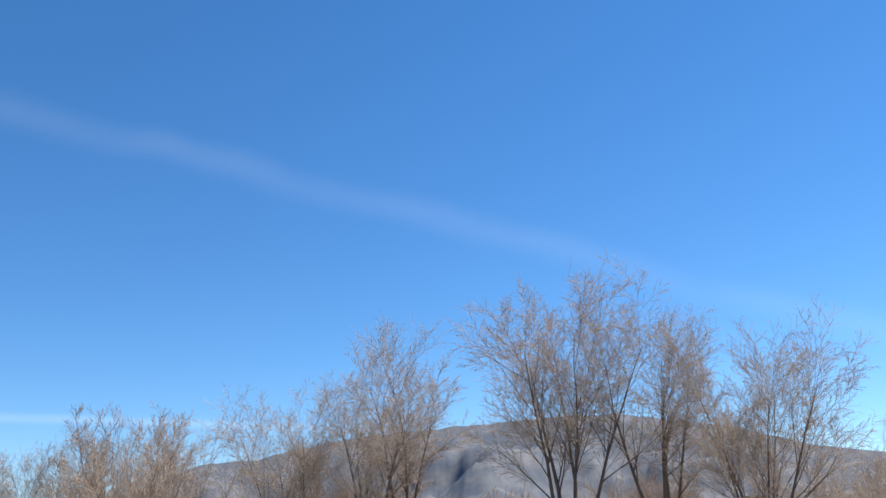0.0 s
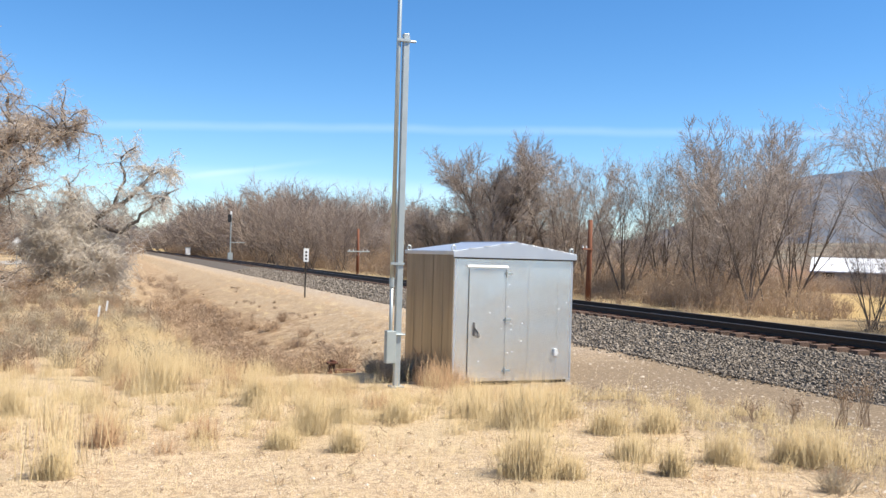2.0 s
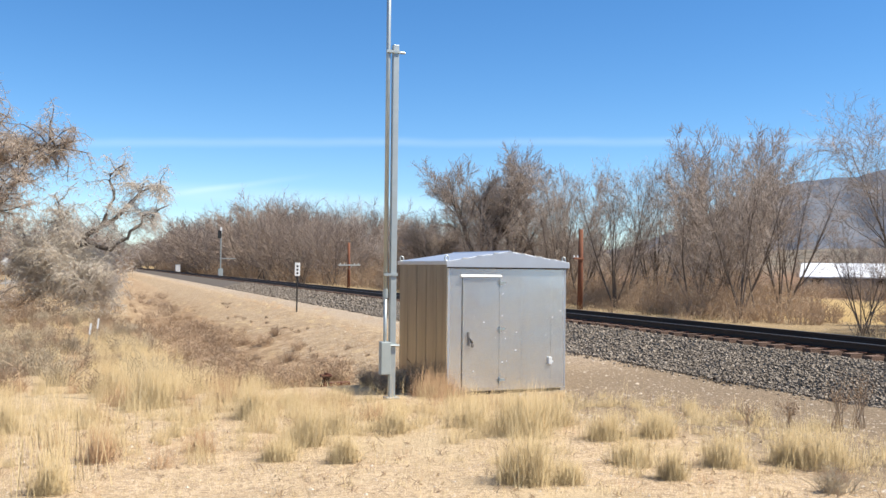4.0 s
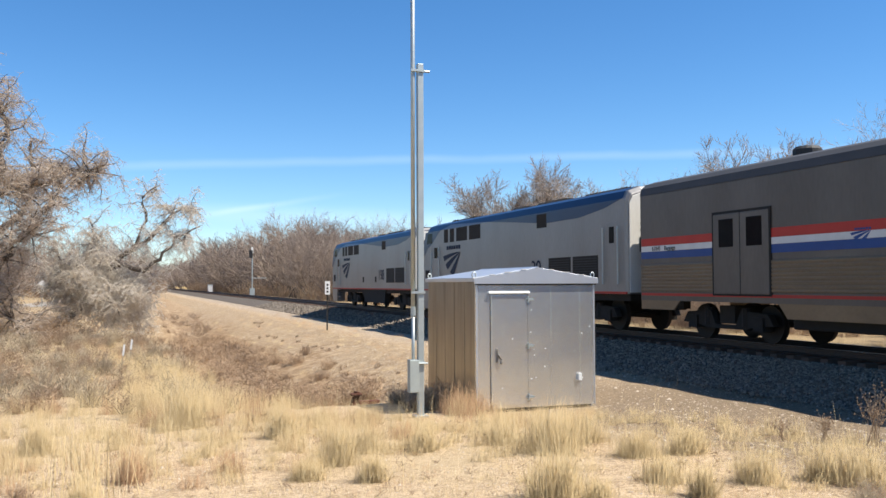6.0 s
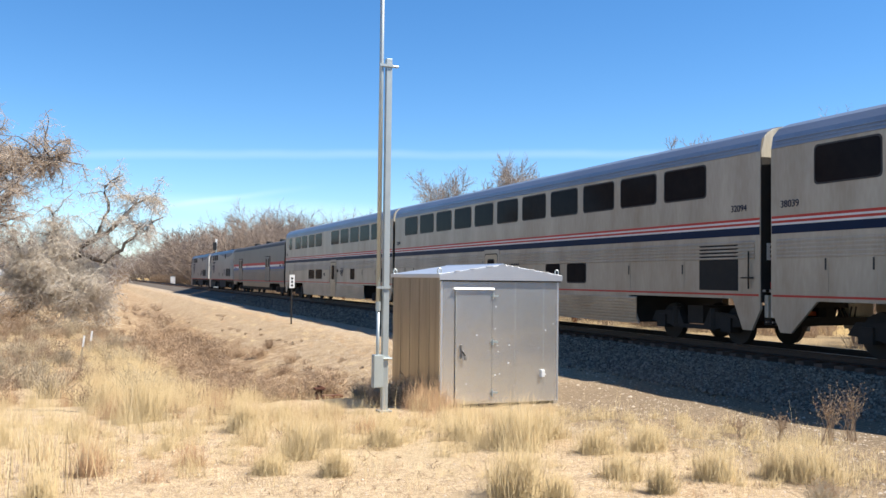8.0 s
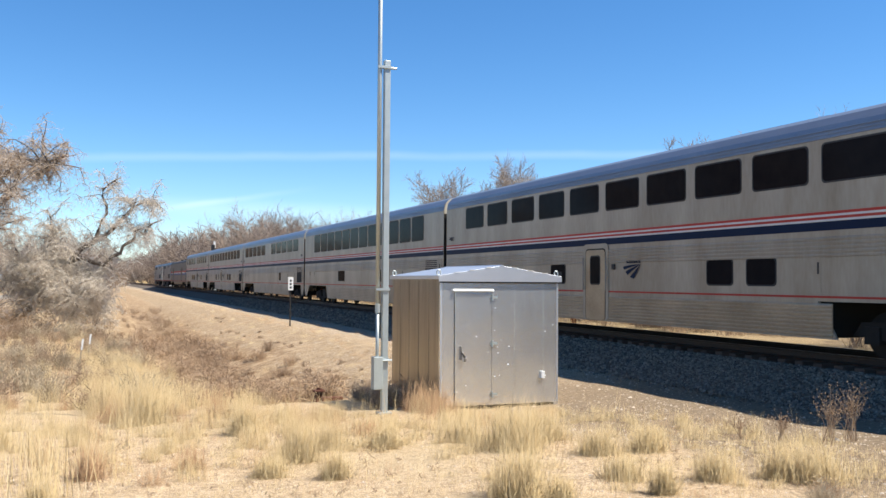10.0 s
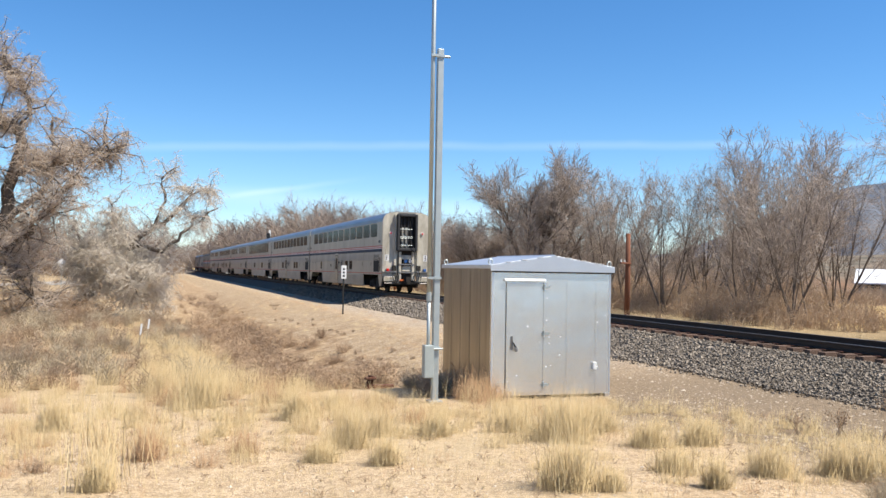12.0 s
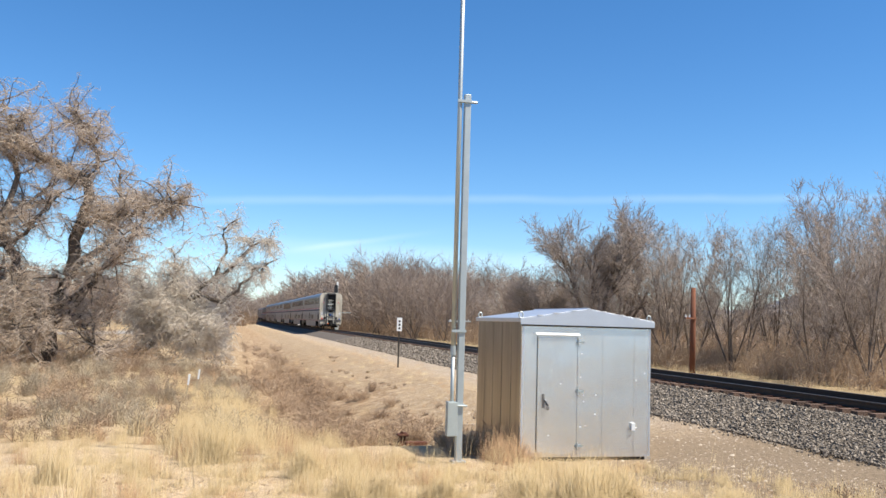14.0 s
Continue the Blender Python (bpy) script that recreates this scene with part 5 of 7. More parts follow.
def locomotive(number):
    """A passenger diesel with a sloped nose. Rear coupling y = 0, front coupling y = 21.03."""
    lo = thing("locomotive", pose(0, 0, 0), "grey diesel locomotive with blue upper body and red sill line", "locomotive", "locomotives")
    hw = 1.5
    sec = [(-hw, 1.15), (-hw, 4.0), (-hw + 0.12, 4.24), (-hw + 0.5, 4.38), (0, 4.43), (hw - 0.5, 4.38), (hw - 0.12, 4.24), (hw, 4.0), (hw, 1.15)]
    rings = []
    for y, ztop, nar in ((0.5, 4.30, 0.97), (0.62, 4.43, 1.0), (19.05, 4.43, 1.0), (19.3, 4.34, 0.995), (19.75, 3.45, 0.985), (20.1, 2.62, 0.97), (20.25, 2.2, 0.95), (20.15, 1.2, 0.93)):
        rings.append([(x * nar, y - (0.18 if abs(x) < 0.01 else 0) * (y < 0.6), 1.15 + (z - 1.15) * (min(ztop, 4.43) - 1.15) / (4.43 - 1.15)) for x, z in sec])
    part("body", Shape().loft(rings), M["loco_grey"], lo, "light grey locomotive body with dust along the sill", bevel=0.02)
    part("rear_panel", Shape().prism([(x * 0.955, 1.2 + (z - 1.15) * 0.93) for x, z in sec], "y", 0.47, 0.499), M["loco_white"], lo, "rear end with its sunlit brightness painted off-white", bevel=0.01)
    for x, z0, z1 in ((-1.0, 3.5, 3.72), (0.55, 3.5, 3.72), (-1.1, 2.4, 2.85)):
        part("rear_window", Shape().box(x, x + 0.34, 0.455, 0.471, z0, z1), M["glass"], lo)
    part("rear_vent", Shape().box(-0.4, 0.9, 0.455, 0.471, 3.85, 4.05), M["under"], lo)
    part("rear_door", Shape().box(-0.38, 0.38, 0.44, 0.47, 1.3, 3.2), M["loco_white"], lo, bevel=0.02)
    lettering("loco_number", number, 0.36, M["blue"], lo, pose(-1.1, 0.46, 3.05, 90, 0, 0), "dark blue painted number")
    # blue upper band with a waving lower edge
    zb = lambda u: float(np.interp(u, (0.0, 0.9, 1.6, 2.6, 4.0, 8.0, 11.5, 14.0, 16.5, 18.2, 19.6), (2.9, 3.2, 3.45, 3.95, 4.2, 4.05, 3.8, 3.6, 3.62, 3.8, 4.1)))
    for s in (-1, 1):
        b = Shape()
        ys = np.arange(0.75, 19.06, 0.3)
        verts, m = [], 0
        for y in ys:
            z = zb(20.0 - y)
            verts += [(s * (hw + 0.006), y, min(z, 4.0)), (s * (hw + 0.006), y, 4.003), (s * (hw - 0.112), y, 4.247), (s * (hw - 0.5), y, 4.39), (s * 0.01, y, 4.437)]
            if z > 4.0:
                verts[-5] = verts[-4] = (s * (hw + 0.006 - 0.5 * (z - 4.003)), y, z)
        b.add(verts, [(5 * i + k, 5 * i + 5 + k, 5 * i + 6 + k, 5 * i + 1 + k) for i in range(len(ys) - 1) for k in range(4)])
        part("blue_band", b, M["loco_blue"], lo, "deep blue waving band along the roof edge")
        nose = Shape()
        tri = [(19.02, 4.0), (19.02, 3.3), (19.5, 3.0), (20.0, 2.74), (20.04, 2.78), (19.74, 3.42), (19.46, 3.98)]
        nose.prism(tri, "x", *sorted((s * (hw - 0.05), s * (hw + 0.006))))
        part("blue_nose", nose, M["loco_blue"], lo)
        x0, x1 = sorted((s * (hw - 0.02), s * (hw + 0.008)))
        bx = lambda y0, y1, z0, z1: Shape().box(x0, x1, y0, y1, z0, z1)
        for y0, y1 in ((16.2, 16.75), (15.4, 15.95), (13.75, 15.1), (12.2, 13.5)):
            part("air_grille", bx(y0, y1, 3.38, 3.99), M["under"], lo, "black air intake grille")
        part("air_grille", bx(5.9, 6.7, 3.46, 3.95), M["under"], lo, "black air intake grille")
        for y0, y1 in ((2.25, 3.95), (4.1, 5.75)):
            g = part("radiator_grille", bx(y0, y1, 1.55, 2.36), M["under"], lo, "large black radiator grille")
            for k in range(9):
                part("grille_slat", Shape().box(*sorted((s * hw, s * (hw + 0.016))), y0 + 0.05, y1 - 0.05, 1.6 + 0.082 * k, 1.625 + 0.082 * k), M["rubber"], g)
        part("side_hatch", bx(18.9, 19.5, 1.68, 2.14), M["under"], lo)
        part("cab_window", Shape().prism([(18.45, 3.42), (19.3, 3.42), (19.15, 3.92), (18.45, 3.92)], "x", *sorted((s * (hw - 0.02), s * (hw + 0.012)))), M["glass"], lo, "dark cab side window")
        for y0, y1, z0 in ((17.45, 18.35, 1.3), (1.05, 1.75, 1.35)):
            d = part("door", bx(y0, y1, z0, 3.35), M["loco_grey"], lo, "grey side door", bevel=0.012)
            part("door_pane", Shape().box(*sorted((s * hw, s * (hw + 0.013))), y0 + 0.2, y1 - 0.2, 2.7, 3.2), M["glass"], d)
            for y in (y0 - 0.1, y1 + 0.1):
                part("handrail", Shape().tube([(s * (hw + 0.07), y, z0 + 0.1), (s * (hw + 0.07), y, 3.2)], 0.025, 6), M["galv"], d)
        for k in range(4):
            part("step", Shape().box(*sorted((s * (hw - 0.3), s * (hw - 0.02))), 17.65, 18.15, 0.35 + 0.24 * k, 0.385 + 0.24 * k), M["steel"], lo)
        part("sill_line", Shape().box(*sorted((s * (hw - 0.02), s * (hw + 0.010))), 0.55, 19.75, 1.155, 1.225), M["red"], lo, "red sill line")
        sk = Shape()
        sk.prism([(6.4, 0.36), (11.0, 0.36), (11.2, 1.15), (6.2, 1.15)], "x", *sorted((s * 1.05, s * 1.42)))
        part("fuel_tank", sk, M["under"], lo, "grimy black fuel tank")
        part("pilot_step", Shape().prism([(18.6, 0.3), (19.9, 0.25), (20.12, 1.15), (18.6, 1.15)], "x", *sorted((s * 0.9, s * 1.45))), M["loco_grey"], lo)
        for y in (10.85, 7.9):
            part("hatch", bx(y, y + 0.32, 1.58, 1.92), M["under"], lo)
    part("windscreen", Shape().prism([(19.36, 4.2), (19.74, 3.46), (19.76, 3.47), (19.38, 4.22)], "x", -1.2, 1.2), M["glass"], lo, "dark sloped windscreen")
    part("underframe", Shape().box(-1.35, 1.35, 0.6, 19.6, 0.95, 1.149), M["under"], lo)
    for y0, y1, h in ((2.0, 4.6, 0.10), (6.2, 8.4, 0.13), (9.6, 10.6, 0.12), (15.2, 15.6, 0.12), (16.2, 16.9, 0.10), (17.4, 17.9, 0.12)):
        part("roof_equipment", Shape().prism([(-0.75, 4.40), (0.75, 4.40), (0.6, 4.42 + h), (-0.6, 4.42 + h)], "y", y0, y1), M["under"], lo, "black roof fan or exhaust housing")
    truck(lo, 3.6, base=2.8, wheel_r=0.51)
    truck(lo, 15.0, base=2.8, wheel_r=0.51)
    coupler(lo, 0.45, -1)
    coupler(lo, 20.3, 1)
    lettering("loco_number", number, 0.85, M["blue"], lo, pose(-hw - 0.012, 7.45 if len(number) > 2 else 7.2, 1.72, 90, 0, -90), "large dark blue painted number")
    emblem(lo, -hw - 0.014, 15.7, 2.88, 2.3)
    return lo


loco_rear, loco_front = locomotive("39"), locomotive("198")

TRAIN = ((coach, 0.0), (coach_b, PITCH), (lounge, 2 * PITCH), (diner, 3 * PITCH), (sleeper, 4 * PITCH), (dorm, 5 * PITCH), (baggage, 6 * PITCH), (loco_rear, 7 * PITCH), (loco_front, 7 * PITCH + 20.9))


def motions():
    """The train runs at an even 35.4 m/s; its tail passes y = 18.2 at 11 s."""
    for vehicle, along in TRAIN:
        walk(vehicle, [(t, pose(0, 18.2 + 35.4 * (t - 11.0) + along, 0)) for t in (0.0, 2.0, 4.0, 6.0, 8.0, 10.0, 12.0, 14.0)])


# ---- trees ----
def unit(v):
    k = math.sqrt(v[0] * v[0] + v[1] * v[1] + v[2] * v[2]) or 1.0
    return (v[0] / k, v[1] / k, v[2] / k)


def spike(shape, p, q, r, bend=None):
    """A fine twig: a tapering sliver, with a bend where one is given."""
    d = (q[0] - p[0], q[1] - p[1], q[2] - p[2])
    w = 0.37 + 2.4 * ((p[0] * 12.9898 + p[1] * 78.233 + p[2] * 37.719) % 1.0)
    a = unit((d[1] * math.cos(w) - d[2] * math.sin(w), d[2] * 0.6 - d[0] * math.cos(w), d[0] * math.sin(w) - d[1] * 0.6))
    s = r * 1.35
    left, right = (p[0] - a[0] * s, p[1] - a[1] * s, p[2] - a[2] * s), (p[0] + a[0] * s, p[1] + a[1] * s, p[2] + a[2] * s)
    if bend is None:
        shape.add([left, right, q], [(0, 1, 2)])
    else:
        s *= 0.75
        shape.add([left, right, (bend[0] + a[0] * s, bend[1] + a[1] * s, bend[2] + a[2] * s), (bend[0] - a[0] * s, bend[1] - a[1] * s, bend[2] - a[2] * s), q], [(0, 1, 2, 3), (3, 2, 4)])


def grow(seed, height, stems, lean, fork, counts, angles, ratios, wobble, lift, trunk_r, twig_r, low=0.25, leaf=0, droop=0.0, limb=(0.42, 0.4), sides=(8, 6, 3), taper=0.6):
    """A bare tree: trunk and limbs in one mesh, twigs in another."""
    rng = random.Random(seed)
    wood, twigs = Shape(), Shape()

    def rise(p, d, length, r, level):
        n = max(3, min(8, int(length / 0.6)))
        pts, rad, ways = [p], [r], [d]
        for i in range(n):
            w = wobble[min(level, len(wobble) - 1)]
            d = unit((d[0] + rng.gauss(0, w), d[1] + rng.gauss(0, w), d[2] + rng.gauss(0, w) + lift[min(level, len(lift) - 1)]))
            p = (p[0] + d[0] * length / n, p[1] + d[1] * length / n, p[2] + d[2] * length / n)
            pts.append(p), ways.append(d)
            rad.append(max(r * (1 - (i + 1) / n) ** 0.75, r * 0.16))
        if level < len(sides):
            wood.tube(pts, rad, sides[level], closed=False)
        else:
            spike(twigs, pts[0], pts[-1], r, pts[len(pts) // 2])
        if level >= len(counts):
            return
        for k in range(counts[level]):
            u = (low if level == 0 else 0.18) + (1 - (low if level == 0 else 0.18)) * (k + rng.random()) / counts[level]
            f = u * n
            i = min(n - 1, int(f))
            f -= i
            q = tuple(pts[i][j] + (pts[i + 1][j] - pts[i][j]) * f for j in range(3))
            base = ways[i + 1]
            turn = radians(rng.gauss(angles[level], 9))
            side = unit((rng.gauss(0, 1), rng.gauss(0, 1), rng.gauss(0, 0.6)))
            dot = sum(side[j] * base[j] for j in range(3))
            side = unit(tuple(side[j] - dot * base[j] for j in range(3)))
            way = unit(tuple(base[j] * math.cos(turn) + side[j] * math.sin(turn) for j in range(3)))
            size = length * ratios[level] * (1.0 + 0.25 * taper - taper * u) * rng.uniform(0.7, 1.25)
            if level + 1 >= len(counts):
                s = size
                e = (q[0] + way[0] * s, q[1] + way[1] * s, q[2] + way[2] * s - droop * s * rng.random())
                mid = (q[0] + way[0] * s * 0.5 + rng.gauss(0, 0.06) * s, q[1] + way[1] * s * 0.5 + rng.gauss(0, 0.06) * s, q[2] + way[2] * s * 0.5)
                spike(twigs, q, e, twig_r, mid if rng.random() < 0.4 else None)
                if leaf and rng.random() < leaf:
                    for _ in range(3):
                        c = tuple(e[j] + rng.gauss(0, 0.06) for j in range(3))
                        g = tuple(c[j] + rng.gauss(0, 0.05) for j in range(3))
                        h = tuple(c[j] + rng.gauss(0, 0.05) for j in range(3))
                        twigs.add([c, g, h], [(0, 1, 2)])
            else:
                r2 = max(rad[i] * limb[level], twig_r * 1.2) if level + 1 < len(sides) else twig_r * 1.3
                rise(q, way, size, r2, level + 1)

    for k in range(stems):
        a = 2 * math.pi * (k + rng.uniform(-0.3, 0.3)) / stems
        t = radians(lean * rng.uniform(0.5, 1.2)) if stems > 1 else radians(lean * 0.3)
        d = (math.sin(t) * math.cos(a), math.sin(t) * math.sin(a), math.cos(t))
        s = height * rng.uniform(0.82, 1.0)
        if fork > 0:
            rise((0.12 * math.cos(a) * trunk_r * 5, 0.12 * math.sin(a) * trunk_r * 5, fork * rng.uniform(0.8, 1.0)), d, s - fork, trunk_r * rng.uniform(0.5, 0.7), 0)
        else:
            rise((0.3 * rng.gauss(0, 1) * (stems > 2), 0.3 * rng.gauss(0, 1) * (stems > 2), -0.1), d, s, trunk_r * rng.uniform(0.6, 1.0), 0)
    if fork > 0:
        wood.tube([(0, 0, -0.25), (0.02, 0, fork * 0.35), (-0.02, 0.02, fork * 0.75), (0, 0, fork * 1.05)], [trunk_r * 1.5, trunk_r * 1.1, trunk_r * 0.98, trunk_r * 0.9], 9, closed=False)
    return wood, twigs


def tree_kind(name, wood_mat, twig_mat, label, group, **kw):
    wood, twigs = grow(**kw)
    t = thing(name, pose(0, 0, -50), label, "tree", group)
    part("trunk", wood, M[wood_mat], t, "dark bare trunk and limbs", smooth=True)
    part("crown", twigs, M[twig_mat], t, "bare winter twigs")
    return t


def stand(t, x, y, turn, size=1.0, lean=0.0):
    """A copy of a tree at a place on the ground."""
    m = pose(x, y, lie(x, y) - 0.05, lean, 0, turn)
    c = copy_thing(t, m)
    c.scale = (size, size, size)
    return c


def in_gap(x, y):
    """The open lane through the thicket towards the white-roofed building."""
    return 9 < x < 56 and abs(y - (x + 15.4) * 0.97) < 1.5 + 0.045 * x


ELM = dict(counts=(12, 10, 8, 4), angles=(31, 33, 36, 40), ratios=(0.38, 0.48, 0.46, 0.5), wobble=(0.05, 0.08, 0.10, 0.12), lift=(0.015, 0.045, 0.03, 0.02), trunk_r=0.125, twig_r=0.0036, taper=0.2)
vase = [tree_kind("elm_tree", "bark", "twig", "tall bare elm with a vase-shaped crown", "elms along the line", seed=s, height=8.9, stems=n, lean=l, fork=f, low=0.32, **ELM) for s, n, l, f in ((11, 5, 19, 1.7), (23, 4, 16, 2.4), (37, 5, 21, 1.2))]
clump = [tree_kind("clump_tree", "bark", "twig", "bare many-stemmed tree in a thicket", "thicket trees", seed=s, height=8.0, stems=7, lean=22, fork=0, low=0.2, sides=(6, 4, 3), counts=(11, 9, 7, 2), angles=(26, 31, 36, 40), ratios=(0.36, 0.46, 0.46, 0.5), wobble=(0.05, 0.07, 0.1), lift=(0.02, 0.07, 0.05), trunk_r=0.075, twig_r=0.0052, taper=0.35) for s in (5, 6)]
spread = tree_kind("spreading_tree", "bark", "twig", "broad bare tree with a rounded crown", "thicket trees", seed=77, height=8.2, stems=8, lean=38, fork=2.0, low=0.35, counts=(14, 11, 9, 3), angles=(33, 34, 36, 40), ratios=(0.40, 0.5, 0.46, 0.5), wobble=(0.06, 0.08, 0.1), lift=(0.03, 0.045, 0.03), trunk_r=0.26, twig_r=0.0052, taper=0.15)
far_kinds = [tree_kind("far_tree", "bark", "twig_red" if s % 2 else "twig", "bare tree in the woods along the line", "far woods", seed=s, height=7.6, stems=n + 2, lean=34, fork=0, low=0.1, counts=(10, 9, 9), angles=(31, 35, 38), ratios=(0.44, 0.50, 0.52), wobble=(0.05, 0.07, 0.1), lift=(0.025, 0.07, 0.05), trunk_r=0.10, twig_r=0.0095, sides=(5, 3), taper=0.12) for s, n in ((101, 5), (102, 5), (103, 6))]

lite_kinds = [tree_kind("far_tree", "bark", "twig_red" if s % 2 else "twig", "bare tree in the woods along the line", "far woods", seed=s, height=7.6, stems=7, lean=36, fork=0, low=0.1, counts=(8, 8, 6), angles=(31, 35, 38), ratios=(0.44, 0.50, 0.52), wobble=(0.05, 0.07, 0.1), lift=(0.025, 0.07, 0.05), trunk_r=0.10, twig_r=0.020, sides=(4, 3), taper=0.12) for s in (111, 112, 113)]

for k, x, y, turn, size in ((0, 11.3, 11.9, 10, 1.08), (1, 12.8, 9.4, 80, 1.02), (2, 11.4, 6.2, 140, 0.80), (1, 16.2, 21.6, 200, 1.14), (0, 12.4, 20.4, 250, 0.86), (2, 12.1, 23.8, 30, 0.82), (0, 17.0, -4.0, 120, 1.05), (2, 13.0, -4.0, 60, 1.0), (0, 12.0, -10.0, 210, 1.1)):
    stand(vase[k], x, y, turn, size)
for k, x, y, turn, size in ((0, 21.0, 45.3, 0, 1.32), (1, 22.1, 41.7, 70, 1.15), (1, 14.5, 47.5, 120, 1.0), (0, 15.0, 40.0, 200, 0.85), (1, 15.0, 36.5, 40, 0.95), (1, 13.8, 53.5, 260, 1.05), (0, 16.5, 56.0, 20, 1.1), (0, 11.0, 58.5, 150, 0.75), (1, 19.0, 50.0, 90, 1.15), (0, 25.0, 50.0, 180, 1.2), (0, 12.4, 26.2, 100, 0.5), (1, 13.4, 16.0, 10, 0.5), (0, 12.0, 14.2, 50, 0.42), (1, 12.5, 7.6, 50, 0.42)):
    stand(clump[k], x, y, turn, size)
stand(spread, 12.3, 62.3, 0, 1.2)
stand(spread, 17.5, 69.0, 130, 1.02)
stand(spread, 8.6, 63.0, 220, 0.66)
rng = random.Random(4)
for k in range(96):
    y = 74 + 420 * (k / 96) ** 1.6
    x = rng.uniform(9.5, 13) + (k % 3) * rng.uniform(4, 9) + y * 0.01
    if 80 < y < 100 and x < 14:
        x += 8
    stand((far_kinds if y < 170 else lite_kinds)[k % 3], x, y, rng.uniform(0, 360), rng.uniform(0.85, 1.15) * float(np.interp(y, (74, 112, 138, 250, 400), (0.68, 0.82, 1.3, 1.7, 1.55))))
for k in range(14):
    x, y = rng.uniform(24, 48), 24 + 60 * rng.random()
    if not in_gap(x, y):
        stand(far_kinds[k % 3], x, y, rng.uniform(0, 360), rng.uniform(0.5, 0.8))
for k in range(26):
    stand(lite_kinds[k % 3], rng.uniform(62, 190), rng.uniform(20, 190), rng.uniform(0, 360), rng.uniform(0.35, 0.75))
for k in range(18):
    stand(far_kinds[k % 3], rng.uniform(-15, -6.5), rng.uniform(265, 420), rng.uniform(0, 360), rng.uniform(0.85, 1.2))
for k in range(62):
    if k < 22:
        stand(lite_kinds[k % 3], -9 - 9 * rng.random(), 230 + 160 * rng.random(), rng.uniform(0, 360), rng.uniform(0.8, 1.2))
    stand(lite_kinds[k % 3], -16 - 70 * rng.random(), 140 + 110 * rng.random(), rng.uniform(0, 360), rng.uniform(0.95, 1.35))
for k in range(22):
    x, y = rng.uniform(14, 27), rng.uniform(-3, 36)
    if not in_gap(x, y):
        stand(far_kinds[k % 3], x, y, rng.uniform(0, 360), rng.uniform(0.35, 0.62))
# the woods close in on both sides of the line where it fades from sight
for k in range(44):
    y = 430 + 460 * k / 44
    stand(lite_kinds[k % 3], (6.5 + 12 * rng.random()) if k % 4 else -6.5 - 14 * rng.random(), y, rng.uniform(0, 360), rng.uniform(1.2, 1.7))
for k in range(14):
    stand(lite_kinds[k % 3], -16 + 2.6 * k, 915 + 12 * rng.random(), rng.uniform(0, 360), rng.uniform(1.2, 1.7))

# the two gnarled cottonwoods west of the ditch
def crooked(seed, lines, n, spread, sprays, twig, reach, sag, bough):
    """Crooked limbs along given lines, with boughs and sprays of hanging twigs on them."""
    r = random.Random(seed)
    wood, twigs = Shape(), Shape()
    runs = []
    for pts, r0 in lines:
        fine = [pts[0]]
        for p, q in zip(pts, pts[1:]):
            for u in (0.33, 0.67, 1.0):
                j = 0.09 if u < 1 else 0.0
                fine.append(tuple(p[k] + (q[k] - p[k]) * u + r.gauss(0, j) for k in range(3)))
        wood.tube(fine, [r0 * (1 - 0.78 * i / (len(fine) - 1)) for i in range(len(fine))], 8, closed=False)
        runs.append(fine[len(fine) // 5:])
    weights = [len(f) for f in runs]
    for _ in range(n):
        ln = r.choices(runs, weights)[0]
        i = min(len(ln) - 2, int((len(ln) - 1) * r.random() ** 0.75))
        u = r.random()
        p = tuple(ln[i][j] + (ln[i + 1][j] - ln[i][j]) * u for j in range(3))
        d = unit((r.gauss(0, 1), r.gauss(0, 1), r.gauss(0.25, 0.8)))
        size = r.uniform(0.4, 1.0) * spread
        pts, q = [p], p
        for k in range(5):
            d = unit((d[0] + r.gauss(0, 0.36), d[1] + r.gauss(0, 0.36), d[2] + r.gauss(0.02, 0.36)))
            q = tuple(q[j] + d[j] * size / 5 for j in range(3))
            pts.append((q[0], q[1], max(0.15, q[2])))
        wood.tube(pts, [bough, bough * 0.8, bough * 0.62, bough * 0.46, bough * 0.32, bough * 0.2], 5, closed=False)
        for _ in range(sprays):
            k = r.randrange(1, 5)
            s = tuple(pts[k][j] + (pts[k + 1][j] - pts[k][j]) * r.random() for j in range(3))
            w = unit((r.gauss(0, 1), r.gauss(0, 1), r.gauss(-0.1, 0.7)))
            m = r.uniform(0.35, 1.0) * reach
            e = tuple(s[j] + w[j] * m for j in range(3))
            e = (e[0], e[1], max(0.05, e[2] - sag * m))
            mid = tuple((s[j] + e[j]) / 2 + (0.16 * m if j == 2 else 0) for j in range(3))
            spike(twigs, s, e, twig * 1.2, mid)
            for _ in range(6):
                f = r.uniform(0.2, 1.0)
                a = tuple(mid[j] + (e[j] - mid[j]) * (2 * f - 1) if f > 0.5 else s[j] + (mid[j] - s[j]) * 2 * f for j in range(3))
                g = r.uniform(0.1, 0.42) * reach
                v = unit((r.gauss(0, 1), r.gauss(0, 1), r.gauss(-0.2, 0.8)))
                spike(twigs, a, (a[0] + v[0] * g, a[1] + v[1] * g, max(0.04, a[2] + v[2] * g - 0.2 * g)), twig)
    return wood, twigs


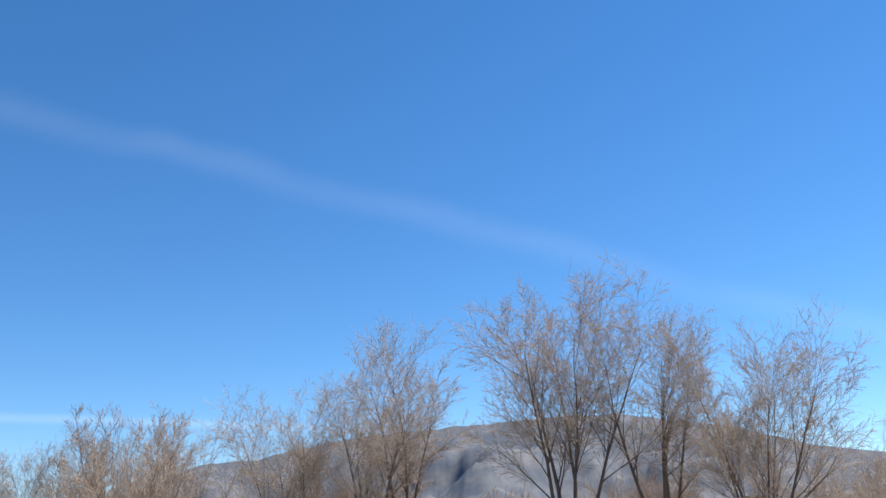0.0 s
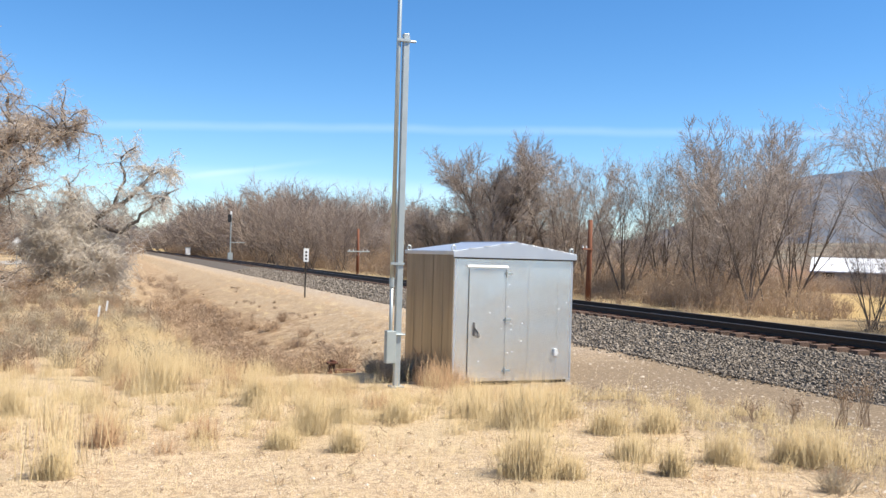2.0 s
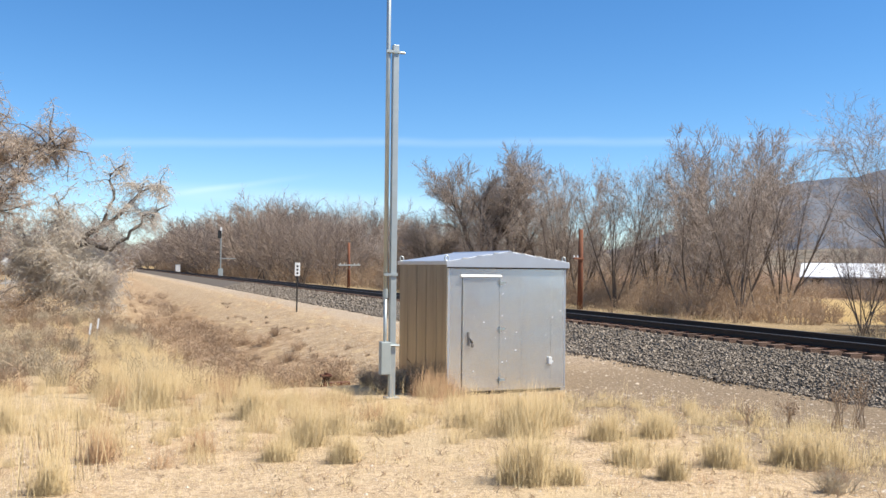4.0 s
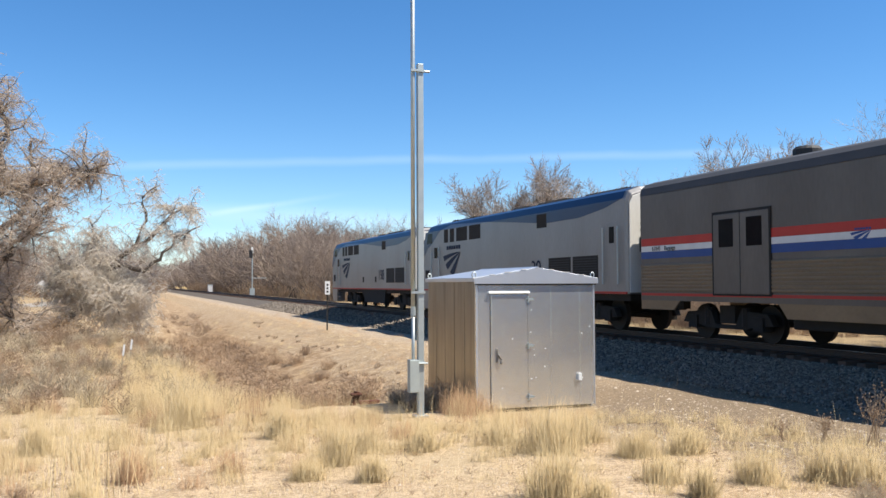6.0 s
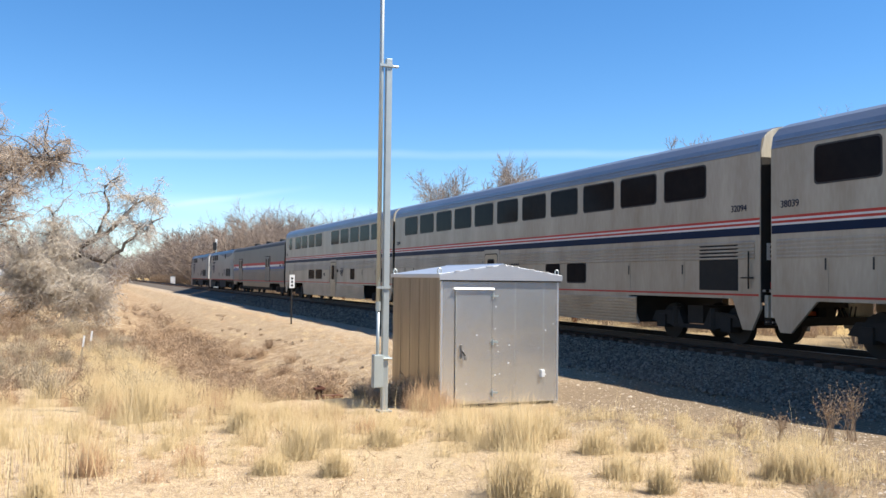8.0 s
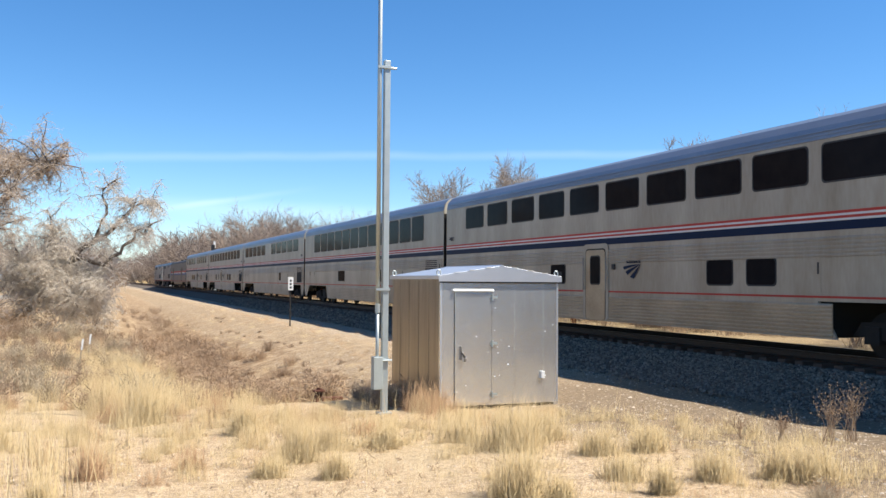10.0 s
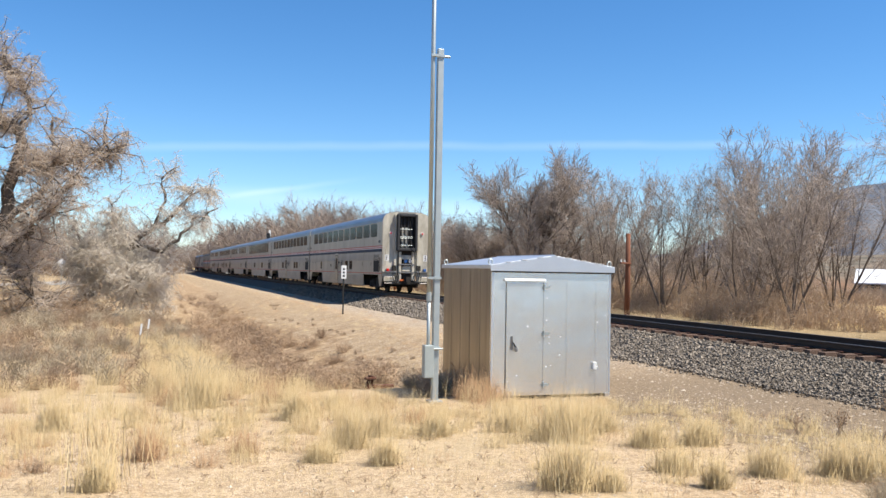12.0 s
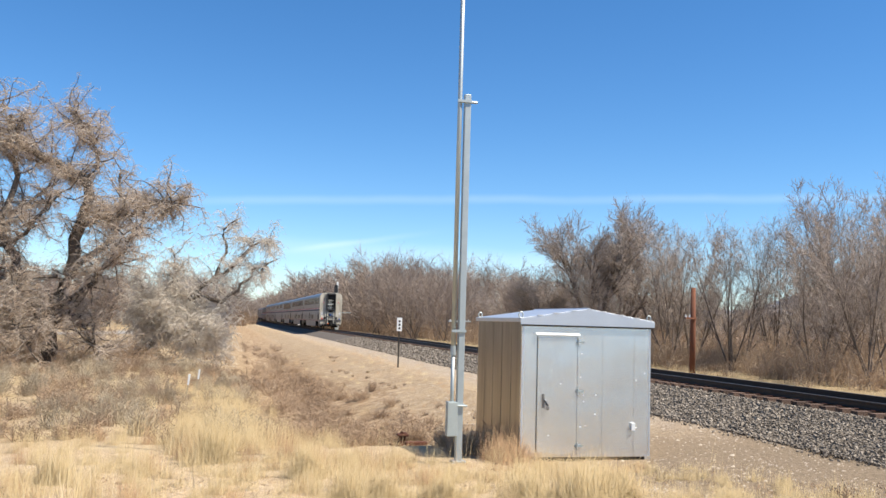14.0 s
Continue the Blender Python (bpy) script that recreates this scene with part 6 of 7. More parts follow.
BIG = [([(0.2, 0, -0.2), (0.3, 0.1, 1.5), (0.5, 0.3, 3.0), (1.1, 0.2, 4.6), (1.5, 0.0, 7.2), (1.8, -0.4, 9.2), (0.3, -0.8, 10.2), (-1.3, -1.0, 10.8), (-1.8, -1.2, 12.3)], 0.46),
       ([(1.5, 0, 7.3), (3.0, -0.4, 7.6), (4.4, -0.9, 8.0), (5.6, -1.2, 8.5), (6.3, -1.4, 8.3)], 0.20), ([(1.2, 0.1, 5.0), (2.6, 1.4, 6.4), (3.2, 2.6, 8.2), (2.8, 3.4, 10.2)], 0.22),
       ([(-0.1, 0.1, 2.5), (-1.2, -0.5, 4.5), (-2.0, -1.0, 7.2), (-4.3, -1.6, 8.2), (-6.3, -2.2, 8.3), (-8.0, -2.2, 9.6)], 0.30), ([(-1.6, 0.6, -0.2), (-3.0, 0.8, 3.0), (-4.3, 1.2, 5.2), (-5.3, 1.0, 7.5), (-5.6, 0.6, 11.0), (-5.0, 0.4, 13.4)], 0.36),
       ([(1.8, -0.4, 9.2), (2.2, -0.2, 10.5), (1.6, 0.4, 12.0), (0.6, 0.8, 13.0)], 0.14), ([(-2.0, -1.0, 7.2), (-1.5, -0.2, 9.5), (-2.6, 0.6, 11.5), (-3.0, 0.9, 13.6)], 0.18),
       ([(0.5, 0.3, 3.0), (2.0, -1.2, 4.0), (3.3, -2.2, 5.2), (4.2, -2.6, 6.4)], 0.18), ([(-4.3, 1.2, 5.2), (-7.0, 1.6, 5.6), (-9.0, 1.2, 6.8), (-10.5, 0.8, 9.0)], 0.22), ([(-3.0, 0.8, 3.0), (-4.6, -1.6, 3.4), (-6.2, -2.6, 2.6)], 0.14), ([(-5.6, 0.6, 10.0), (-7.5, 1.0, 11.4), (-8.6, 1.2, 12.8)], 0.15)]
SKIRT = [([(-2.0, -1.0, 5.0), (-3.4, -2.6, 4.2), (-4.4, -3.4, 2.2), (-4.8, -3.6, 0.6)], 0.10), ([(0.5, 0.2, 4.6), (-0.8, -2.2, 4.4), (-1.6, -3.2, 2.4), (-1.8, -3.4, 0.6)], 0.10), ([(-4.3, 1.2, 5.2), (-6.6, -1.2, 4.4), (-7.6, -1.8, 1.8)], 0.09),
         ([(-3.0, 0.8, 3.0), (-1.8, -1.4, 3.6), (-0.6, -2.4, 2.2), (0.1, -2.8, 0.9)], 0.09), ([(-2.0, -1.0, 7.2), (-3.6, -2.4, 6.4), (-5.4, -3.2, 4.6), (-6.2, -3.4, 2.6)], 0.09),
         ([(0.5, 0.3, 3.0), (1.8, -0.8, 2.6), (2.6, -1.4, 1.4), (3.0, -1.6, 0.5)], 0.07)]
big = thing("cottonwood_tree", pose(-23.2, 48.2, lie(-23.2, 48.2) - 0.1), "huge gnarled cottonwood with tan dead leaves", "tree", "cottonwoods")
wood, twigs = crooked(8, BIG + SKIRT, 720, 2.7, 22, 0.0085, 0.95, 0.35, 0.050)
part("trunk", wood, M["bark_grey"], big, "dark gnarled trunks and crooked limbs", smooth=True)
part("crown", twigs, M["twig_tan"], big, "dense tan twigs and dead leaves")
two = stand(big, -31.5, 50.5, 160, 0.95)
three = stand(big, -42.0, 56.0, 290, 1.05)
LEAN = [([(0, 0, -0.2), (0.7, 0.1, 0.7), (1.5, 0.2, 1.6), (2.3, 0.2, 2.7), (3.3, 0.1, 4.0), (4.4, 0.0, 5.0), (5.6, 0.1, 6.0), (6.4, 0.2, 7.2)], 0.27), ([(2.3, 0.2, 2.7), (1.7, 0.4, 4.0), (2.3, 0.3, 5.2), (2.0, 0.1, 6.4)], 0.15),
        ([(3.3, 0.1, 4.0), (4.8, -0.5, 3.6), (5.6, -0.8, 4.2), (6.3, -0.8, 5.4), (7.6, -0.9, 6.0)], 0.15), ([(1.5, 0.2, 1.6), (0.8, 0.5, 2.8), (0.6, 0.8, 4.2), (0.2, 0.9, 5.2)], 0.13), ([(4.4, 0, 5.0), (4.9, 0.4, 6.3), (4.7, 0.6, 7.6), (5.6, 0.5, 8.3)], 0.10),
        ([(3.3, 0.1, 4.0), (3.8, 0.8, 2.9), (4.4, 1.2, 1.8), (4.9, 1.3, 0.9)], 0.10), ([(2.3, 0.2, 2.7), (3.0, -0.6, 2.4), (3.6, -1.0, 1.3)], 0.09), ([(5.6, 0.1, 6.0), (6.8, -0.2, 7.0), (7.8, -0.3, 7.0)], 0.08)]
low_tree = thing("leaning_cottonwood_tree", pose(-19.4, 50.5, lie(-19.4, 50.5) - 0.1), "half-fallen grey cottonwood with a leaning trunk and drooping twigs", "tree", "cottonwoods")
wood, twigs = crooked(12, LEAN, 170, 1.7, 18, 0.0078, 0.85, 0.5, 0.026)
hang = [([(1.6, 0.2, 2.2), (1.9, 0.2, 3.0), (2.4, 0.2, 3.2), (3.0, 0.1, 3.2)], 0.03), ([(1.2, 0.2, 1.6), (1.0, 0.4, 2.6), (1.4, 0.4, 3.6)], 0.03), ([(3.2, 0, 2.2), (3.8, 0, 2.6), (4.0, 0, 1.6)], 0.03)]
more_wood, more_twigs = crooked(13, hang, 260, 2.3, 26, 0.0095, 0.95, 0.6, 0.016)
part("trunk", wood, M["bark_grey"], low_tree, "grey leaning trunk with crooked limbs", smooth=True)
part("broken_bough", more_wood, M["bark_grey"], low_tree, "fine broken boughs")
part("crown", twigs, M["twig_pale"], low_tree, "pale bare twigs")
part("hanging_crown", more_twigs, M["twig_pale"], low_tree, "drooping mass of pale dead twigs")
for t in vase + clump + far_kinds + lite_kinds + [spread]:
    for c in list(t.children_recursive) + [t]:
        bpy.data.objects.remove(c)


# ---- shrubs ----
def shrub(name, mat, seed, n, height, width, label, group):
    r = random.Random(seed)
    sh = Shape()
    for _ in range(n):
        a, t = r.uniform(0, 6.28), abs(r.gauss(0, 0.55))
        d = (math.cos(a) * math.sin(t), math.sin(a) * math.sin(t), math.cos(t))
        L = r.uniform(0.45, 1.0)
        p = (0.12 * width * r.gauss(0, 1), 0.12 * width * r.gauss(0, 1), 0)
        m = (p[0] + d[0] * width * 0.5 * L, p[1] + d[1] * width * 0.5 * L, height * 0.5 * L * d[2])
        q = (m[0] + d[0] * width * 0.45 * L + r.gauss(0, 0.05), m[1] + d[1] * width * 0.45 * L + r.gauss(0, 0.05), m[2] + height * 0.5 * L * d[2])
        spike(sh, p, q, 0.0042, m)
        for _ in range(3):
            u = r.uniform(0.3, 1.0)
            s = tuple(p[j] + (q[j] - p[j]) * u if u > 0.5 else m[j] for j in range(3))
            spike(sh, s, (s[0] + r.gauss(0, 0.10) * width, s[1] + r.gauss(0, 0.10) * width, max(0.02, s[2] + r.uniform(-0.02, 0.18) * height)), 0.0035)
    ob = new(name, sh.mesh(name, M[mat]))
    ob.location = (0, 0, -50)
    return tagged(ob, label, "shrub", group)


sage = [shrub("sage_shrub", "shrub_grey", s, 130, 0.8, 0.75, "grey sagebrush on sandy ground", "sage shrubs") for s in (1, 2)]
brush = [shrub("brown_shrub", "shrub_brown", s, 130, 0.6, 0.7, "brown dry brush in the sandy ditch", "brown shrubs") for s in (3, 4)]
rng = random.Random(9)
wild = Shape()


def scrub(x, y, size, flat=1.0, n=46):
    """Loose brush that nobody could count, all in one mesh."""
    if 1.9 < size < 2.6 and in_gap(x, y) and x < 44 or size > 2.6 and in_gap(x, y):
        return
    z = lie(x, y)
    stout = 0.006 * (1 + 0.22 * size) * max(1.0, min(4.0, y / 75))
    for _ in range(n):
        a, t, L = rng.uniform(0, 6.28), abs(rng.gauss(0, 0.6)), size * rng.uniform(0.35, 1.0)
        p = (x + rng.gauss(0, 0.14) * size, y + rng.gauss(0, 0.14) * size, z - 0.02)
        q = (p[0] + L * 0.75 * math.sin(t) * math.cos(a), p[1] + L * 0.75 * math.sin(t) * math.sin(a), z + L * 0.7 * flat * math.cos(t))
        spike(wild, p, q, stout, tuple((p[j] + q[j]) / 2 + rng.gauss(0, 0.04) * size for j in range(3)))
        for _ in range(3):
            u = rng.uniform(0.3, 0.95)
            s = tuple(p[j] + (q[j] - p[j]) * u for j in range(3))
            spike(wild, s, (s[0] + rng.gauss(0, 0.13) * size, s[1] + rng.gauss(0, 0.13) * size, s[2] + rng.uniform(0.0, 0.2) * size), stout * 0.87)


def plant(kind, x, y, size, flat=1.0):
    c = copy_thing(kind, pose(x, y, lie(x, y) - 0.03, 0, 0, rng.uniform(0, 360)))
    c.scale = (size, size, size * flat)


for k in range(185):
    y = 20 + 34 * rng.random() ** 1.1
    x = -11.3 + rng.gauss(0, 0.95) - 0.006 * y
    plant(brush[k % 2], x, y, rng.uniform(0.9, 2.0), rng.uniform(0.45, 0.75))
for k in range(260):
    y = 18.5 + 30 * rng.random()
    plant((sage + brush[:1])[k % 3], -13.6 - 13 * rng.random() + rng.gauss(0, 0.5), y, rng.uniform(0.6, 1.4), rng.uniform(0.6, 1.0))
for k in range(170):
    scrub(rng.uniform(-30, -9.5), rng.uniform(40, 95), rng.uniform(0.8, 1.6), 0.7, 24)
for k in range(220):
    scrub(rng.uniform(-27, -13.2), rng.uniform(17.5, 46), rng.uniform(0.5, 1.0), 0.8, 40)
for x, y, s in ((-10.4, 15.9, 1.0), (-10.1, 16.2, 0.9), (-9.95, 14.9, 0.75), (-9.9, 15.6, 0.9), (-10.35, 17.4, 0.8), (-9.6, 14.1, 0.55), (-10.2, 14.6, 0.6), (-11.5, 18.6, 0.7), (-12.0, 17.6, 0.6), (-9.75, 16.4, 0.9), (-8.6, 36.0, 1.0), (-8.9, 30.5, 0.9), (-10.5, 15.4, 0.85), (-10.35, 16.9, 0.9), (-10.15, 15.4, 0.9), (-9.75, 15.1, 0.8), (-9.7, 15.9, 1.0), (-12.2, 16.9, 0.6)):
    plant(brush[0], x, y, s)
for k in range(110):
    scrub(rng.uniform(9, 24), rng.uniform(-2, 75), rng.uniform(0.5, 1.5), rng.uniform(0.7, 1.1), 40)
for k in range(150):
    scrub(rng.uniform(12, 22), rng.uniform(37, 76), rng.uniform(1.5, 4.0), 1.1, 54)
for k in range(80):
    scrub(rng.uniform(12, 24), rng.uniform(18, 48), rng.uniform(1.0, 2.6), 1.1, 50)
for k in range(70):
    scrub(rng.uniform(8.5, 17), rng.uniform(-4, 26), rng.uniform(0.6, 1.7), 1.2, 30)
for k in range(46):
    x = rng.uniform(47, 55)
    scrub(x, (x + 15.4) * 0.97 + rng.uniform(-6, 6), rng.uniform(2.1, 2.59), 1.0, 56)
for k in range(210):
    scrub(rng.uniform(44, 66), rng.uniform(-5, 95), rng.uniform(1.8, 4.2), 0.85, 40)
for k in range(300):
    scrub(rng.uniform(10, 24), 74 + 330 * rng.random() ** 1.3, rng.uniform(2.0, 6.5), 1.1, 34)
for k in range(60):
    scrub(rng.uniform(-10.4, -7.2), 17 + 45 * rng.random() ** 1.3, rng.uniform(0.2, 0.5), 0.7, 16)
for k in range(90):
    scrub(rng.uniform(-40, -17.5), rng.uniform(43, 64), rng.uniform(1.2, 2.8), 0.9, 50)
for k in range(90):
    scrub(rng.uniform(-60, -12), rng.uniform(70, 135) if k % 4 else rng.uniform(125, 150), rng.uniform(0.8, 1.8), 0.8, 30)
for k in range(90):
    scrub(rng.uniform(-26, -5.5), rng.uniform(230, 400), rng.uniform(4, 9), 1.2, 40)
for k in range(160):
    scrub(-14 - 110 * rng.random(), rng.uniform(210, 330), rng.uniform(4, 9), 1.2, 34)
tagged(new("wild_brush", wild.mesh("wild_brush", M["brush_tan"])), "tangled dry brown brush among the trees", "brush", kind="stuff")
for kind, x, y, size, flat in ((sage[0], -9.6, 5.8, 0.62, 0.6), (brush[1], -9.2, 6.2, 0.5, 0.7), (sage[1], -16.9, 8.7, 0.7, 0.6), (brush[0], -16.4, 9.3, 0.5, 0.6), (sage[0], -8.9, 6.9, 0.45, 0.7)):
    plant(kind, x, y, size, flat)
for t in sage + brush:
    bpy.data.objects.remove(t)

# ---- grass ----
rng = random.Random(21)


def blade(shape, x, y, z, h, lean_x, lean_y, w):
    a = rng.uniform(-1.5, 1.5)
    cx, cy = math.cos(a) * w, math.sin(a) * w
    m = (x + lean_x * 0.4, y + lean_y * 0.4, z + h * 0.6)
    shape.add([(x - cx, y - cy, z - 0.02), (x + cx, y + cy, z - 0.02), (m[0] + cx * 0.6, m[1] + cy * 0.6, m[2]), (m[0] - cx * 0.6, m[1] - cy * 0.6, m[2]), (x + lean_x, y + lean_y, z + h * (1 - 0.25 * min(1, math.hypot(lean_x, lean_y) / h)))],
              [(0, 1, 2, 3), (3, 2, 4)])


def tuft(shape, x, y, h, r, n, open_out=0.8, wide=1.0):
    z = lie(x, y)
    if (-9.72 < x < -7.0 or -11.4 < x < -10.45) and 9.5 < y < 14.6:
        # only short growth close before the shed and the mast
        h = min(h, max(0.10, 1.46 - 0.151 * y - z))
    for _ in range(int(n * 2.1)):
        a, t = rng.uniform(0, 6.28), abs(rng.gauss(0, open_out))
        L = h * (0.25 + 0.85 * rng.random() ** 1.3)
        px, py = x + rng.gauss(0, 0.3) * r, y + rng.gauss(0, 0.3) * r
        blade(shape, px, py, z, L * (0.25 + 0.75 * max(0.0, math.cos(t))), L * math.sin(t) * math.cos(a), L * math.sin(t) * math.sin(a), wide * rng.uniform(0.0010, 0.0021))


straw, ruddy = Shape(), Shape()
TUFTS = [(-14.6, 14.5, 0.84, 0.46), (-15.1, 16.9, 0.65, 0.32), (-13.2, 9.9, 0.52, 0.26), (-13.1, 8.7, 0.32, 0.18), (-13.7, 9.1, 0.24, 0.18), (-13.4, 12.4, 0.49, 0.24), (-12.0, 10.4, 0.35, 0.18), (-11.9, 7.0, 0.52, 0.31), (-10.7, 9.5, 0.6, 0.38), (-11.6, 6.8, 0.21, 0.15), (-9.9, 10.2, 0.45, 0.30), (-10.5, 7.5, 0.29, 0.26), (-10.6, 6.7, 0.33, 0.14), (-9.7, 7.1, 0.36, 0.24), (-9.0, 7.0, 0.37, 0.22), (-8.8, 6.7, 0.45, 0.34), (-12.7, 10.6, 0.38, 0.28), (-10.9, 10.5, 0.55, 0.30), (-9.4, 8.7, 0.34, 0.27), (-15.8, 8.2, 0.32, 0.16), (-16.5, 12.3, 0.47, 0.24), (-10.0, 8.8, 0.34, 0.27), (-10.3, 10.0, 0.55, 0.3)]
for x, y, h, r in TUFTS:
    tuft(straw, x, y, h * 1.22, r * 1.3, int(340 + 1600 * r), 0.85, 1.1)
for x, y, h, r in ((-15.4, 9.6, 0.5, 0.22), (-14.4, 9.8, 0.32, 0.2), (-11.9, 11.6, 0.3, 0.25), (-13.5, 14.6, 0.6, 0.3), (-9.95, 13.9, 0.62, 0.3), (-9.95, 14.5, 0.7, 0.28), (-10.2, 14.2, 0.6, 0.25), (-9.85, 15.0, 0.7, 0.25), (-15.0, 15.5, 0.6, 0.3)):
    tuft(ruddy, x, y, h, r * 1.3, 300, 0.8, 1.15)
for _ in range(135):
    tuft(straw, rng.uniform(-17.5, -6.2), rng.gauss(11.3, 1.2), rng.uniform(0.16, 0.40), rng.uniform(0.14, 0.32), 80)
for _ in range(38):
    tuft(straw, rng.uniform(-11.8, -6.5), rng.uniform(6.5, 10.5), rng.uniform(0.12, 0.28), rng.uniform(0.14, 0.3), 80)
for _ in range(110):
    tuft(straw if rng.random() < 0.72 else ruddy, rng.uniform(-13.4, -8.0), rng.uniform(11.8, 14.3), rng.uniform(0.22, 0.5), rng.uniform(0.2, 0.4), 75)
for _ in range(60):
    x = rng.uniform(-19, -12.2)
    tuft(straw if rng.random() < 0.8 else ruddy, x, rng.uniform(12.5, 19), rng.uniform(0.3, 0.62), rng.uniform(0.15, 0.35), 80)
for _ in range(560):
    tuft(straw if rng.random() < 0.85 else ruddy, rng.uniform(-19, -6), rng.uniform(3.0, 11.5), rng.uniform(0.05, 0.16), rng.uniform(0.12, 0.34), 16, 1.0)
for _ in range(260):
    tuft(straw if rng.random() < 0.7 else ruddy, rng.uniform(-26, -13.0), rng.uniform(16, 44), rng.uniform(0.3, 0.7), rng.uniform(0.2, 0.45), 60)
for _ in range(160):
    tuft(straw if rng.random() < 0.5 else ruddy, rng.uniform(-10.5, -4.2), rng.uniform(22, 70), rng.uniform(0.12, 0.3), rng.uniform(0.2, 0.4), 40)
for _ in range(75):
    tuft(straw if rng.random() < 0.8 else ruddy, rng.uniform(-19.5, -13.4), rng.uniform(8.8, 13.5), rng.uniform(0.22, 0.5), rng.uniform(0.15, 0.35), 60, 0.8)
# thin growth over the open sand, and single tall stalks
for _ in range(650):
    tuft(straw if rng.random() < 0.75 else ruddy, rng.uniform(-19, -5.8), rng.uniform(4.0, 12.5), rng.uniform(0.07, 0.2), rng.uniform(0.15, 0.4), 9, 0.8)
for _ in range(420):
    x, y = rng.uniform(-18, -6.5), rng.gauss(11.5, 2.2)
    if y > 5 and not -9.9 < x < -7.2:
        blade(straw, x, y, lie(x, y), rng.uniform(0.3, 0.75), rng.gauss(0, 0.12), rng.gauss(0, 0.12), 0.0022)
# deep straw between the ditch and the sage
for _ in range(170):
    y = 16.5 + 18 * rng.random()
    tuft(straw if rng.random() < 0.9 else ruddy, -14.3 + rng.gauss(0, 0.85), y, rng.uniform(0.4, 0.8), rng.uniform(0.25, 0.5), 70, 0.6, 1.3)
# tall seed stalks close to the camera
for x, y, n in ((-15.7, 8.6, 30), (-15.9, 8.2, 26), (-15.9, 9.6, 20), (-16.3, 10.2, 12), (-15.3, 9.5, 10), (-15.0, 11.5, 8)):
    for _ in range(n):
        h = rng.uniform(0.5, 1.05)
        blade(straw, x + rng.gauss(0, 0.16), y + rng.gauss(0, 0.16), lie(x, y), h, rng.gauss(0, 0.16), rng.gauss(0, 0.16), 0.0042)
tagged(new("dry_grass", upward(straw.mesh("dry_grass", M["grass"]))), "straw-coloured dry bunch grass on sandy ground", "grass", kind="stuff")
tagged(new("reddish_grass", upward(ruddy.mesh("reddish_grass", M["grass_red"]))), "reddish dry bunch grass and weeds", "grass", kind="stuff")
verge = Shape()
for _ in range(2100):
    x, y = 3.4 + abs(rng.gauss(0, 3.2)), rng.uniform(-4, 90)
    tuft(verge, x, y, rng.uniform(0.35, 0.85), rng.uniform(0.2, 0.5), 22)
tagged(new("verge_grass", upward(verge.mesh("verge_grass", M["grass"]))), "pale dry grass along the far side of the track", "grass", kind="stuff")


def weed(x, y, h, n, seed):
    r = random.Random(seed)
    stems, heads = Shape(), Shape()
    for _ in range(n):
        a, t = r.uniform(0, 6.28), abs(r.gauss(0, 0.3))
        L = h * r.uniform(0.6, 1.0)
        e = (L * math.sin(t) * math.cos(a), L * math.sin(t) * math.sin(a), L * math.cos(t))
        spike(stems, (r.gauss(0, 0.05), r.gauss(0, 0.05), -0.03), e, 0.0032, (e[0] * 0.4, e[1] * 0.4, e[2] * 0.55))
        for _ in range(5):
            u = r.uniform(0.55, 1.0)
            q = (e[0] * u + r.gauss(0, 0.07), e[1] * u + r.gauss(0, 0.07), e[2] * u + r.uniform(0, 0.09))
            spike(stems, (e[0] * u * 0.9, e[1] * u * 0.9, e[2] * u * 0.9), q, 0.0022)
            heads.add([(q[0] + dx, q[1] + dy, q[2] + dz) for dx, dy, dz in ((0.012, 0, 0), (-0.007, 0.011, 0), (-0.007, -0.011, 0), (0, 0, 0.016), (0, 0, -0.012))], [(0, 1, 3), (1, 2, 3), (2, 0, 3), (1, 0, 4), (2, 1, 4), (0, 2, 4)])
    w = thing("dry_weed", pose(x, y, lie(x, y)), "dead brown weed with dried flower heads", "weed", "dry weeds")
    tagged(part("stem", stems, M["shrub_brown"], w), kind="stuff")
    tagged(part("seed_head", heads, M["shrub_brown"], w, "dry brown seed heads"), kind="stuff")


for k, (x, y, h, n) in enumerate(((-3.15, 3.5, 1.05, 26), (-3.3, 8.2, 0.75, 20), (-3.2, 4.2, 0.7, 16), (-6.25, 9.1, 0.85, 17), (-5.65, 9.3, 0.8, 19), (-6.6, 9.6, 0.4, 14), (-7.0, 10.0, 0.3, 10), (-3.6, 7.4, 0.5, 18))):
    weed(x, y, h, n, 60 + k)

# straw litter lying on the sand
litter = Shape()
for _ in range(5200):
    x, y = rng.uniform(-19, -5.5), 2.5 + 13 * rng.random()
    a, L, w = rng.uniform(0, 6.28), rng.uniform(0.03, 0.16), rng.uniform(0.0015, 0.004)
    z = lie(x, y) + 0.006
    c, s = math.cos(a), math.sin(a)
    litter.add([(x - s * w, y + c * w, z), (x + s * w, y - c * w, z), (x + c * L, y + s * L, lie(x + c * L, y + s * L) + rng.uniform(0.004, 0.03))], [(0, 1, 2)])
tagged(new("straw_litter", upward(litter.mesh("straw_litter", M["grass"]))), "bits of dry straw lying on the sand", "litter", kind="stuff")
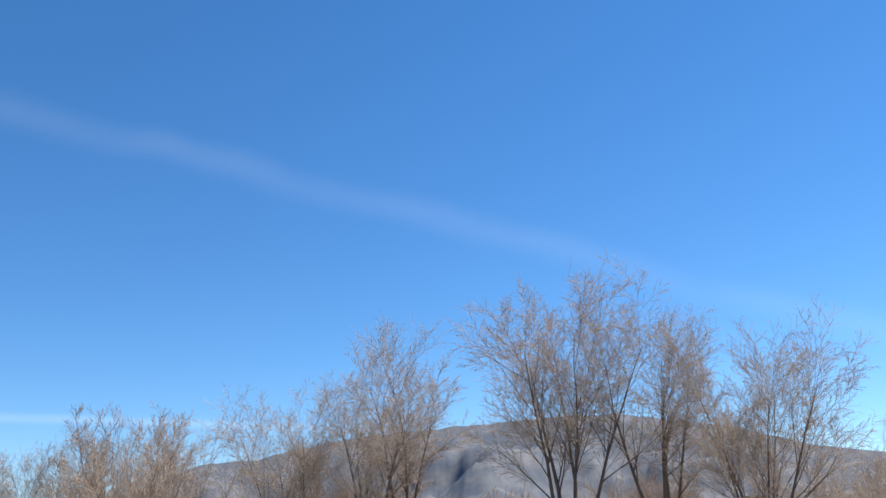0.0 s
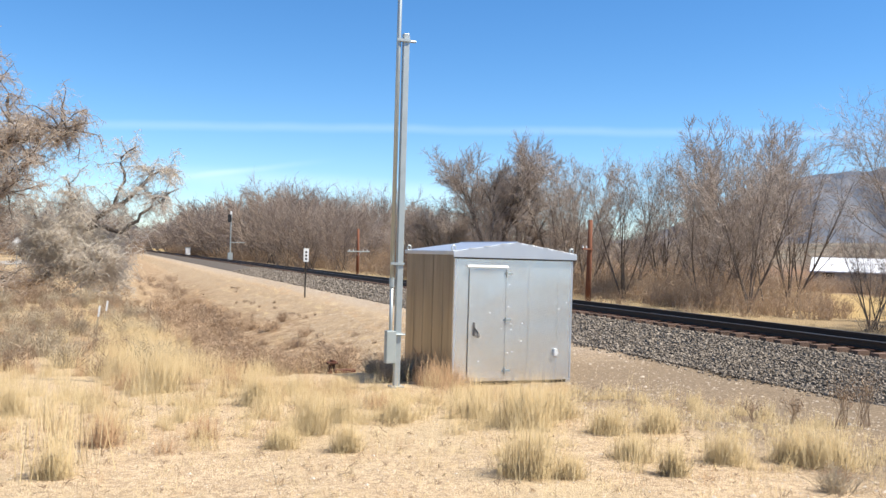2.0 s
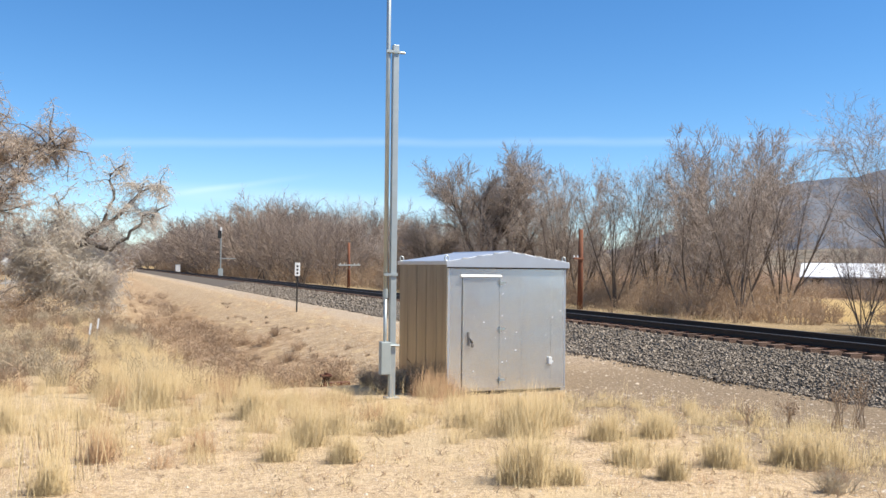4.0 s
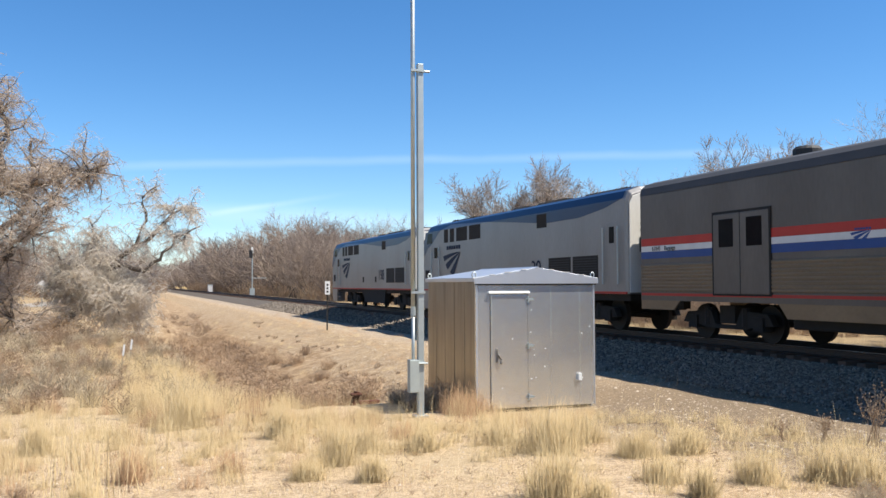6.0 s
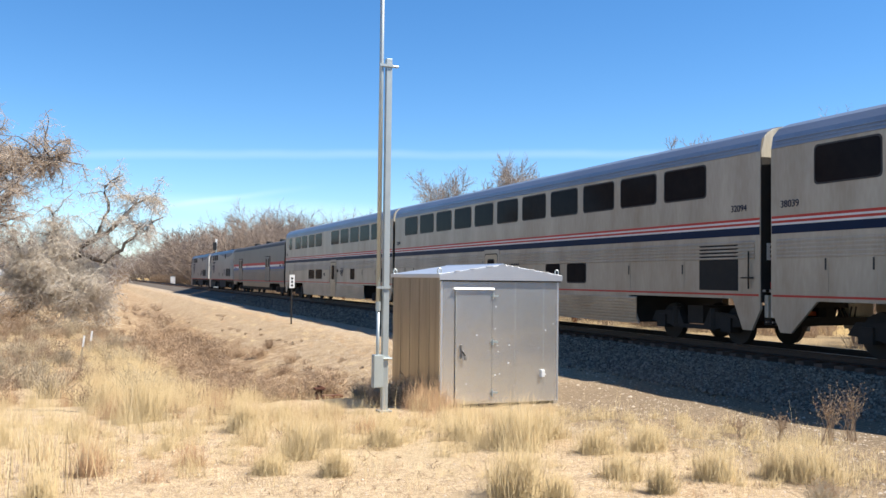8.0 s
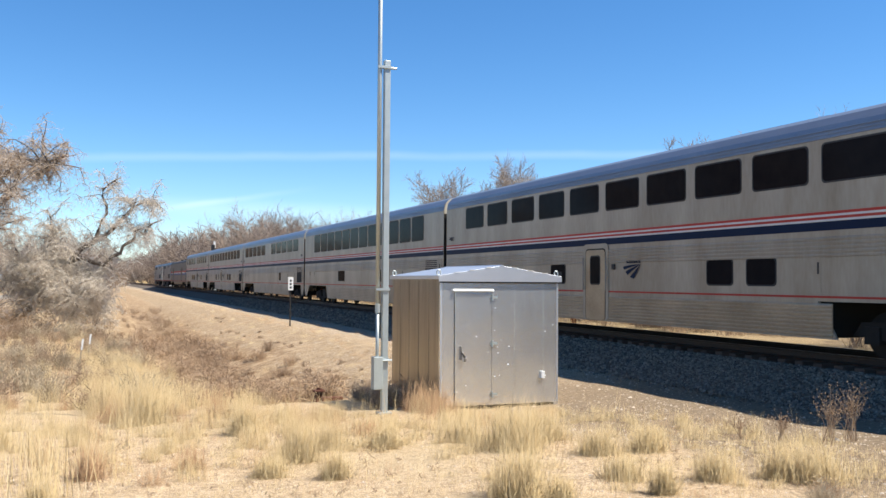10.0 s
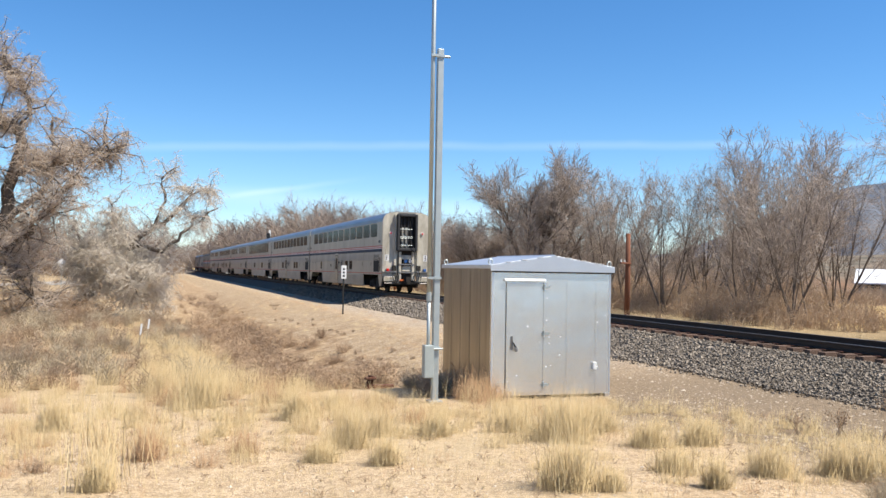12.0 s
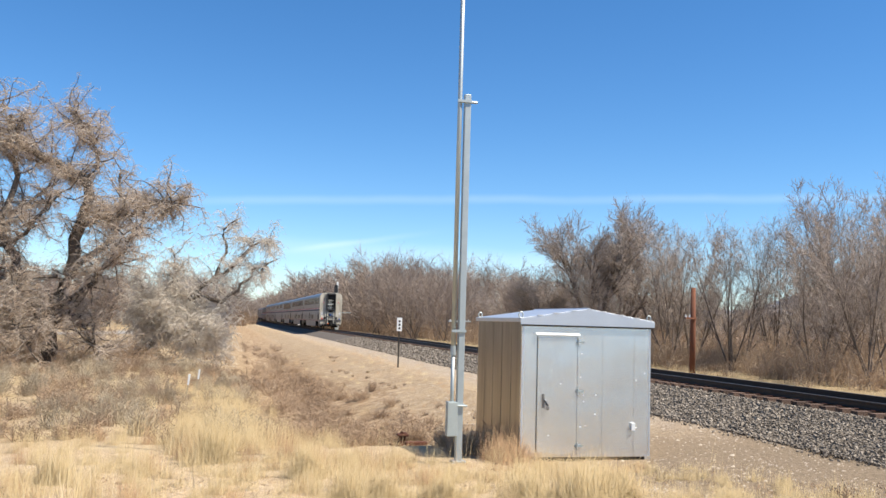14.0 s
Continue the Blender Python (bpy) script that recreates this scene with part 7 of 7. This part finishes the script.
# low dead weeds and twigs scattered over the sand
mat_low = Shape()
for _ in range(900):
    x, y = rng.uniform(-19, -5.5), 3.0 + 11 * rng.random()
    size, z = rng.uniform(0.03, 0.13), lie(x, y)
    for _ in range(rng.randrange(4, 12)):
        a = rng.uniform(0, 6.28)
        q = (x + size * 1.4 * math.cos(a) * rng.random(), y + size * 1.4 * math.sin(a) * rng.random(), z + size * rng.uniform(0.1, 0.8))
        spike(mat_low, (x + rng.gauss(0, 0.3) * size, y + rng.gauss(0, 0.3) * size, z), q, 0.0014, ((x + q[0]) / 2, (y + q[1]) / 2, (z + q[2]) / 2 + 0.25 * size))
tagged(new("dead_weeds", mat_low.mesh("dead_weeds", M["brush_tan"])), "low dead weeds and twigs on the sand", "weeds", kind="stuff")
# pebbles on the sand
peb = Shape()
for k in range(9800):
    x, y = (rng.uniform(-20, -5), rng.uniform(3.0, 14)) if k < 4100 else (rng.uniform(-9.2, -3.3), 5 + 50 * rng.random() ** 1.4)
    s = rng.uniform(0.008, 0.026) * (2.2 if rng.random() < 0.04 else 1) * (0.62 if k < 4100 else 1.0)
    z = lie(x, y)
    peb.add([(x + s * dx * rng.uniform(0.7, 1.3), y + s * dy * rng.uniform(0.7, 1.3), z + s * dz * 0.7) for dx, dy, dz in ((1, 0, 0), (0, 1, 0), (-1, 0, 0), (0, -1, 0), (0.2, 0.1, 0.9), (0, 0, -0.6))],
            [(0, 1, 4), (1, 2, 4), (2, 3, 4), (3, 0, 4)])
tagged(new("pebbles", peb.mesh("pebbles", M["stone"])), "pale pebbles scattered on the sand", "pebbles", kind="stuff")

# ---- ballast stones and ties ----
nr = np.random.default_rng(3)


def stones(n, x0, x1, y0, y1, size):
    k = nr.random((n, 2))
    x, y = x0 + (x1 - x0) * k[:, 0], y0 + (y1 - y0) * k[:, 1]
    a = np.abs(x)
    z = np.interp(a, (1.5, 3.45, 3.95), (-0.28, -0.74, -0.80)) + nr.random(n) * 0.02
    s = size * nr.uniform(0.55, 1.25, n)
    corner = np.array([(i, j, k) for k in (-1, 1) for j in (-1, 1) for i in (-1, 1)], float)
    v = corner[None] * nr.uniform(0.45, 1.0, (n, 8, 3)) * s[:, None, None] * nr.uniform(0.7, 1.2, (n, 1, 3)) * 0.75
    ang = nr.random(n) * 6.28
    c, q = np.cos(ang)[:, None], np.sin(ang)[:, None]
    vx, vy = v[:, :, 0] * c - v[:, :, 1] * q, v[:, :, 0] * q + v[:, :, 1] * c
    til = nr.normal(0, 0.5, n)[:, None]
    vy, vz = vy * np.cos(til) - v[:, :, 2] * np.sin(til), vy * np.sin(til) + v[:, :, 2] * np.cos(til)
    return np.stack([vx + x[:, None], vy + y[:, None], vz + z[:, None]], -1).reshape(-1, 3)


verts = np.concatenate([stones(18000, -3.6, -1.33, 0, 18, 0.036), stones(12000, -3.6, -1.33, 18, 42, 0.045), stones(4000, -3.6, -1.33, 42, 90, 0.075), stones(700, -3.95, -3.4, 0, 34, 0.036)])
cube = np.array([(0, 2, 3, 1), (4, 5, 7, 6), (0, 1, 5, 4), (2, 6, 7, 3), (0, 4, 6, 2), (1, 3, 7, 5)])
faces = (np.arange(len(verts) // 8)[:, None, None] * 8 + cube[None]).reshape(-1, 4)
me = bpy.data.meshes.new("ballast_stones")
me.from_pydata(verts.tolist(), [], faces.tolist())
me.materials.append(M["ballast"])
tagged(new("ballast_stones", me), "loose grey crushed ballast stones", "ballast", kind="stuff")

tie_mesh = Shape().box(-1.3, 1.3, -0.115, 0.115, -0.36, -0.172).mesh("tie", M["tie"])
for k in range(300):
    tie = new("tie", tie_mesh)
    tie.parent = track
    tie.matrix_basis = pose(rng.uniform(-0.03, 0.03), -10 + 0.53 * k, rng.uniform(-0.012, 0.004), 0, 0, rng.uniform(-0.8, 0.8))
rest = Shape()
for k in range(420):
    y = 149.3 + 0.53 * k
    rest.box(-1.3, 1.3, y - 0.115, y + 0.115, -0.36, -0.172)
tagged(part("far_ties", rest, M["tie"], track, "row of dark wooden ties"), kind="stuff")
plate_mesh = Shape().box(-0.17, 0.17, -0.09, 0.09, -0.174, -0.160).mesh("tie_plate", M["rust"])
for k in range(90):
    for s in (-0.755, 0.755):
        pl = new("tie_plate", plate_mesh)
        pl.parent = track
        pl.matrix_basis = pose(s, -4 - 2.36 + 0.53 * k + 0.0, 0.0)

motions()
